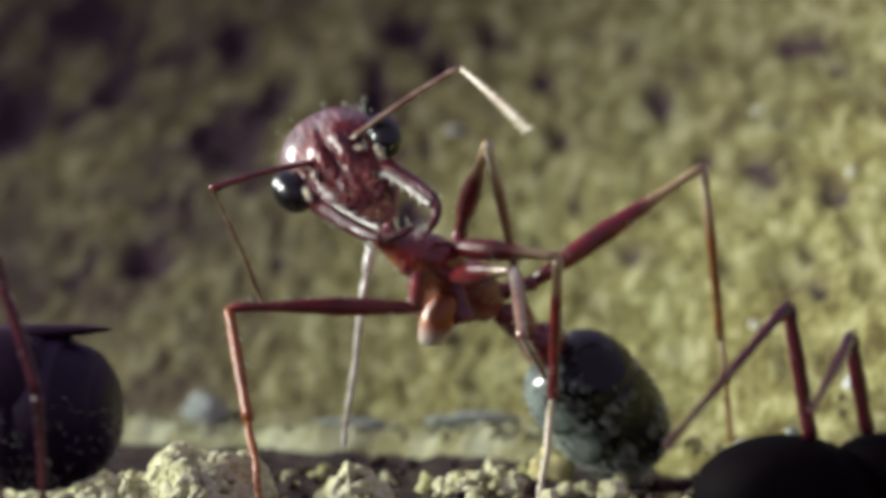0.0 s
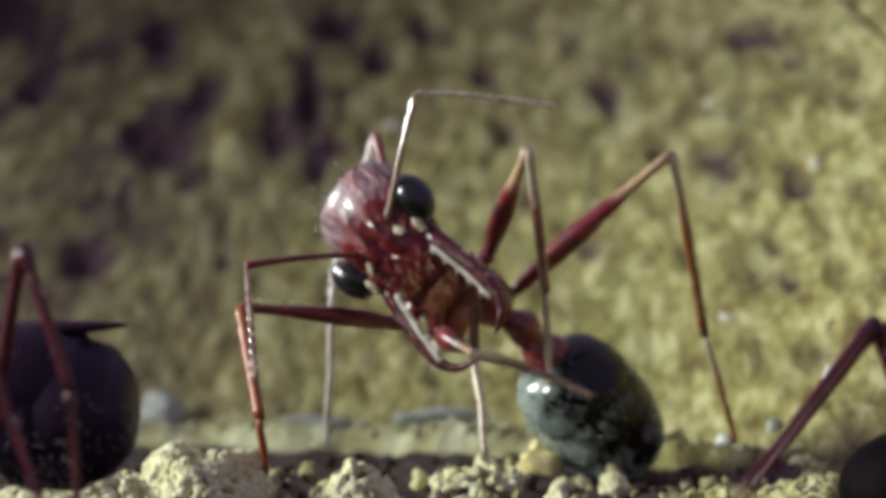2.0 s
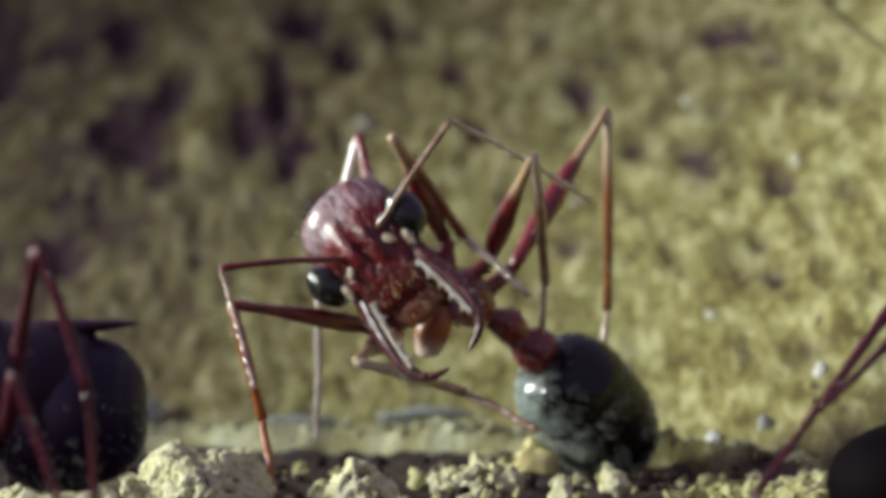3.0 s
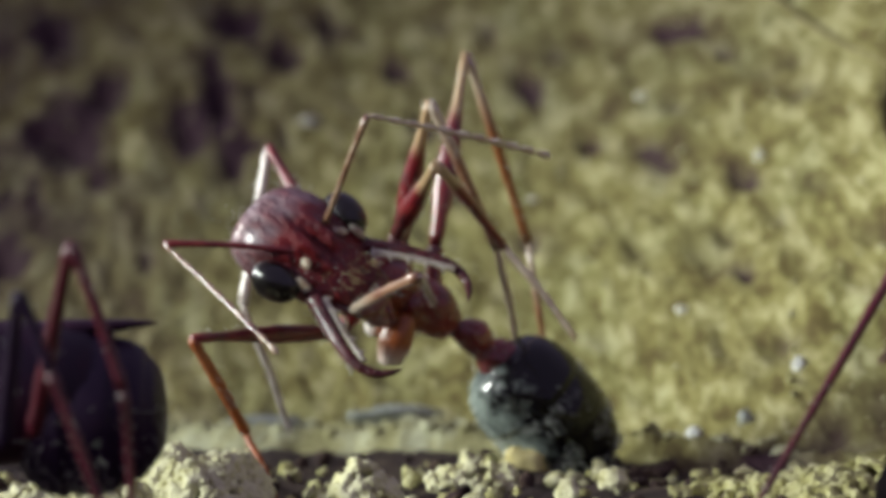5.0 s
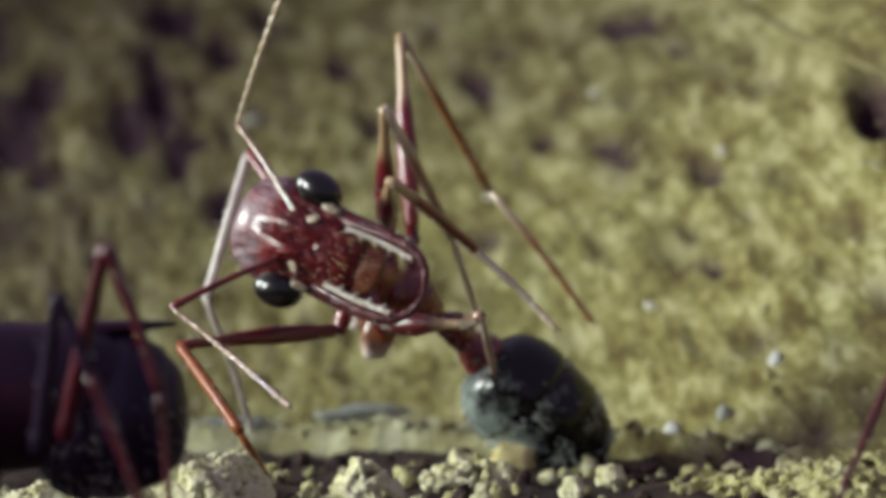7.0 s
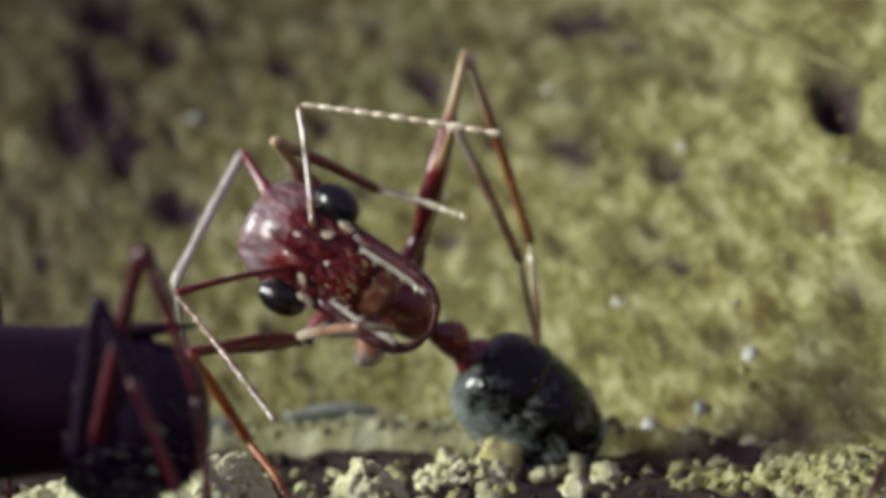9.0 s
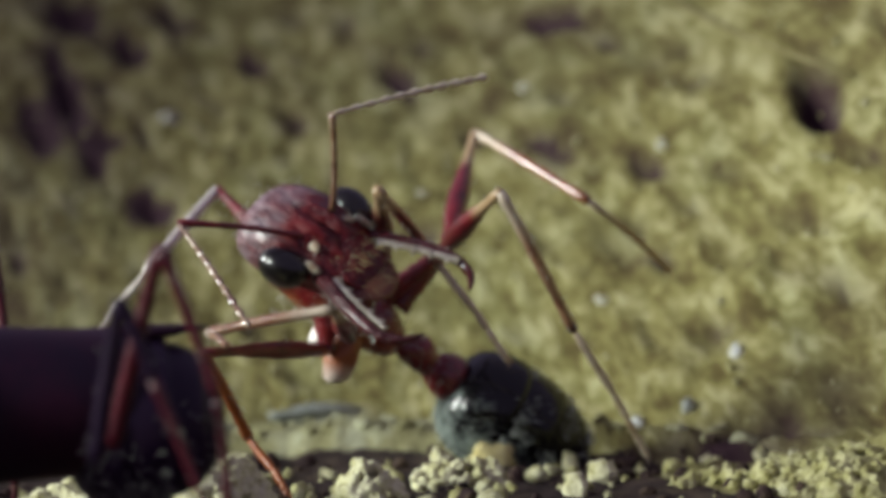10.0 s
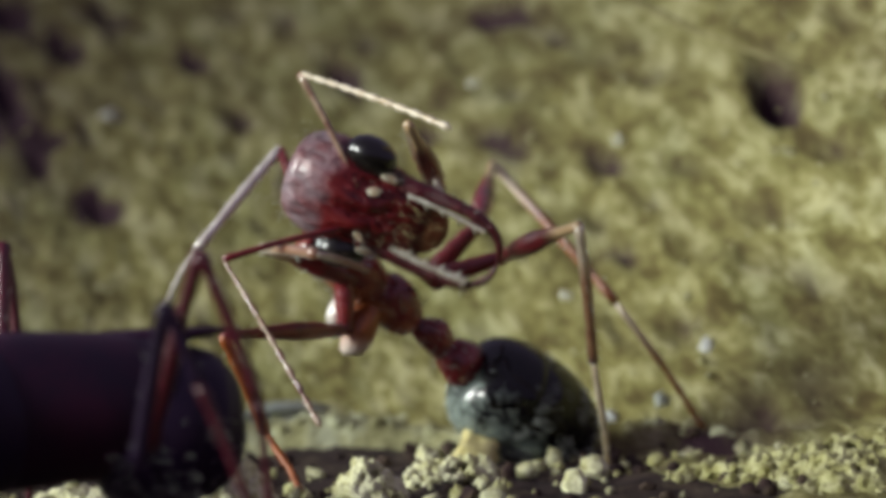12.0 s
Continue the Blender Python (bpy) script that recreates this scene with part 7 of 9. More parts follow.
    walk(COXAE[3], [
        (0, pose(0.00083, 0.00164, 0.00562, -20.7, -36.4, 100.8)),
        (0.5, pose(0.00098, 0.00182, 0.00601, -38.3, -33.7, 110.9)),
        (1, pose(0.00096, 0.00204, 0.00613, -48.5, -31.4, 117.0)),
        (1.5, pose(0.00055, 0.00228, 0.00521, -28.4, -38.8, 104.8)),
        (2, pose(0.00047, 0.00251, 0.00508, -28.3, -37.9, 103.7)),
        (2.5, pose(0.00039, 0.00271, 0.00503, -28.2, -37.4, 102.8)),
        (3, pose(0.00065, 0.00286, 0.00570, -46.1, -33.2, 113.4)),
        (3.2, pose(0.00027, 0.00297, 0.00534, -43.3, -34.6, 112.0)),
        (4.8, pose(-0.00120, 0.00371, 0.00617, -87.0, -6.6, 148.6)),
        (5, pose(-0.00124, 0.00378, 0.00633, -88.7, -4.3, 155.8)),
        (5.5, pose(-0.00146, 0.00394, 0.00700, -90.9, 3.3, 164.1)),
        (6, pose(-0.00063, 0.00393, 0.00645, -86.7, -20.5, 160.6)),
        (6.5, pose(-0.00138, 0.00417, 0.00663, -90.2, -0.4, 166.8)),
        (7, pose(-0.00142, 0.00428, 0.00662, -90.2, -0.5, 170.4)),
        (7.2, pose(-0.00136, 0.00430, 0.00661, -90.2, -1.4, 172.6)),
        (8.8, pose(-0.00094, 0.00444, 0.00656, -90.5, -4.4, 173.0)),
        (9, pose(-0.00073, 0.00442, 0.00604, -90.4, -10.3, 171.1)),
        (9.5, pose(0.00060, 0.00405, 0.00664, -86.2, -35.4, 158.0)),
        (10, pose(0.00038, 0.00411, 0.00612, -76.9, -40.2, 144.8)),
        (10.5, pose(0.00173, 0.00361, 0.00655, -65.5, -44.8, 129.7)),
        (11, pose(0.00107, 0.00383, 0.00465, -25.1, -54.8, 93.7)),
        (11.5, pose(0.00127, 0.00371, 0.00481, -34.7, -46.1, 98.6)),
        (12, pose(0.00175, 0.00345, 0.00666, -57.5, -35.9, 113.2)),
    ])
    walk(LEGS[3][0], [
        (0, pose(0.00074, 0.00164, 0.00560, 40.1, 31.3, -54.1)),
        (0.5, pose(0.00089, 0.00183, 0.00596, 38.7, 27.3, -47.4)),
        (1, pose(0.00089, 0.00205, 0.00607, 38.0, 26.0, -44.1)),
        (1.5, pose(0.00046, 0.00229, 0.00517, 50.7, 30.9, -51.9)),
        (2, pose(0.00038, 0.00252, 0.00504, 54.2, 36.4, -61.1)),
        (2.5, pose(0.00030, 0.00271, 0.00500, 56.2, 29.0, -53.4)),
        (2.75, pose(0.00044, 0.00279, 0.00532, 55.7, 22.0, -44.2)),
        (3, pose(0.00057, 0.00287, 0.00564, 53.7, 16.0, -34.8)),
        (3.2, pose(0.00019, 0.00298, 0.00529, 47.8, 21.4, -36.9)),
        (4, pose(-0.00051, 0.00335, 0.00568, 60.4, 17.2, -30.3)),
        (4.8, pose(-0.00121, 0.00371, 0.00607, 72.0, 11.6, -23.7)),
        (5, pose(-0.00125, 0.00378, 0.00623, 70.9, 6.7, -18.3)),
        (5.167, pose(-0.00131, 0.00383, 0.00643, 70.3, 4.5, -14.2)),
        (5.333, pose(-0.00139, 0.00389, 0.00670, 68.9, 1.1, -9.5)),
        (5.5, pose(-0.00145, 0.00394, 0.00690, 67.5, -1.0, -5.7)),
        (5.75, pose(-0.00106, 0.00394, 0.00663, 60.7, 9.9, -11.2)),
        (6, pose(-0.00067, 0.00394, 0.00635, 51.9, 18.9, -19.7)),
        (6.25, pose(-0.00102, 0.00406, 0.00644, 61.5, 8.7, -11.8)),
        (6.5, pose(-0.00138, 0.00417, 0.00653, 69.2, -1.8, -3.5)),
        (6.75, pose(-0.00140, 0.00423, 0.00652, 72.8, -0.7, -2.4)),
        (7, pose(-0.00142, 0.00428, 0.00652, 76.5, 0.1, -1.9)),
        (7.2, pose(-0.00137, 0.00430, 0.00651, 78.3, -4.7, 1.3)),
        (8.8, pose(-0.00095, 0.00444, 0.00647, 73.8, 2.8, -1.3)),
        (8.9, pose(-0.00085, 0.00444, 0.00620, 79.4, 8.9, -5.7)),
        (9, pose(-0.00075, 0.00443, 0.00594, 83.8, 15.6, -11.2)),
        (9.167, pose(-0.00036, 0.00432, 0.00613, 70.4, 19.0, -15.9)),
        (9.333, pose(0.00016, 0.00418, 0.00638, 51.7, 21.9, -21.2)),
        (9.5, pose(0.00054, 0.00407, 0.00656, 37.7, 22.4, -25.3)),
        (9.667, pose(0.00048, 0.00409, 0.00641, 37.1, 19.3, -23.5)),
        (9.833, pose(0.00039, 0.00411, 0.00620, 36.4, 15.9, -20.2)),
        (10, pose(0.00032, 0.00413, 0.00605, 35.9, 13.6, -17.8)),
        (10.25, pose(0.00099, 0.00388, 0.00627, 30.7, 15.0, -20.3)),
        (10.5, pose(0.00166, 0.00364, 0.00648, 25.4, 16.4, -22.8)),
        (11, pose(0.00098, 0.00386, 0.00462, 44.5, 16.2, -22.6)),
        (11.5, pose(0.00118, 0.00374, 0.00477, 37.8, 14.8, -21.0)),
        (12, pose(0.00168, 0.00347, 0.00659, 18.5, 14.5, -20.5)),
    ])
    walk(LEGS[3][1], [
        (0, pose(0.00596, 0.00277, 0.00912, -109.0, 27.1, -142.0)),
        (0.5, pose(0.00582, 0.00385, 0.00952, -103.7, 21.8, -142.0)),
        (1, pose(0.00564, 0.00447, 0.00961, -100.9, 19.3, -144.2)),
        (1.5, pose(0.00522, 0.00278, 0.00942, -101.0, 23.6, -144.9)),
        (2, pose(0.00514, 0.00163, 0.00922, -102.9, 26.6, -143.8)),
        (2.5, pose(0.00469, 0.00277, 0.00965, -95.2, 24.3, -143.1)),
        (2.75, pose(0.00438, 0.00399, 0.01021, -97.7, 15.6, -146.5)),
        (3, pose(0.00391, 0.00517, 0.01059, -99.5, 6.3, -152.5)),
        (3.2, pose(0.00416, 0.00537, 0.00970, -100.3, 1.5, -159.2)),
        (4, pose(0.00250, 0.00525, 0.01099, -100.6, 11.3, -162.0)),
        (4.8, pose(0.00071, 0.00503, 0.01203, -99.6, 22.0, -159.7)),
        (5, pose(0.00009, 0.00555, 0.01224, -94.0, 22.9, -156.2)),
        (5.167, pose(-0.00032, 0.00581, 0.01244, -87.5, 22.8, -153.5)),
        (5.333, pose(-0.00090, 0.00615, 0.01267, -79.3, 22.3, -151.8)),
        (5.5, pose(-0.00131, 0.00638, 0.01281, -73.4, 21.7, -150.9)),
        (5.75, pose(0.00049, 0.00683, 0.01212, -73.4, 13.0, -155.9)),
        (6, pose(0.00220, 0.00710, 0.01112, -72.3, 5.0, -162.7)),
        (6.25, pose(0.00044, 0.00687, 0.01200, -76.9, 13.6, -160.2)),
        (6.5, pose(-0.00143, 0.00646, 0.01251, -80.1, 22.0, -155.3)),
        (6.75, pose(-0.00139, 0.00612, 0.01264, -86.1, 31.3, -147.1)),
        (7, pose(-0.00135, 0.00577, 0.01274, -86.8, 42.1, -134.6)),
        (7.2, pose(-0.00191, 0.00559, 0.01276, -91.9, 43.8, -124.0)),
        (8.8, pose(-0.00061, 0.00622, 0.01260, -73.3, 37.3, -120.3)),
        (8.9, pose(0.00024, 0.00551, 0.01242, -77.8, 29.1, -124.9)),
        (9, pose(0.00107, 0.00477, 0.01207, -82.3, 21.0, -132.1)),
        (9.167, pose(0.00211, 0.00585, 0.01183, -72.4, 12.3, -141.2)),
        (9.333, pose(0.00334, 0.00720, 0.01104, -55.4, 4.1, -152.5)),
        (9.5, pose(0.00406, 0.00801, 0.01018, -41.6, 2.0, -161.5)),
        (9.667, pose(0.00368, 0.00826, 0.01005, -35.8, 4.7, -164.1)),
        (9.833, pose(0.00314, 0.00859, 0.00985, -27.8, 6.6, -165.3)),
        (10, pose(0.00274, 0.00880, 0.00969, -21.9, 7.9, -165.8)),
        (10.25, pose(0.00369, 0.00875, 0.00942, -38.1, 10.4, -162.7)),
        (10.5, pose(0.00462, 0.00867, 0.00912, -54.2, 13.2, -160.1)),
        (11, pose(0.00389, 0.00759, 0.00893, -51.3, 14.0, -159.8)),
        (11.5, pose(0.00393, 0.00810, 0.00856, -51.7, 16.6, -157.3)),
        (12, pose(0.00428, 0.00898, 0.00855, -47.6, 14.0, -159.8)),
    ])
    walk(LEGS[3][2], [
        (0, pose(0.00685, 0.00611, 0.00374, -43.9, 22.5, -33.5)),
        (0.5, pose(0.00670, 0.00647, 0.00374, -51.6, 19.8, -43.0)),
        (1, pose(0.00662, 0.00666, 0.00368, -59.2, 15.5, -60.8)),
        (1.5, pose(0.00657, 0.00523, 0.00367, -60.1, 20.2, -69.7)),
        (2, pose(0.00655, 0.00444, 0.00364, -59.6, 27.8, -71.2)),
        (2.5, pose(0.00645, 0.00481, 0.00384, -66.8, 22.1, -86.5)),
        (2.75, pose(0.00533, 0.00565, 0.00411, -85.6, 11.0, -108.4)),
        (3, pose(0.00403, 0.00642, 0.00432, -92.2, -7.9, -131.8)),
        (3.2, pose(0.00390, 0.00651, 0.00341, -105.2, 8.4, -142.1)),
        (4, pose(0.00331, 0.00675, 0.00482, -95.4, 2.6, -150.7)),
        (4.8, pose(0.00255, 0.00685, 0.00618, -84.5, 0.0, -158.8)),
        (5, pose(0.00218, 0.00696, 0.00635, -82.7, 5.3, -162.4)),
        (5.167, pose(0.00202, 0.00666, 0.00654, -94.1, 17.6, -159.2)),
        (5.333, pose(0.00177, 0.00622, 0.00685, -103.2, 38.4, -148.7)),
        (5.5, pose(0.00155, 0.00589, 0.00711, -93.4, 57.0, -127.1)),
        (5.75, pose(0.00249, 0.00572, 0.00615, -83.5, 34.9, -123.4)),
        (6, pose(0.00329, 0.00541, 0.00505, -80.3, 14.3, -134.4)),
        (6.25, pose(0.00231, 0.00601, 0.00594, -77.0, 19.7, -137.9)),
        (6.5, pose(0.00117, 0.00645, 0.00666, -73.0, 24.7, -137.9)),
        (6.75, pose(0.00163, 0.00756, 0.00718, -65.5, 24.2, -139.3)),
        (7, pose(0.00191, 0.00857, 0.00800, -58.0, 23.9, -140.6)),
        (7.2, pose(0.00040, 0.00938, 0.00814, -57.1, 25.2, -140.1)),
        (8.8, pose(0.00285, 0.00851, 0.00773, -55.3, 17.5, -148.1)),
        (8.9, pose(0.00309, 0.00723, 0.00695, -71.1, 10.2, -157.2)),
        (9, pose(0.00323, 0.00588, 0.00615, -84.4, 0.1, -166.3)),
        (9.167, pose(0.00433, 0.00516, 0.00586, -78.1, 9.4, -165.9)),
        (9.333, pose(0.00535, 0.00415, 0.00578, -67.7, 20.8, -159.7)),
        (9.5, pose(0.00572, 0.00352, 0.00594, -57.6, 27.0, -151.7)),
        (9.667, pose(0.00540, 0.00336, 0.00632, -60.2, 35.0, -137.7)),
        (9.833, pose(0.00491, 0.00320, 0.00689, -54.5, 46.5, -112.8)),
        (10, pose(0.00452, 0.00313, 0.00732, -38.9, 50.9, -85.3)),
        (10.25, pose(0.00587, 0.00416, 0.00554, -53.5, 35.0, -106.7)),
        (10.5, pose(0.00701, 0.00555, 0.00406, -61.1, 19.9, -126.5)),
        (11, pose(0.00640, 0.00426, 0.00408, -55.5, 13.1, -139.2)),
        (11.5, pose(0.00678, 0.00499, 0.00375, -63.6, 28.7, -128.4)),
        (12, pose(0.00684, 0.00533, 0.00396, -60.4, 19.3, -138.3)),
    ])
    walk(COXAE[4], [
        (0, pose(-0.00192, 0.00042, 0.00671, -85.6, 13.3, -161.7)),
        (0.5, pose(-0.00096, 0.00060, 0.00589, -89.5, -28.8, 178.4)),
        (1, pose(-0.00020, 0.00079, 0.00563, -65.6, -53.2, 147.9)),
        (1.5, pose(-0.00031, 0.00098, 0.00473, 50.0, -53.4, 41.9)),
        (2, pose(-0.00056, 0.00126, 0.00508, -17.1, -55.2, 100.0)),
        (2.26667, pose(-0.00112, 0.00141, 0.00561, -73.2, -27.3, 165.5)),
        (2.5, pose(-0.00169, 0.00156, 0.00613, -84.1, 20.3, -168.2)),
        (3, pose(-0.00148, 0.00174, 0.00660, -89.5, 2.6, -171.9)),
        (3.2, pose(-0.00145, 0.00183, 0.00609, -89.8, -0.2, -174.3)),
        (4.8, pose(-0.00282, 0.00262, 0.00670, -85.1, 16.8, -169.3)),
        (5, pose(-0.00260, 0.00267, 0.00669, -86.1, 12.0, -168.0)),
        (5.5, pose(-0.00180, 0.00274, 0.00666, -91.7, -6.2, -174.6)),
        (6, pose(-0.00342, 0.00308, 0.00649, -76.6, 31.8, -163.4)),
        (6.5, pose(-0.00243, 0.00307, 0.00664, -87.5, 7.5, -169.3)),
        (7, pose(-0.00248, 0.00317, 0.00697, -88.0, 6.6, -169.8)),
        (7.2, pose(-0.00174, 0.00308, 0.00695, -92.9, -10.5, -177.2)),
        (8.8, pose(-0.00255, 0.00350, 0.00711, -86.2, 12.7, -173.9)),
        (9, pose(-0.00335, 0.00369, 0.00696, -76.7, 26.8, -163.8)),
        (9.5, pose(-0.00293, 0.00362, 0.00787, -86.2, 10.1, -167.3)),
        (10, pose(-0.00177, 0.00340, 0.00606, -94.5, -22.2, 178.5)),
        (10.5, pose(-0.00032, 0.00288, 0.00782, -92.6, -27.7, 167.8)),
        (11, pose(-0.00023, 0.00289, 0.00645, -83.0, -40.6, 152.7)),
        (11.5, pose(-0.00024, 0.00285, 0.00593, -76.6, -38.7, 142.3)),
        (12, pose(0.00032, 0.00258, 0.00765, -78.9, -31.8, 140.0)),
    ])
    walk(LEGS[4][0], [
        (0, pose(-0.00190, 0.00042, 0.00662, -3.7, 28.4, -133.9)),
        (0.5, pose(-0.00101, 0.00060, 0.00580, 5.9, 26.5, -142.4)),
        (1, pose(-0.00029, 0.00079, 0.00558, 11.9, 26.7, -117.9)),
        (1.167, pose(-0.00032, 0.00085, 0.00534, 24.2, 29.0, -129.8)),
        (1.333, pose(-0.00036, 0.00093, 0.00502, 36.5, 29.5, -151.9)),
        (1.5, pose(-0.00039, 0.00099, 0.00478, 38.6, 27.1, -176.3)),
        (1.75, pose(-0.00052, 0.00113, 0.00492, 26.3, 18.3, 176.7)),
        (2, pose(-0.00065, 0.00127, 0.00507, 16.2, 10.6, 174.5)),
        (2.25, pose(-0.00115, 0.00141, 0.00555, 32.5, 5.3, 173.5)),
        (2.5, pose(-0.00165, 0.00156, 0.00604, 48.8, 1.7, 170.1)),
        (3, pose(-0.00148, 0.00174, 0.00650, 45.8, 4.2, 148.2)),
        (3.2, pose(-0.00145, 0.00183, 0.00599, 47.8, -6.1, 144.1)),
        (4.8, pose(-0.00279, 0.00261, 0.00660, 44.8, -19.0, 160.7)),
        (5, pose(-0.00258, 0.00267, 0.00659, 30.3, -20.5, 179.6)),
        (5.25, pose(-0.00219, 0.00270, 0.00657, 21.3, -13.3, -171.1)),
        (5.5, pose(-0.00181, 0.00274, 0.00656, 13.3, -5.9, -164.8)),
        (5.625, pose(-0.00212, 0.00281, 0.00653, 21.3, -0.8, -174.2)),
        (5.75, pose(-0.00258, 0.00291, 0.00648, 31.8, 0.7, 169.0)),
        (5.875, pose(-0.00305, 0.00301, 0.00644, 39.4, -0.5, 146.9)),
        (6, pose(-0.00336, 0.00308, 0.00641, 42.1, -4.6, 126.5)),
        (6.125, pose(-0.00317, 0.00308, 0.00644, 39.8, -17.1, 127.7)),
        (6.25, pose(-0.00289, 0.00307, 0.00648, 33.7, -25.6, 138.8)),
        (6.375, pose(-0.00261, 0.00307, 0.00652, 24.0, -27.5, 154.7)),
        (6.5, pose(-0.00242, 0.00307, 0.00655, 16.0, -23.7, 166.7)),
        (7, pose(-0.00246, 0.00317, 0.00687, 17.6, -18.7, 167.0)),
        (7.067, pose(-0.00226, 0.00314, 0.00686, 16.2, -15.2, 170.4)),
        (7.133, pose(-0.00197, 0.00311, 0.00685, 14.5, -12.0, 174.4)),
        (7.2, pose(-0.00176, 0.00308, 0.00685, 13.3, -8.9, 177.3)),
        (8, pose(-0.00215, 0.00329, 0.00693, 23.9, -8.4, 154.9)),
        (8.8, pose(-0.00253, 0.00349, 0.00701, 31.5, -10.0, 128.8)),
        (9, pose(-0.00331, 0.00368, 0.00687, 37.3, -17.8, 125.0)),
        (9.25, pose(-0.00311, 0.00365, 0.00732, 36.0, -25.4, 132.1)),
        (9.5, pose(-0.00292, 0.00361, 0.00777, 32.4, -28.7, 143.0)),
        (9.667, pose(-0.00259, 0.00355, 0.00724, 31.1, -27.2, 145.6)),
        (9.833, pose(-0.00213, 0.00347, 0.00650, 29.6, -25.8, 148.6)),
        (10, pose(-0.00180, 0.00341, 0.00596, 28.4, -24.3, 151.1)),
        (10.167, pose(-0.00138, 0.00325, 0.00649, 27.1, -22.3, 148.1)),
        (10.333, pose(-0.00079, 0.00304, 0.00721, 25.6, -21.6, 142.9)),
        (10.5, pose(-0.00037, 0.00289, 0.00773, 24.6, -22.3, 138.7)),
        (11, pose(-0.00030, 0.00291, 0.00638, 45.8, -24.0, 140.2)),
        (11.5, pose(-0.00030, 0.00287, 0.00586, 45.0, -24.8, 140.4)),
        (12, pose(0.00027, 0.00260, 0.00757, 30.4, -23.7, 135.4)),
    ])
    walk(LEGS[4][1], [
        (0, pose(0.00128, -0.00246, 0.00637, -110.6, -2.6, 176.5)),
        (0.5, pose(0.00144, -0.00291, 0.00620, -116.6, 6.6, 177.8)),
        (1, pose(0.00325, -0.00153, 0.00637, -113.9, 15.3, -178.2)),
        (1.167, pose(0.00215, -0.00231, 0.00688, -119.3, 19.2, -171.9)),
        (1.333, pose(0.00016, -0.00271, 0.00724, -126.5, 25.7, -165.7)),
        (1.5, pose(-0.00140, -0.00244, 0.00717, -129.4, 34.5, -158.1)),
        (1.75, pose(-0.00135, -0.00268, 0.00673, -123.8, 37.7, -147.3)),
        (2, pose(-0.00127, -0.00282, 0.00625, -118.9, 39.4, -137.5)),
        (2.25, pose(-0.00178, -0.00217, 0.00785, -110.9, 44.3, -128.1)),
        (2.5, pose(-0.00223, -0.00122, 0.00927, -100.4, 48.0, -116.2)),
        (3, pose(-0.00325, -0.00068, 0.00958, -70.1, 45.2, -106.6)),
        (3.2, pose(-0.00287, -0.00071, 0.00916, -48.4, 48.4, -92.0)),
        (4.8, pose(-0.00287, -0.00059, 0.00946, -45.6, 44.2, -88.0)),
        (5, pose(-0.00185, -0.00105, 0.00862, -48.0, 44.2, -76.8)),
        (5.25, pose(-0.00122, -0.00120, 0.00810, -45.2, 40.6, -75.8)),
        (5.5, pose(-0.00061, -0.00127, 0.00754, -43.7, 38.1, -76.7)),
        (5.625, pose(-0.00170, -0.00117, 0.00809, -42.3, 30.0, -92.7)),
        (5.75, pose(-0.00331, -0.00067, 0.00875, -34.8, 21.2, -114.7)),
        (5.875, pose(-0.00484, 0.00021, 0.00917, -22.3, 15.7, -134.9)),
        (6, pose(-0.00579, 0.00099, 0.00929, -12.1, 14.6, -148.0)),
        (6.125, pose(-0.00529, 0.00042, 0.00907, -23.0, 20.2, -138.4)),
        (6.25, pose(-0.00447, -0.00030, 0.00863, -37.9, 27.6, -124.4)),
        (6.375, pose(-0.00356, -0.00082, 0.00807, -49.7, 36.0, -108.8)),
        (6.5, pose(-0.00291, -0.00106, 0.00763, -53.8, 42.1, -94.7)),
        (7, pose(-0.00298, -0.00092, 0.00810, -39.8, 45.6, -78.8)),
        (7.067, pose(-0.00263, -0.00098, 0.00802, -41.0, 42.0, -76.6)),
        (7.133, pose(-0.00215, -0.00106, 0.00791, -44.5, 39.5, -75.9)),
        (7.2, pose(-0.00180, -0.00111, 0.00783, -47.2, 37.9, -75.5)),
        (8, pose(-0.00358, -0.00038, 0.00865, -34.6, 38.1, -72.3)),
        (8.8, pose(-0.00515, 0.00089, 0.00922, -22.3, 37.6, -69.5)),
        (9, pose(-0.00565, 0.00107, 0.00935, -23.9, 36.4, -70.4)),
        (9.25, pose(-0.00496, 0.00051, 0.00961, -38.6, 31.2, -90.7)),
        (9.5, pose(-0.00422, 0.00005, 0.00979, -49.5, 24.4, -110.5)),
        (9.667, pose(-0.00383, -0.00006, 0.00921, -52.0, 32.9, -104.8)),
        (9.833, pose(-0.00329, -0.00021, 0.00841, -50.4, 41.2, -90.5)),
        (10, pose(-0.00290, -0.00031, 0.00783, -43.9, 44.6, -74.9)),
        (10.167, pose(-0.00277, -0.00039, 0.00830, -32.7, 44.3, -58.7)),
        (10.333, pose(-0.00258, -0.00046, 0.00893, -17.4, 41.0, -38.5)),
        (10.5, pose(-0.00243, -0.00050, 0.00938, -7.0, 34.1, -25.7)),
        (11, pose(-0.00125, -0.00019, 0.00919, -14.1, 27.7, -21.4)),
        (11.5, pose(-0.00126, -0.00029, 0.00862, -15.6, 23.5, -26.1)),
        (12, pose(-0.00171, -0.00065, 0.00956, -12.2, 21.6, -26.1)),
    ])
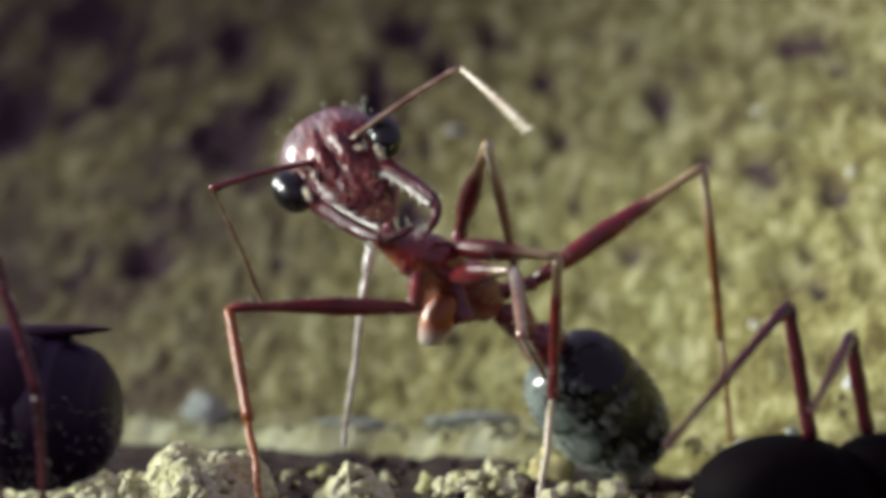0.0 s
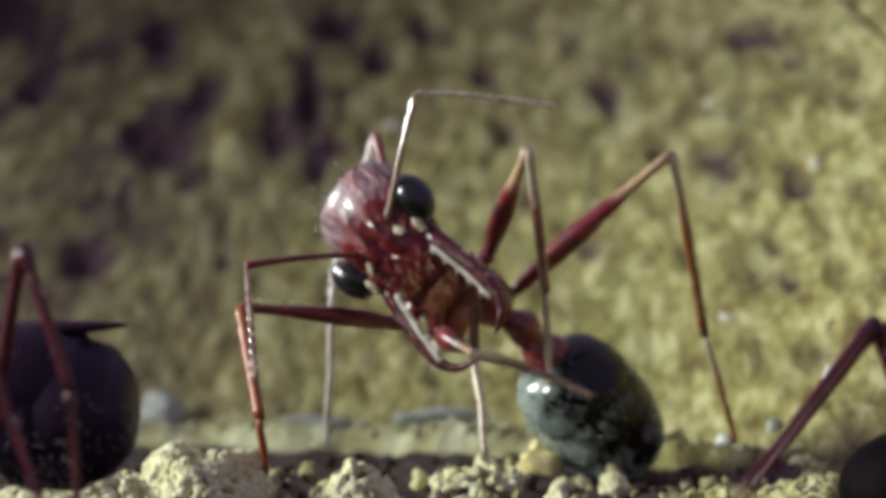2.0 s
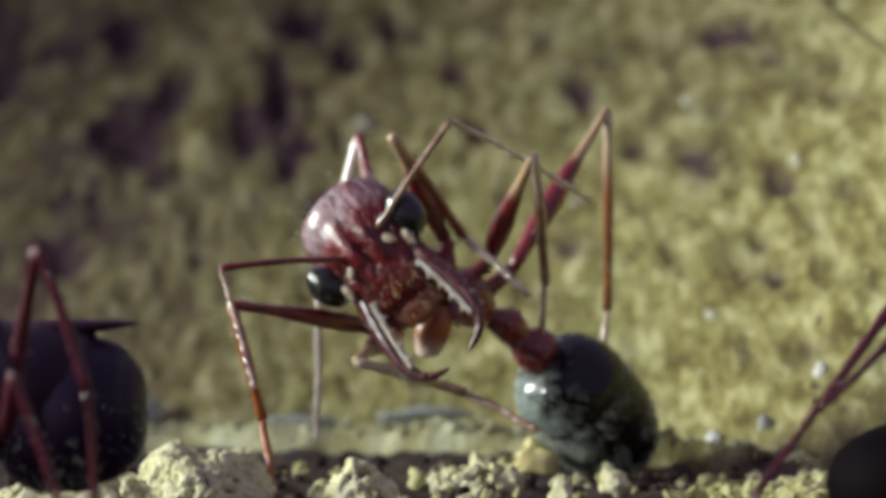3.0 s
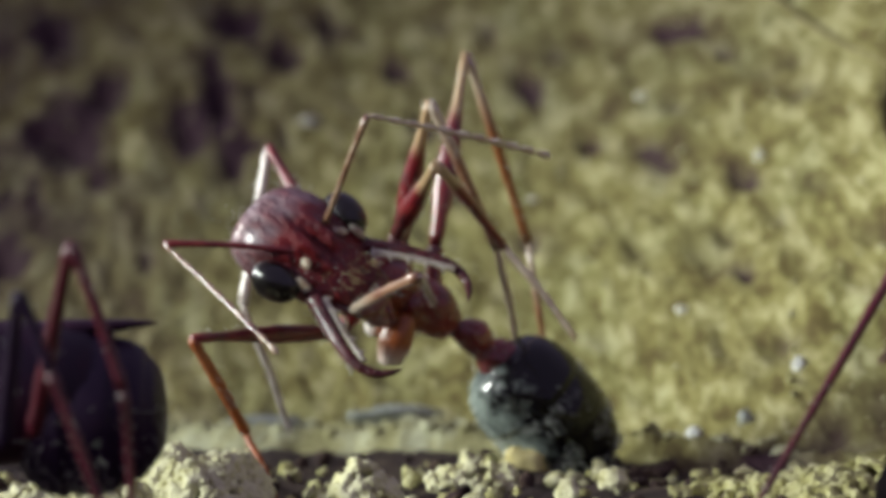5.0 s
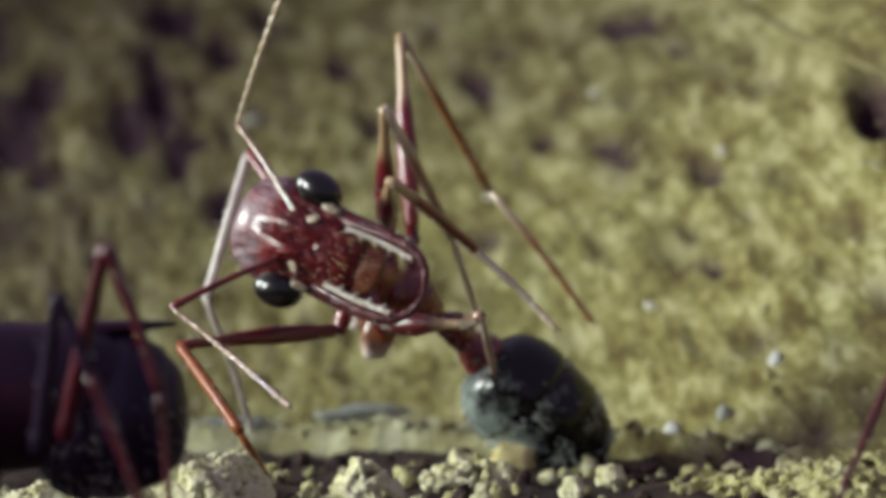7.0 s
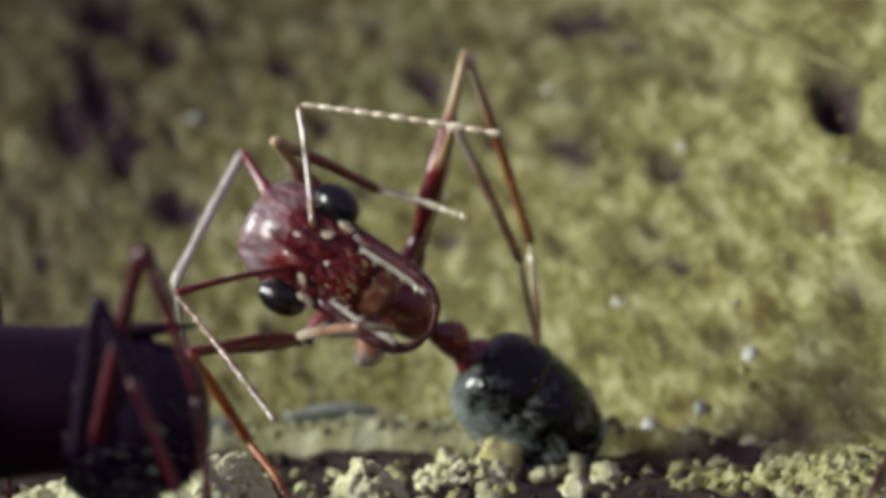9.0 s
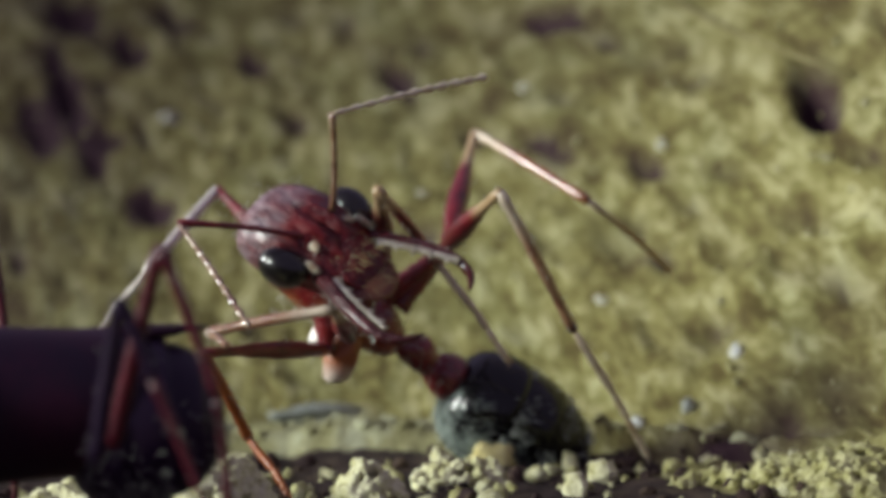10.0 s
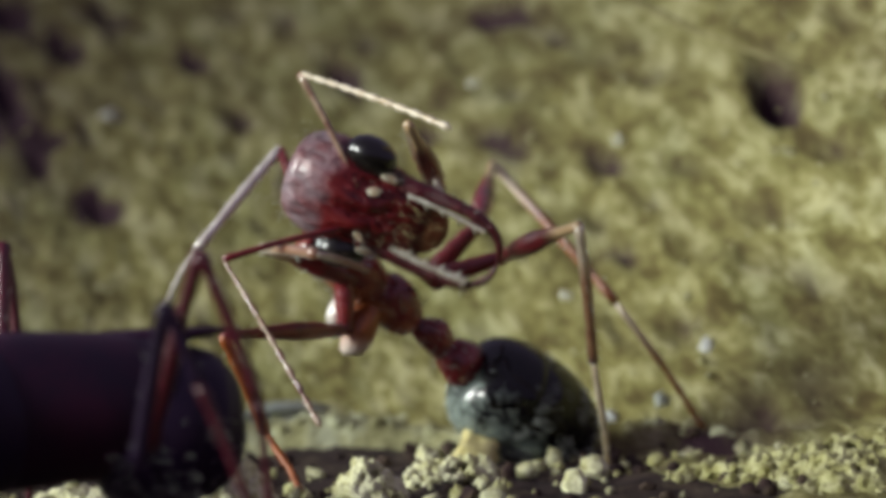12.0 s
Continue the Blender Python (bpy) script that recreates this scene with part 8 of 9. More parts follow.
    walk(LEGS[4][2], [
        (0, pose(0.00119, -0.00091, 0.00226, -49.5, -4.6, 173.9)),
        (0.5, pose(0.00197, -0.00096, 0.00229, -53.2, -11.0, 167.1)),
        (1, pose(0.00425, 0.00029, 0.00249, -71.4, -13.7, 163.7)),
        (1.167, pose(0.00310, -0.00001, 0.00326, -76.3, -7.8, 166.8)),
        (1.333, pose(0.00100, 0.00021, 0.00406, -82.1, 0.6, 172.3)),
        (1.5, pose(-0.00065, 0.00087, 0.00437, -85.3, 7.0, 177.9)),
        (1.75, pose(-0.00079, 0.00058, 0.00384, -64.8, 5.0, -179.7)),
        (2, pose(-0.00090, 0.00039, 0.00327, -44.6, 2.3, -179.7)),
        (2.25, pose(-0.00124, 0.00106, 0.00491, -39.4, 7.0, -173.4)),
        (2.5, pose(-0.00153, 0.00202, 0.00637, -33.7, 11.3, -166.7)),
        (3, pose(-0.00098, 0.00170, 0.00667, -25.9, 15.8, -158.9)),
        (3.2, pose(0.00014, 0.00164, 0.00697, -40.3, 9.5, -169.4)),
        (4.8, pose(0.00013, 0.00171, 0.00721, -41.9, 20.3, -153.6)),
        (5, pose(0.00050, 0.00184, 0.00628, -49.2, 19.3, -153.8)),
        (5.25, pose(0.00129, 0.00153, 0.00572, -55.3, 7.3, -166.1)),
        (5.5, pose(0.00205, 0.00129, 0.00514, -57.9, -4.9, -178.5)),
        (5.625, pose(0.00163, 0.00015, 0.00553, -62.8, 8.6, -169.5)),
        (5.75, pose(0.00035, -0.00136, 0.00641, -63.4, 27.5, -152.3)),
        (5.875, pose(-0.00164, -0.00234, 0.00756, -50.9, 43.8, -126.8)),
        (6, pose(-0.00331, -0.00253, 0.00840, -30.9, 48.8, -100.3)),
        (6.125, pose(-0.00216, -0.00222, 0.00745, -34.9, 38.8, -113.2)),
        (6.25, pose(-0.00090, -0.00122, 0.00623, -38.5, 27.1, -131.9)),
        (6.375, pose(-0.00023, 0.00013, 0.00535, -38.1, 16.2, -149.4)),
        (6.5, pose(-0.00012, 0.00110, 0.00500, -35.6, 9.6, -161.2)),
        (7, pose(-0.00006, 0.00171, 0.00613, -41.0, 18.4, -150.2)),
        (7.067, pose(0.00014, 0.00167, 0.00587, -39.9, 9.2, -163.0)),
        (7.133, pose(0.00041, 0.00161, 0.00553, -34.7, -3.2, 179.9)),
        (7.2, pose(0.00060, 0.00156, 0.00528, -28.5, -11.2, 166.6)),
        (8, pose(-0.00060, 0.00219, 0.00669, -23.5, 1.7, -173.9)),
        (8.8, pose(-0.00169, 0.00327, 0.00790, -15.6, 13.5, -153.1)),
        (9, pose(-0.00221, 0.00341, 0.00792, -13.2, 17.4, -147.8)),
        (9.25, pose(-0.00151, 0.00189, 0.00726, -11.9, 16.4, -155.0)),
        (9.5, pose(-0.00106, 0.00034, 0.00675, -10.4, 14.3, -161.8)),
        (9.667, pose(-0.00073, 0.00107, 0.00630, -25.6, 15.5, -157.0)),
        (9.833, pose(-0.00046, 0.00200, 0.00586, -46.3, 18.9, -150.8)),
        (10, pose(-0.00040, 0.00258, 0.00565, -61.2, 22.6, -146.8)),
        (10.167, pose(-0.00047, 0.00295, 0.00660, -49.6, 13.6, -154.5)),
        (10.333, pose(-0.00064, 0.00336, 0.00794, -31.9, 3.9, -166.8)),
        (10.5, pose(-0.00081, 0.00357, 0.00894, -17.9, -0.7, -177.1)),
        (11, pose(-0.00016, 0.00396, 0.00824, -22.6, -5.2, 171.3)),
        (11.5, pose(0.00018, 0.00373, 0.00753, -21.9, -8.1, 166.6)),
        (12, pose(-0.00013, 0.00336, 0.00870, -17.5, -4.0, 175.6)),
    ])
    walk(COXAE[5], [
        (0, pose(-0.00164, -0.00013, 0.00576, 20.7, -36.2, 77.1)),
        (0.5, pose(-0.00161, -0.00003, 0.00551, 41.9, -32.0, 62.9)),
        (1, pose(-0.00192, 0.00019, 0.00518, 66.2, -22.2, 46.3)),
        (1.5, pose(-0.00156, 0.00036, 0.00470, 77.9, -13.5, 35.8)),
        (2, pose(-0.00204, 0.00064, 0.00383, 89.5, 3.6, 21.6)),
        (2.5, pose(-0.00196, 0.00088, 0.00379, 85.6, -5.8, 17.8)),
        (3, pose(-0.00309, 0.00119, 0.00378, 90.5, 22.1, 2.1)),
        (3.2, pose(-0.00236, 0.00120, 0.00350, 87.4, -3.8, 2.8)),
        (4.8, pose(-0.00368, 0.00218, 0.00428, 86.0, 29.5, -11.7)),
        (5, pose(-0.00283, 0.00216, 0.00400, 85.8, -18.4, 1.3)),
        (5.5, pose(-0.00254, 0.00233, 0.00416, 78.3, -28.0, 13.2)),
        (6, pose(-0.00175, 0.00230, 0.00441, 45.5, -49.4, 42.4)),
        (6.5, pose(-0.00250, 0.00255, 0.00414, 67.9, -28.6, 28.7)),
        (7, pose(-0.00259, 0.00264, 0.00379, 73.1, -20.8, 26.8)),
        (7.2, pose(-0.00239, 0.00263, 0.00362, 70.8, -22.2, 28.7)),
        (8.8, pose(-0.00238, 0.00292, 0.00375, 71.7, -19.6, 28.0)),
        (9, pose(-0.00249, 0.00299, 0.00392, 72.9, -18.6, 27.3)),
        (9.5, pose(-0.00272, 0.00308, 0.00376, 71.2, -19.8, 28.0)),
        (10, pose(-0.00296, 0.00306, 0.00344, 63.3, -25.5, 32.5)),
        (10.5, pose(-0.00286, 0.00302, 0.00408, 73.6, -16.7, 26.7)),
        (11, pose(-0.00246, 0.00289, 0.00389, 75.8, -14.3, 24.3)),
        (11.5, pose(-0.00235, 0.00283, 0.00405, 72.1, -18.0, 25.4)),
        (12, pose(-0.00214, 0.00284, 0.00507, 34.6, -42.0, 47.6)),
    ])
    walk(LEGS[5][0], [
        (0, pose(-0.00173, -0.00013, 0.00579, 3.5, 21.8, -147.8)),
        (0.25, pose(-0.00171, -0.00008, 0.00567, 3.5, 23.6, -130.9)),
        (0.5, pose(-0.00169, -0.00002, 0.00556, 3.3, 26.8, -114.1)),
        (0.667, pose(-0.00178, 0.00004, 0.00547, -3.4, 29.0, -122.6)),
        (0.833, pose(-0.00189, 0.00013, 0.00535, -12.6, 28.0, -134.3)),
        (1, pose(-0.00198, 0.00019, 0.00526, -18.7, 25.6, -142.3)),
        (1.5, pose(-0.00160, 0.00036, 0.00480, -15.8, 24.3, -144.7)),
        (1.6, pose(-0.00166, 0.00041, 0.00467, -14.8, 22.8, -147.9)),
        (1.7, pose(-0.00176, 0.00047, 0.00447, -13.3, 20.6, -152.7)),
        (1.8, pose(-0.00187, 0.00054, 0.00426, -11.6, 18.0, -158.0)),
        (1.9, pose(-0.00197, 0.00060, 0.00406, -9.9, 15.4, -162.8)),
        (2, pose(-0.00204, 0.00065, 0.00393, -8.8, 13.2, -166.1)),
        (2.1, pose(-0.00203, 0.00068, 0.00393, -8.8, 12.8, -164.1)),
        (2.2, pose(-0.00201, 0.00073, 0.00392, -9.0, 13.3, -161.3)),
        (2.3, pose(-0.00200, 0.00079, 0.00391, -9.1, 14.4, -158.3)),
        (2.4, pose(-0.00198, 0.00085, 0.00390, -9.3, 15.7, -155.6)),
        (2.5, pose(-0.00197, 0.00088, 0.00389, -9.3, 16.8, -153.8)),
        (2.625, pose(-0.00219, 0.00094, 0.00389, -10.5, 13.7, -164.2)),
        (2.75, pose(-0.00251, 0.00103, 0.00388, -11.4, 7.2, -178.7)),
        (2.875, pose(-0.00284, 0.00112, 0.00387, -11.7, -0.6, 167.3)),
        (3, pose(-0.00306, 0.00119, 0.00387, -11.5, -7.3, 157.9)),
        (3.1, pose(-0.00271, 0.00119, 0.00374, -4.4, -3.3, 175.8)),
        (3.2, pose(-0.00237, 0.00120, 0.00360, 3.1, 2.6, -165.6)),
        (3.52, pose(-0.00256, 0.00135, 0.00372, 3.2, 5.7, -164.5)),
        (3.84, pose(-0.00285, 0.00157, 0.00389, 3.3, 8.0, -162.9)),
        (4.16, pose(-0.00316, 0.00181, 0.00408, 3.4, 9.9, -161.3)),
        (4.48, pose(-0.00344, 0.00203, 0.00425, 3.5, 11.5, -159.8)),
        (4.8, pose(-0.00364, 0.00217, 0.00437, 3.6, 12.8, -158.8)),
        (4.9, pose(-0.00325, 0.00217, 0.00423, 6.2, 8.3, 178.9)),
        (5, pose(-0.00286, 0.00217, 0.00410, 7.8, 0.3, 155.3)),
        (5.25, pose(-0.00272, 0.00226, 0.00417, 3.6, -6.7, 150.8)),
        (5.5, pose(-0.00259, 0.00234, 0.00424, -0.8, -12.2, 147.3)),
        (5.6, pose(-0.00247, 0.00234, 0.00428, -0.5, -14.6, 152.5)),
        (5.7, pose(-0.00230, 0.00233, 0.00432, -0.0, -14.4, 160.1)),
        (5.8, pose(-0.00212, 0.00233, 0.00438, 0.5, -12.2, 168.6)),
        (5.9, pose(-0.00195, 0.00232, 0.00443, 0.9, -8.9, 176.2)),
        (6, pose(-0.00183, 0.00232, 0.00446, 1.1, -5.4, -178.5)),
        (6.25, pose(-0.00220, 0.00244, 0.00434, -4.3, -0.6, -168.2)),
        (6.5, pose(-0.00256, 0.00256, 0.00422, -9.7, 5.5, -158.9)),
        (6.625, pose(-0.00258, 0.00258, 0.00415, -7.5, 9.5, -157.2)),
        (6.75, pose(-0.00260, 0.00261, 0.00405, -4.1, 12.9, -154.1)),
        (6.875, pose(-0.00262, 0.00263, 0.00395, -0.6, 15.7, -150.5)),
        (7, pose(-0.00264, 0.00265, 0.00388, 1.8, 17.9, -147.9)),
        (7.2, pose(-0.00244, 0.00264, 0.00370, -0.5, 16.8, -159.4)),
        (7.733, pose(-0.00244, 0.00273, 0.00374, -1.3, 10.6, -178.6)),
        (8.267, pose(-0.00243, 0.00285, 0.00380, -2.2, -0.4, 155.4)),
        (8.8, pose(-0.00242, 0.00294, 0.00384, -2.6, -10.8, 136.8)),
        (9, pose(-0.00254, 0.00300, 0.00401, -4.2, -18.1, 130.6)),
        (9.25, pose(-0.00265, 0.00305, 0.00393, 5.0, -18.8, 145.8)),
        (9.5, pose(-0.00276, 0.00309, 0.00385, 13.5, -17.2, 161.9)),
        (9.6, pose(-0.00280, 0.00309, 0.00380, 14.0, -15.8, 161.0)),
        (9.7, pose(-0.00286, 0.00309, 0.00373, 14.9, -15.2, 159.2)),
        (9.8, pose(-0.00292, 0.00308, 0.00364, 15.9, -15.2, 157.1)),
        (9.9, pose(-0.00298, 0.00308, 0.00357, 16.8, -15.7, 155.1)),
        (10, pose(-0.00302, 0.00308, 0.00352, 17.5, -16.5, 153.5)),
        (10.1, pose(-0.00300, 0.00307, 0.00362, 20.3, -17.3, 150.8)),
        (10.2, pose(-0.00297, 0.00306, 0.00377, 24.5, -18.3, 146.6)),
        (10.3, pose(-0.00294, 0.00305, 0.00393, 29.3, -19.6, 141.4)),
        (10.4, pose(-0.00292, 0.00304, 0.00408, 33.7, -21.1, 135.9)),
        (10.5, pose(-0.00290, 0.00304, 0.00418, 37.1, -22.9, 131.1)),
        (10.6, pose(-0.00284, 0.00302, 0.00415, 34.1, -26.0, 132.1)),
        (10.7, pose(-0.00275, 0.00299, 0.00410, 28.7, -27.9, 135.9)),
        (10.8, pose(-0.00265, 0.00295, 0.00406, 22.1, -28.3, 141.0)),
        (10.9, pose(-0.00255, 0.00293, 0.00401, 16.0, -27.2, 145.7)),
        (11, pose(-0.00249, 0.00291, 0.00398, 11.8, -25.4, 149.0)),
        (11.1, pose(-0.00248, 0.00290, 0.00401, 13.6, -24.0, 147.0)),
        (11.2, pose(-0.00246, 0.00288, 0.00404, 16.4, -23.5, 143.8)),
        (11.3, pose(-0.00243, 0.00287, 0.00408, 19.5, -23.7, 140.0)),
        (11.4, pose(-0.00241, 0.00285, 0.00411, 22.4, -24.4, 136.1)),
        (11.5, pose(-0.00239, 0.00284, 0.00414, 24.5, -25.4, 133.2)),
        (11.667, pose(-0.00234, 0.00285, 0.00442, 25.2, -24.9, 119.6)),
        (11.833, pose(-0.00228, 0.00286, 0.00482, 24.1, -24.7, 101.7)),
        (12, pose(-0.00222, 0.00287, 0.00511, 22.3, -26.5, 88.7)),
    ])
    walk(LEGS[5][1], [
        (0, pose(0.00001, -0.00304, 0.00598, -26.5, 1.1, -178.5)),
        (0.25, pose(0.00080, -0.00236, 0.00587, -30.8, 0.4, -179.6)),
        (0.5, pose(0.00137, -0.00149, 0.00574, -35.0, -0.3, 179.3)),
        (0.667, pose(0.00114, -0.00171, 0.00530, -31.2, 8.7, -167.9)),
        (0.833, pose(0.00072, -0.00194, 0.00470, -23.0, 19.8, -148.9)),
        (1, pose(0.00037, -0.00207, 0.00428, -14.7, 26.4, -133.4)),
        (1.5, pose(0.00061, -0.00209, 0.00396, -14.9, 24.9, -140.5)),
        (1.6, pose(0.00037, -0.00220, 0.00387, -18.7, 28.8, -127.1)),
        (1.7, pose(-0.00000, -0.00235, 0.00374, -22.2, 34.2, -106.1)),
        (1.8, pose(-0.00043, -0.00247, 0.00361, -21.4, 38.3, -79.6)),
        (1.9, pose(-0.00083, -0.00255, 0.00350, -15.7, 38.2, -51.9)),
        (2, pose(-0.00111, -0.00259, 0.00343, -9.8, 33.8, -31.8)),
        (2.1, pose(-0.00099, -0.00252, 0.00342, -13.6, 29.8, -49.1)),
        (2.2, pose(-0.00082, -0.00241, 0.00340, -17.5, 27.6, -74.6)),
        (2.3, pose(-0.00063, -0.00228, 0.00338, -18.2, 25.3, -101.5)),
        (2.4, pose(-0.00046, -0.00215, 0.00337, -15.6, 22.8, -124.1)),
        (2.5, pose(-0.00035, -0.00206, 0.00336, -12.4, 21.4, -138.7)),
        (2.625, pose(-0.00114, -0.00223, 0.00329, -16.2, 26.5, -126.1)),
        (2.75, pose(-0.00235, -0.00230, 0.00321, -20.1, 32.3, -106.7)),
        (2.875, pose(-0.00358, -0.00212, 0.00319, -21.0, 36.7, -85.3)),
        (3, pose(-0.00439, -0.00187, 0.00319, -19.4, 38.3, -68.8)),
        (3.1, pose(-0.00298, -0.00218, 0.00347, -14.1, 36.4, -72.9)),
        (3.2, pose(-0.00153, -0.00209, 0.00378, -8.9, 35.8, -77.4)),
        (3.52, pose(-0.00167, -0.00192, 0.00391, -7.1, 34.8, -90.4)),
        (3.84, pose(-0.00188, -0.00168, 0.00408, -3.8, 32.9, -109.2)),
        (4.16, pose(-0.00210, -0.00142, 0.00428, 0.3, 30.0, -130.0)),
        (4.48, pose(-0.00231, -0.00117, 0.00446, 3.7, 25.9, -149.2)),
        (4.8, pose(-0.00245, -0.00101, 0.00458, 5.6, 21.2, -162.9)),
        (4.9, pose(-0.00337, -0.00121, 0.00460, 9.8, 18.8, -159.0)),
        (5, pose(-0.00427, -0.00089, 0.00456, 14.1, 17.9, -154.9)),
        (5.25, pose(-0.00436, -0.00072, 0.00438, 2.3, 15.3, -174.8)),
        (5.5, pose(-0.00443, -0.00051, 0.00420, -9.1, 6.8, 167.6)),
        (5.6, pose(-0.00405, -0.00067, 0.00425, -8.4, 7.5, -174.3)),
        (5.7, pose(-0.00346, -0.00086, 0.00432, -5.9, 14.5, -148.2)),
        (5.8, pose(-0.00279, -0.00101, 0.00441, -1.6, 22.5, -118.4)),
        (5.9, pose(-0.00216, -0.00107, 0.00448, 3.0, 27.3, -90.3)),
        (6, pose(-0.00174, -0.00108, 0.00453, 5.9, 29.2, -71.0)),
        (6.25, pose(-0.00151, -0.00088, 0.00408, -8.1, 32.3, -93.3)),
        (6.5, pose(-0.00130, -0.00054, 0.00365, -21.4, 30.1, -115.9)),
        (6.625, pose(-0.00120, -0.00050, 0.00371, -17.2, 26.6, -129.9)),
        (6.75, pose(-0.00107, -0.00042, 0.00381, -9.3, 20.2, -149.3)),
        (6.875, pose(-0.00094, -0.00032, 0.00391, -0.7, 13.0, -169.4)),
        (7, pose(-0.00086, -0.00025, 0.00398, 5.0, 6.9, 175.6)),
        (7.2, pose(-0.00124, -0.00054, 0.00368, 0.8, 3.6, 177.0)),
        (7.733, pose(-0.00234, -0.00067, 0.00367, 1.9, 2.7, -178.7)),
        (8.267, pose(-0.00384, -0.00024, 0.00367, 3.5, 3.5, -172.7)),
        (8.8, pose(-0.00477, 0.00048, 0.00369, 4.6, 5.1, -168.2)),
        (9, pose(-0.00516, 0.00085, 0.00378, 4.4, 6.9, -165.5)),
        (9.25, pose(-0.00447, 0.00019, 0.00421, 9.0, 7.6, -168.5)),
        (9.5, pose(-0.00357, -0.00012, 0.00461, 13.5, 7.5, -171.6)),
        (9.6, pose(-0.00366, -0.00010, 0.00459, 13.0, 4.3, 166.9)),
        (9.7, pose(-0.00381, -0.00007, 0.00457, 9.4, -3.9, 135.1)),
        (9.8, pose(-0.00397, -0.00003, 0.00454, 2.8, -13.3, 102.6)),
        (9.9, pose(-0.00411, 0.00002, 0.00452, -4.4, -20.8, 75.7)),
        (10, pose(-0.00421, 0.00004, 0.00450, -9.2, -25.5, 58.2)),
        (10.1, pose(-0.00425, 0.00012, 0.00475, -13.8, -27.3, 78.6)),
        (10.2, pose(-0.00430, 0.00023, 0.00511, -17.7, -25.3, 107.0)),
        (10.3, pose(-0.00436, 0.00039, 0.00550, -17.0, -19.4, 135.6)),
        (10.4, pose(-0.00440, 0.00054, 0.00584, -12.8, -12.2, 159.6)),
        (10.5, pose(-0.00442, 0.00065, 0.00606, -8.6, -6.4, 175.7)),
        (10.6, pose(-0.00437, 0.00051, 0.00586, 3.9, -12.7, 152.8)),
        (10.7, pose(-0.00427, 0.00031, 0.00555, 21.7, -18.1, 114.0)),
        (10.8, pose(-0.00416, 0.00013, 0.00518, 31.4, -13.1, 70.2)),
        (10.9, pose(-0.00404, -0.00002, 0.00485, 26.6, -3.9, 35.4)),
        (11, pose(-0.00395, -0.00010, 0.00461, 17.8, 1.0, 13.0)),
        (11.1, pose(-0.00400, -0.00005, 0.00474, 24.8, -9.3, 27.4)),
        (11.2, pose(-0.00407, 0.00002, 0.00492, 32.1, -22.5, 48.9)),
        (11.3, pose(-0.00414, 0.00012, 0.00512, 32.9, -35.1, 76.8)),
        (11.4, pose(-0.00420, 0.00022, 0.00529, 23.0, -41.4, 109.7)),
        (11.5, pose(-0.00424, 0.00029, 0.00541, 11.1, -39.2, 135.6)),
        (11.667, pose(-0.00472, 0.00080, 0.00574, 6.5, -32.8, 152.7)),
        (11.833, pose(-0.00520, 0.00166, 0.00608, 0.8, -23.1, 174.2)),
        (12, pose(-0.00538, 0.00236, 0.00626, -2.9, -12.6, -171.5)),
    ])
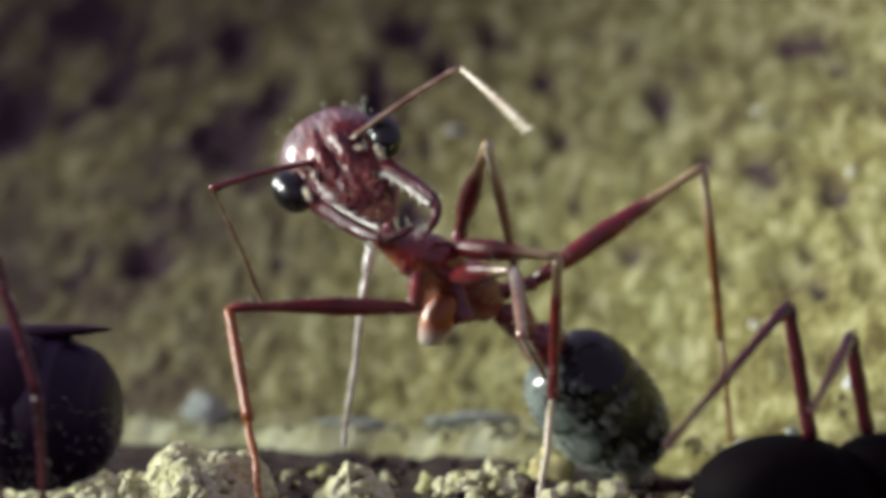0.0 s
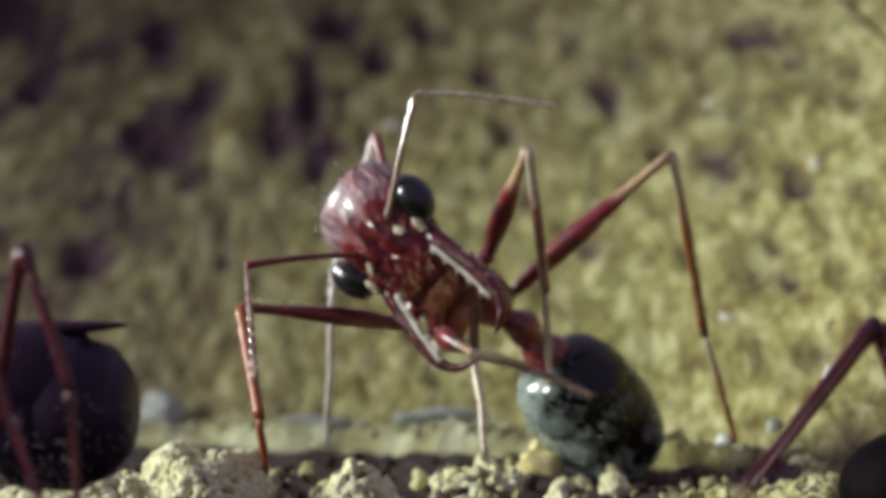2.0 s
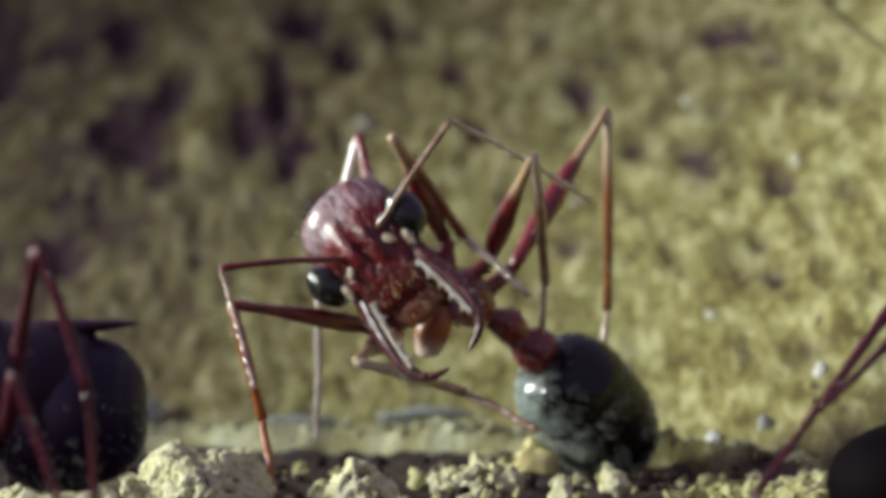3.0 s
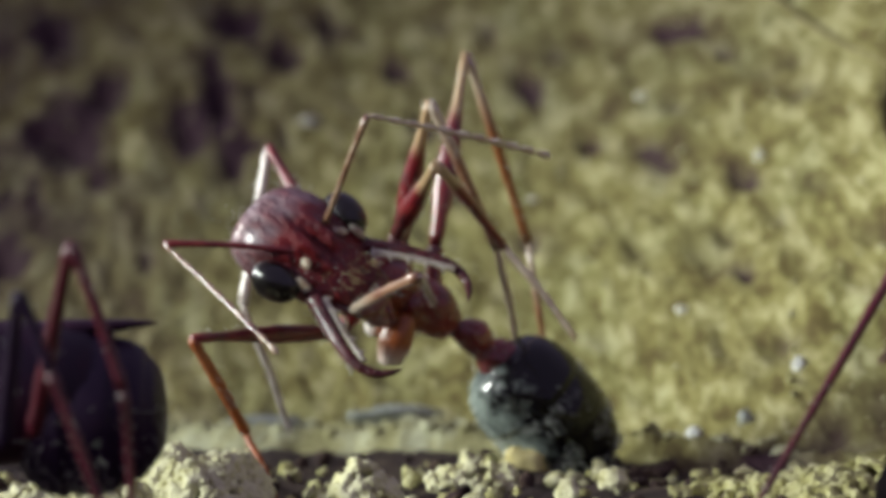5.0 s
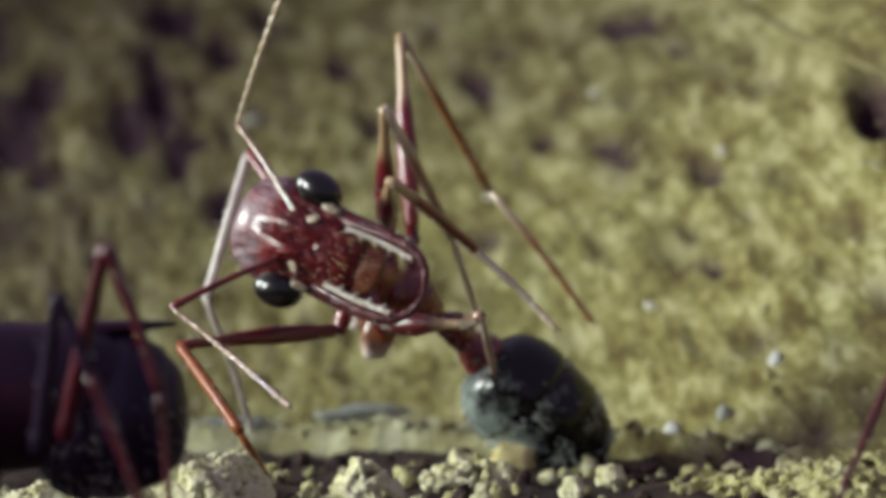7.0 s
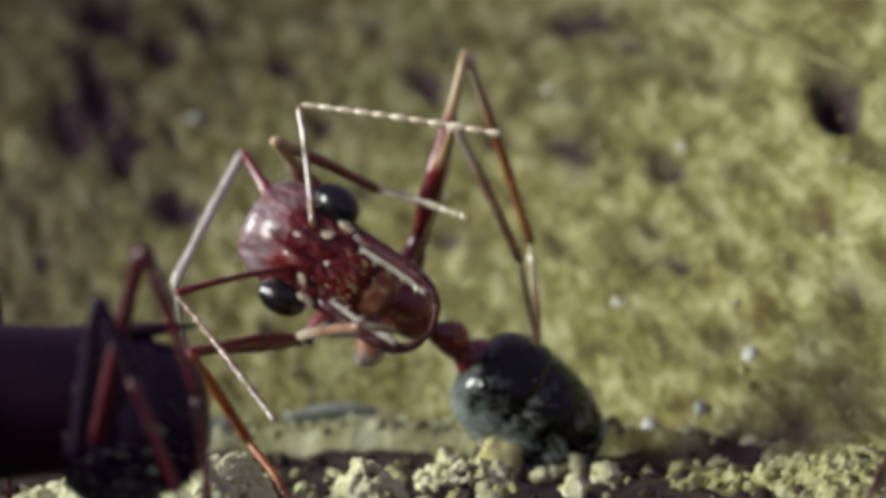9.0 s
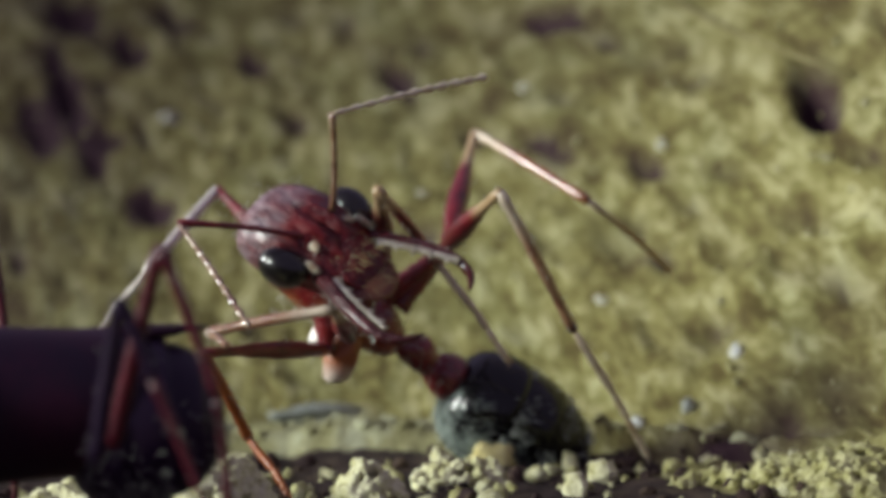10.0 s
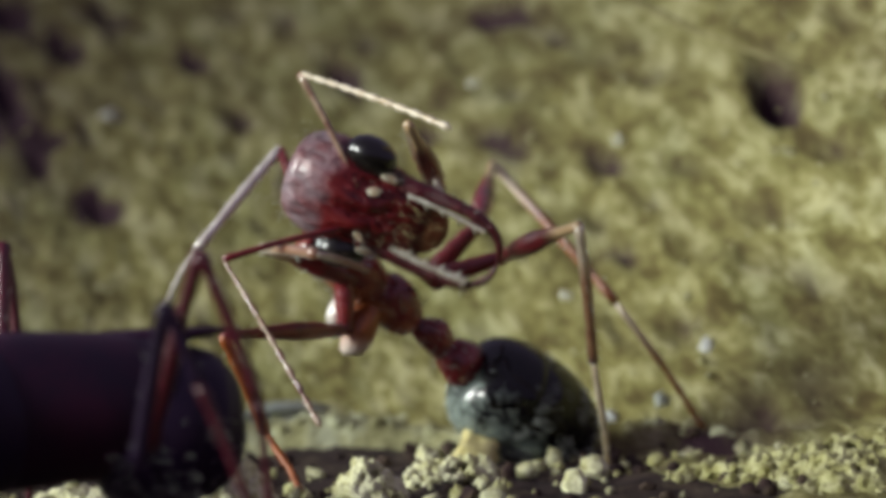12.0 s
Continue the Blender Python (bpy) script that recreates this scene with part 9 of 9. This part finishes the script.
    walk(LEGS[5][2], [
        (0, pose(0.00014, -0.00662, 0.00419, -19.4, 14.1, -19.5)),
        (0.25, pose(0.00083, -0.00580, 0.00382, -24.1, 14.1, -20.6)),
        (0.5, pose(0.00132, -0.00477, 0.00345, -28.9, 14.3, -21.9)),
        (0.667, pose(0.00216, -0.00499, 0.00325, -27.2, 14.1, -29.5)),
        (0.833, pose(0.00308, -0.00482, 0.00323, -24.4, 15.5, -40.3)),
        (1, pose(0.00349, -0.00440, 0.00337, -22.1, 18.8, -48.5)),
        (1.5, pose(0.00340, -0.00480, 0.00303, -8.6, 23.2, -44.7)),
        (1.6, pose(0.00376, -0.00399, 0.00274, -12.0, 25.3, -62.2)),
        (1.7, pose(0.00379, -0.00256, 0.00249, -15.3, 25.9, -87.4)),
        (1.8, pose(0.00307, -0.00091, 0.00246, -15.8, 24.1, -113.6)),
        (1.9, pose(0.00178, 0.00035, 0.00265, -13.3, 21.0, -135.6)),
        (2, pose(0.00064, 0.00096, 0.00286, -10.4, 18.5, -149.9)),
        (2.1, pose(0.00164, 0.00038, 0.00260, -14.7, 21.9, -141.0)),
        (2.2, pose(0.00271, -0.00085, 0.00234, -20.5, 26.8, -127.9)),
        (2.3, pose(0.00320, -0.00251, 0.00225, -25.6, 32.3, -113.0)),
        (2.4, pose(0.00296, -0.00396, 0.00238, -28.3, 36.9, -98.2)),
        (2.5, pose(0.00246, -0.00479, 0.00256, -28.5, 39.2, -86.8)),
        (2.625, pose(0.00226, -0.00410, 0.00229, -28.4, 34.4, -99.7)),
        (2.75, pose(0.00146, -0.00267, 0.00205, -26.0, 28.3, -117.7)),
        (2.875, pose(0.00007, -0.00096, 0.00203, -21.2, 23.1, -134.6)),
        (3, pose(-0.00117, 0.00026, 0.00215, -16.8, 20.2, -145.9)),
        (3.1, pose(0.00056, -0.00049, 0.00269, -16.2, 15.4, -159.5)),
        (3.2, pose(0.00224, -0.00087, 0.00328, -14.7, 9.2, -172.5)),
        (3.52, pose(0.00230, -0.00167, 0.00350, -29.6, 12.4, -161.4)),
        (3.84, pose(0.00194, -0.00286, 0.00386, -49.6, 21.4, -145.5)),
        (4.16, pose(0.00096, -0.00399, 0.00430, -65.0, 35.7, -124.9)),
        (4.48, pose(-0.00036, -0.00466, 0.00469, -61.4, 51.1, -93.0)),
        (4.8, pose(-0.00141, -0.00485, 0.00494, -35.5, 54.6, -51.3)),
        (4.9, pose(-0.00216, -0.00497, 0.00524, -23.7, 45.7, -36.6)),
        (5, pose(-0.00289, -0.00453, 0.00549, -16.4, 37.3, -27.4)),
        (5.25, pose(-0.00404, -0.00470, 0.00454, -16.0, 30.2, -21.5)),
        (5.5, pose(-0.00521, -0.00439, 0.00357, -15.9, 24.4, -16.0)),
        (5.6, pose(-0.00358, -0.00460, 0.00367, -16.6, 20.2, -29.9)),
        (5.7, pose(-0.00128, -0.00419, 0.00393, -16.4, 19.8, -51.7)),
        (5.8, pose(0.00075, -0.00287, 0.00430, -13.7, 21.7, -75.2)),
        (5.9, pose(0.00183, -0.00119, 0.00466, -9.4, 24.6, -95.0)),
        (6, pose(0.00209, 0.00003, 0.00489, -5.7, 27.5, -107.7)),
        (6.25, pose(0.00246, -0.00081, 0.00361, -7.2, 31.5, -93.4)),
        (6.5, pose(0.00237, -0.00151, 0.00238, -8.1, 33.9, -78.6)),
        (6.625, pose(0.00207, -0.00254, 0.00265, -15.3, 34.9, -73.5)),
        (6.75, pose(0.00114, -0.00370, 0.00320, -25.3, 35.6, -65.2)),
        (6.875, pose(-0.00020, -0.00425, 0.00386, -33.8, 36.0, -55.2)),
        (7, pose(-0.00121, -0.00422, 0.00432, -38.0, 35.4, -46.0)),
        (7.2, pose(-0.00145, -0.00453, 0.00373, -21.4, 33.5, -39.9)),
        (7.733, pose(-0.00225, -0.00467, 0.00380, -14.4, 30.5, -37.1)),
        (8.267, pose(-0.00335, -0.00420, 0.00391, -5.7, 28.1, -34.9)),
        (8.8, pose(-0.00398, -0.00343, 0.00401, 0.3, 26.1, -33.8)),
        (9, pose(-0.00420, -0.00302, 0.00408, -1.2, 24.4, -31.4)),
        (9.25, pose(-0.00376, -0.00370, 0.00483, -1.2, 23.8, -34.5)),
        (9.5, pose(-0.00312, -0.00399, 0.00553, -1.2, 24.1, -37.7)),
        (9.6, pose(-0.00462, -0.00388, 0.00549, -2.6, 26.3, -60.1)),
        (9.7, pose(-0.00656, -0.00289, 0.00522, -3.9, 27.6, -92.7)),
        (9.8, pose(-0.00786, -0.00094, 0.00473, -3.9, 24.7, -128.0)),
        (9.9, pose(-0.00795, 0.00110, 0.00423, -2.6, 17.9, -159.2)),
        (10, pose(-0.00742, 0.00236, 0.00393, -1.3, 10.2, 179.7)),
        (10.1, pose(-0.00797, 0.00132, 0.00390, -12.4, 11.0, -162.5)),
        (10.2, pose(-0.00810, -0.00038, 0.00401, -26.7, 19.7, -137.1)),
        (10.3, pose(-0.00731, -0.00207, 0.00439, -35.7, 32.3, -107.0)),
        (10.4, pose(-0.00593, -0.00305, 0.00497, -31.0, 41.3, -71.1)),
        (10.5, pose(-0.00478, -0.00329, 0.00547, -18.2, 40.5, -39.7)),
        (10.6, pose(-0.00613, -0.00307, 0.00613, 7.1, 34.8, -40.4)),
        (10.7, pose(-0.00748, -0.00162, 0.00695, 40.4, 33.0, -47.8)),
        (10.8, pose(-0.00753, 0.00084, 0.00721, 74.0, 37.4, -60.5)),
        (10.9, pose(-0.00621, 0.00283, 0.00663, 92.2, 51.2, -84.1)),
        (11, pose(-0.00479, 0.00362, 0.00583, 26.9, 62.7, 178.7)),
        (11.1, pose(-0.00591, 0.00305, 0.00639, 26.8, 37.0, 149.9)),
        (11.2, pose(-0.00716, 0.00164, 0.00688, 29.6, 14.1, 105.0)),
        (11.3, pose(-0.00770, -0.00033, 0.00689, 25.6, 6.6, 58.9)),
        (11.4, pose(-0.00732, -0.00200, 0.00647, 13.6, 6.6, 24.3)),
        (11.5, pose(-0.00663, -0.00286, 0.00601, 3.1, 6.5, 2.8)),
        (11.667, pose(-0.00633, -0.00284, 0.00612, -0.2, 7.6, -11.4)),
        (11.833, pose(-0.00558, -0.00232, 0.00613, -4.7, 12.3, -31.6)),
        (12, pose(-0.00484, -0.00160, 0.00607, -7.9, 17.5, -47.0)),
    ])
    walk(DARK_BODY, [
        (0, pose(-0.00596, -0.00100, 0.00071, 0.0, -0.0, 0.0)),
        (0.5, pose(-0.00555, -0.00084, 0.00063, 0.0, -0.0, 0.0)),
        (1, pose(-0.00514, -0.00072, 0.00056, 0.0, -0.0, 0.0)),
        (1.5, pose(-0.00459, -0.00063, 0.00076, 0.0, -0.0, 0.0)),
        (2, pose(-0.00323, -0.00063, 0.00061, 0.0, -0.0, 0.0)),
        (2.5, pose(-0.00300, -0.00059, 0.00055, 0.0, -0.0, 0.0)),
        (3, pose(-0.00381, -0.00049, 0.00063, 0.0, -0.0, 0.0)),
        (5, pose(-0.00322, -0.00055, 0.00016, 0.0, -0.0, 0.0)),
        (5.5, pose(-0.00283, -0.00064, 0.00011, 0.0, -0.0, 0.0)),
        (6.5, pose(-0.00258, -0.00082, 0.00002, 0.0, -0.0, 0.0)),
        (7.2, pose(-0.00252, -0.00096, -0.00003, 0.0, -0.0, 0.0)),
        (8.8, pose(-0.00219, -0.00146, -0.00016, 0.0, -0.0, 0.0)),
        (9.5, pose(-0.00189, -0.00178, -0.00022, 0.0, -0.0, 0.0)),
        (10.5, pose(-0.00145, -0.00235, -0.00032, 0.0, -0.0, 0.0)),
        (11.2, pose(-0.00169, -0.00263, -0.00037, 0.0, -0.0, 0.0)),
        (11.5, pose(-0.00180, -0.00276, -0.00039, 0.0, -0.0, 0.0)),
        (11.8, pose(-0.00191, -0.00290, -0.00040, 0.0, -0.0, 0.0)),
        (12, pose(-0.00199, -0.00300, -0.00042, 0.0, -0.0, 0.0)),
    ])
    walk(DARK_LEGS[0][0], [
        (0, pose(-0.00603, -0.00200, 0.00531, -98.8, 11.2, -177.7)),
        (0.5, pose(-0.00721, -0.00182, 0.00484, -110.2, 26.2, -177.9)),
        (1, pose(-0.00733, -0.00165, 0.00458, -105.3, 36.2, -177.9)),
        (1.5, pose(-0.00752, -0.00150, 0.00452, -112.1, 40.4, -175.7)),
        (2, pose(-0.00482, -0.00153, 0.00466, -110.5, 29.5, -171.8)),
        (2.5, pose(-0.00440, -0.00149, 0.00490, -120.5, 29.2, -172.5)),
        (3, pose(-0.00469, -0.00142, 0.00491, -123.3, 34.1, -174.3)),
        (5, pose(-0.00501, -0.00129, 0.00590, -104.9, 29.6, -172.1)),
        (5.5, pose(-0.00490, -0.00132, 0.00547, -114.0, 37.2, -173.3)),
        (6.5, pose(-0.00478, -0.00142, 0.00552, -107.3, 36.5, -172.3)),
        (7.2, pose(-0.00484, -0.00149, 0.00535, -106.7, 40.3, -172.4)),
        (8.8, pose(-0.00478, -0.00182, 0.00473, -112.6, 51.0, -172.7)),
        (9.5, pose(-0.00475, -0.00202, 0.00416, -116.1, 61.7, -172.2)),
        (10.5, pose(-0.00401, -0.00258, 0.00511, -102.0, 40.8, -163.8)),
        (11.2, pose(-0.00424, -0.00281, 0.00507, -102.9, 40.4, -166.3)),
        (11.5, pose(-0.00434, -0.00292, 0.00506, -103.6, 40.1, -167.9)),
        (11.8, pose(-0.00444, -0.00303, 0.00504, -103.9, 39.9, -168.8)),
        (12, pose(-0.00452, -0.00311, 0.00503, -104.1, 39.7, -169.5)),
    ])
    walk(DARK_LEGS[0][1], [
        (0, pose(-0.00603, -0.00200, 0.00531, -33.1, -39.6, 170.5)),
        (0.5, pose(-0.00721, -0.00182, 0.00484, -41.3, -35.9, 174.3)),
        (1, pose(-0.00733, -0.00165, 0.00458, -38.3, -36.0, 172.9)),
        (1.5, pose(-0.00752, -0.00150, 0.00452, -37.9, -35.5, 172.7)),
        (2, pose(-0.00482, -0.00153, 0.00466, -44.4, -39.8, 167.9)),
        (2.5, pose(-0.00440, -0.00149, 0.00490, -52.8, -41.5, 167.7)),
        (3, pose(-0.00469, -0.00142, 0.00491, -51.6, -40.0, 169.7)),
        (5, pose(-0.00501, -0.00129, 0.00590, -76.1, -34.3, 173.7)),
        (5.5, pose(-0.00490, -0.00132, 0.00547, -58.1, -32.6, 173.6)),
        (6.5, pose(-0.00478, -0.00142, 0.00552, -60.7, -32.5, 173.2)),
        (7.2, pose(-0.00484, -0.00149, 0.00535, -58.6, -33.6, 172.4)),
        (8.8, pose(-0.00478, -0.00182, 0.00473, -52.5, -38.5, 169.6)),
        (9.5, pose(-0.00475, -0.00202, 0.00416, -46.3, -42.5, 167.2)),
        (10.5, pose(-0.00401, -0.00258, 0.00511, -61.3, -36.9, 172.6)),
        (11.2, pose(-0.00424, -0.00281, 0.00507, -61.5, -37.3, 171.9)),
        (11.5, pose(-0.00434, -0.00292, 0.00506, -61.5, -37.4, 171.5)),
        (11.8, pose(-0.00444, -0.00303, 0.00504, -61.6, -37.6, 171.3)),
        (12, pose(-0.00452, -0.00311, 0.00503, -61.7, -37.8, 171.1)),
    ])
    walk(DARK_LEGS[1][0], [
        (0, pose(-0.00459, -0.00200, 0.00459, -104.6, 13.1, -177.3)),
        (0.5, pose(-0.00506, -0.00185, 0.00445, -106.2, 17.0, -177.6)),
        (1, pose(-0.00512, -0.00172, 0.00444, -97.0, 19.5, -177.4)),
        (1.5, pose(-0.00504, -0.00161, 0.00470, -96.7, 19.6, -176.8)),
        (2, pose(-0.00463, -0.00155, 0.00463, -79.3, 22.5, -176.4)),
        (2.5, pose(-0.00401, -0.00152, 0.00496, -80.3, 18.4, -176.8)),
        (3, pose(-0.00391, -0.00148, 0.00490, -101.6, 24.8, -175.2)),
        (5, pose(-0.00398, -0.00144, 0.00549, -96.4, 19.2, -174.8)),
        (5.5, pose(-0.00386, -0.00149, 0.00545, -99.7, 17.5, -175.3)),
        (6.5, pose(-0.00375, -0.00161, 0.00537, -99.2, 17.5, -175.8)),
        (7.2, pose(-0.00369, -0.00172, 0.00531, -98.9, 17.4, -176.0)),
        (8.8, pose(-0.00350, -0.00213, 0.00520, -98.1, 17.4, -176.2)),
        (9.5, pose(-0.00320, -0.00243, 0.00514, -97.7, 17.4, -176.3)),
        (10.5, pose(-0.00276, -0.00295, 0.00506, -97.0, 17.4, -176.3)),
        (11.2, pose(-0.00446, -0.00273, 0.00574, -68.6, 26.1, -176.2)),
        (11.5, pose(-0.00555, -0.00251, 0.00577, -60.4, 35.1, -171.9)),
        (11.8, pose(-0.00466, -0.00295, 0.00571, -68.2, 25.6, -176.4)),
        (12, pose(-0.00448, -0.00311, 0.00568, -70.0, 22.3, -176.8)),
    ])
    walk(DARK_LEGS[1][1], [
        (0, pose(-0.00459, -0.00200, 0.00459, -20.9, -33.3, 172.5)),
        (0.5, pose(-0.00506, -0.00185, 0.00445, -22.1, -34.6, 170.7)),
        (1, pose(-0.00512, -0.00172, 0.00444, -43.5, -35.5, 170.5)),
        (1.5, pose(-0.00504, -0.00161, 0.00470, -72.5, -33.5, 172.7)),
        (2, pose(-0.00463, -0.00155, 0.00463, -86.2, -38.2, 170.8)),
        (2.5, pose(-0.00401, -0.00152, 0.00496, -57.1, -45.2, 169.5)),
        (3, pose(-0.00391, -0.00148, 0.00490, -39.8, -48.4, 166.6)),
        (5, pose(-0.00398, -0.00144, 0.00549, -33.8, -47.3, 168.0)),
        (5.5, pose(-0.00386, -0.00149, 0.00545, -32.9, -46.3, 169.0)),
        (6.5, pose(-0.00375, -0.00161, 0.00537, -32.7, -46.3, 168.4)),
        (7.2, pose(-0.00369, -0.00172, 0.00531, -32.9, -46.9, 167.4)),
        (8.8, pose(-0.00350, -0.00213, 0.00520, -34.0, -49.1, 164.5)),
        (9.5, pose(-0.00320, -0.00243, 0.00514, -34.7, -50.4, 164.0)),
        (10.5, pose(-0.00276, -0.00295, 0.00506, -35.6, -51.8, 163.0)),
        (11.2, pose(-0.00446, -0.00273, 0.00574, -2.2, -65.2, 129.1)),
        (11.5, pose(-0.00555, -0.00251, 0.00577, 1.3, -69.5, 120.1)),
        (11.8, pose(-0.00466, -0.00295, 0.00571, -2.3, -71.6, 128.4)),
        (12, pose(-0.00448, -0.00311, 0.00568, -2.3, -73.1, 127.8)),
    ])


motions()
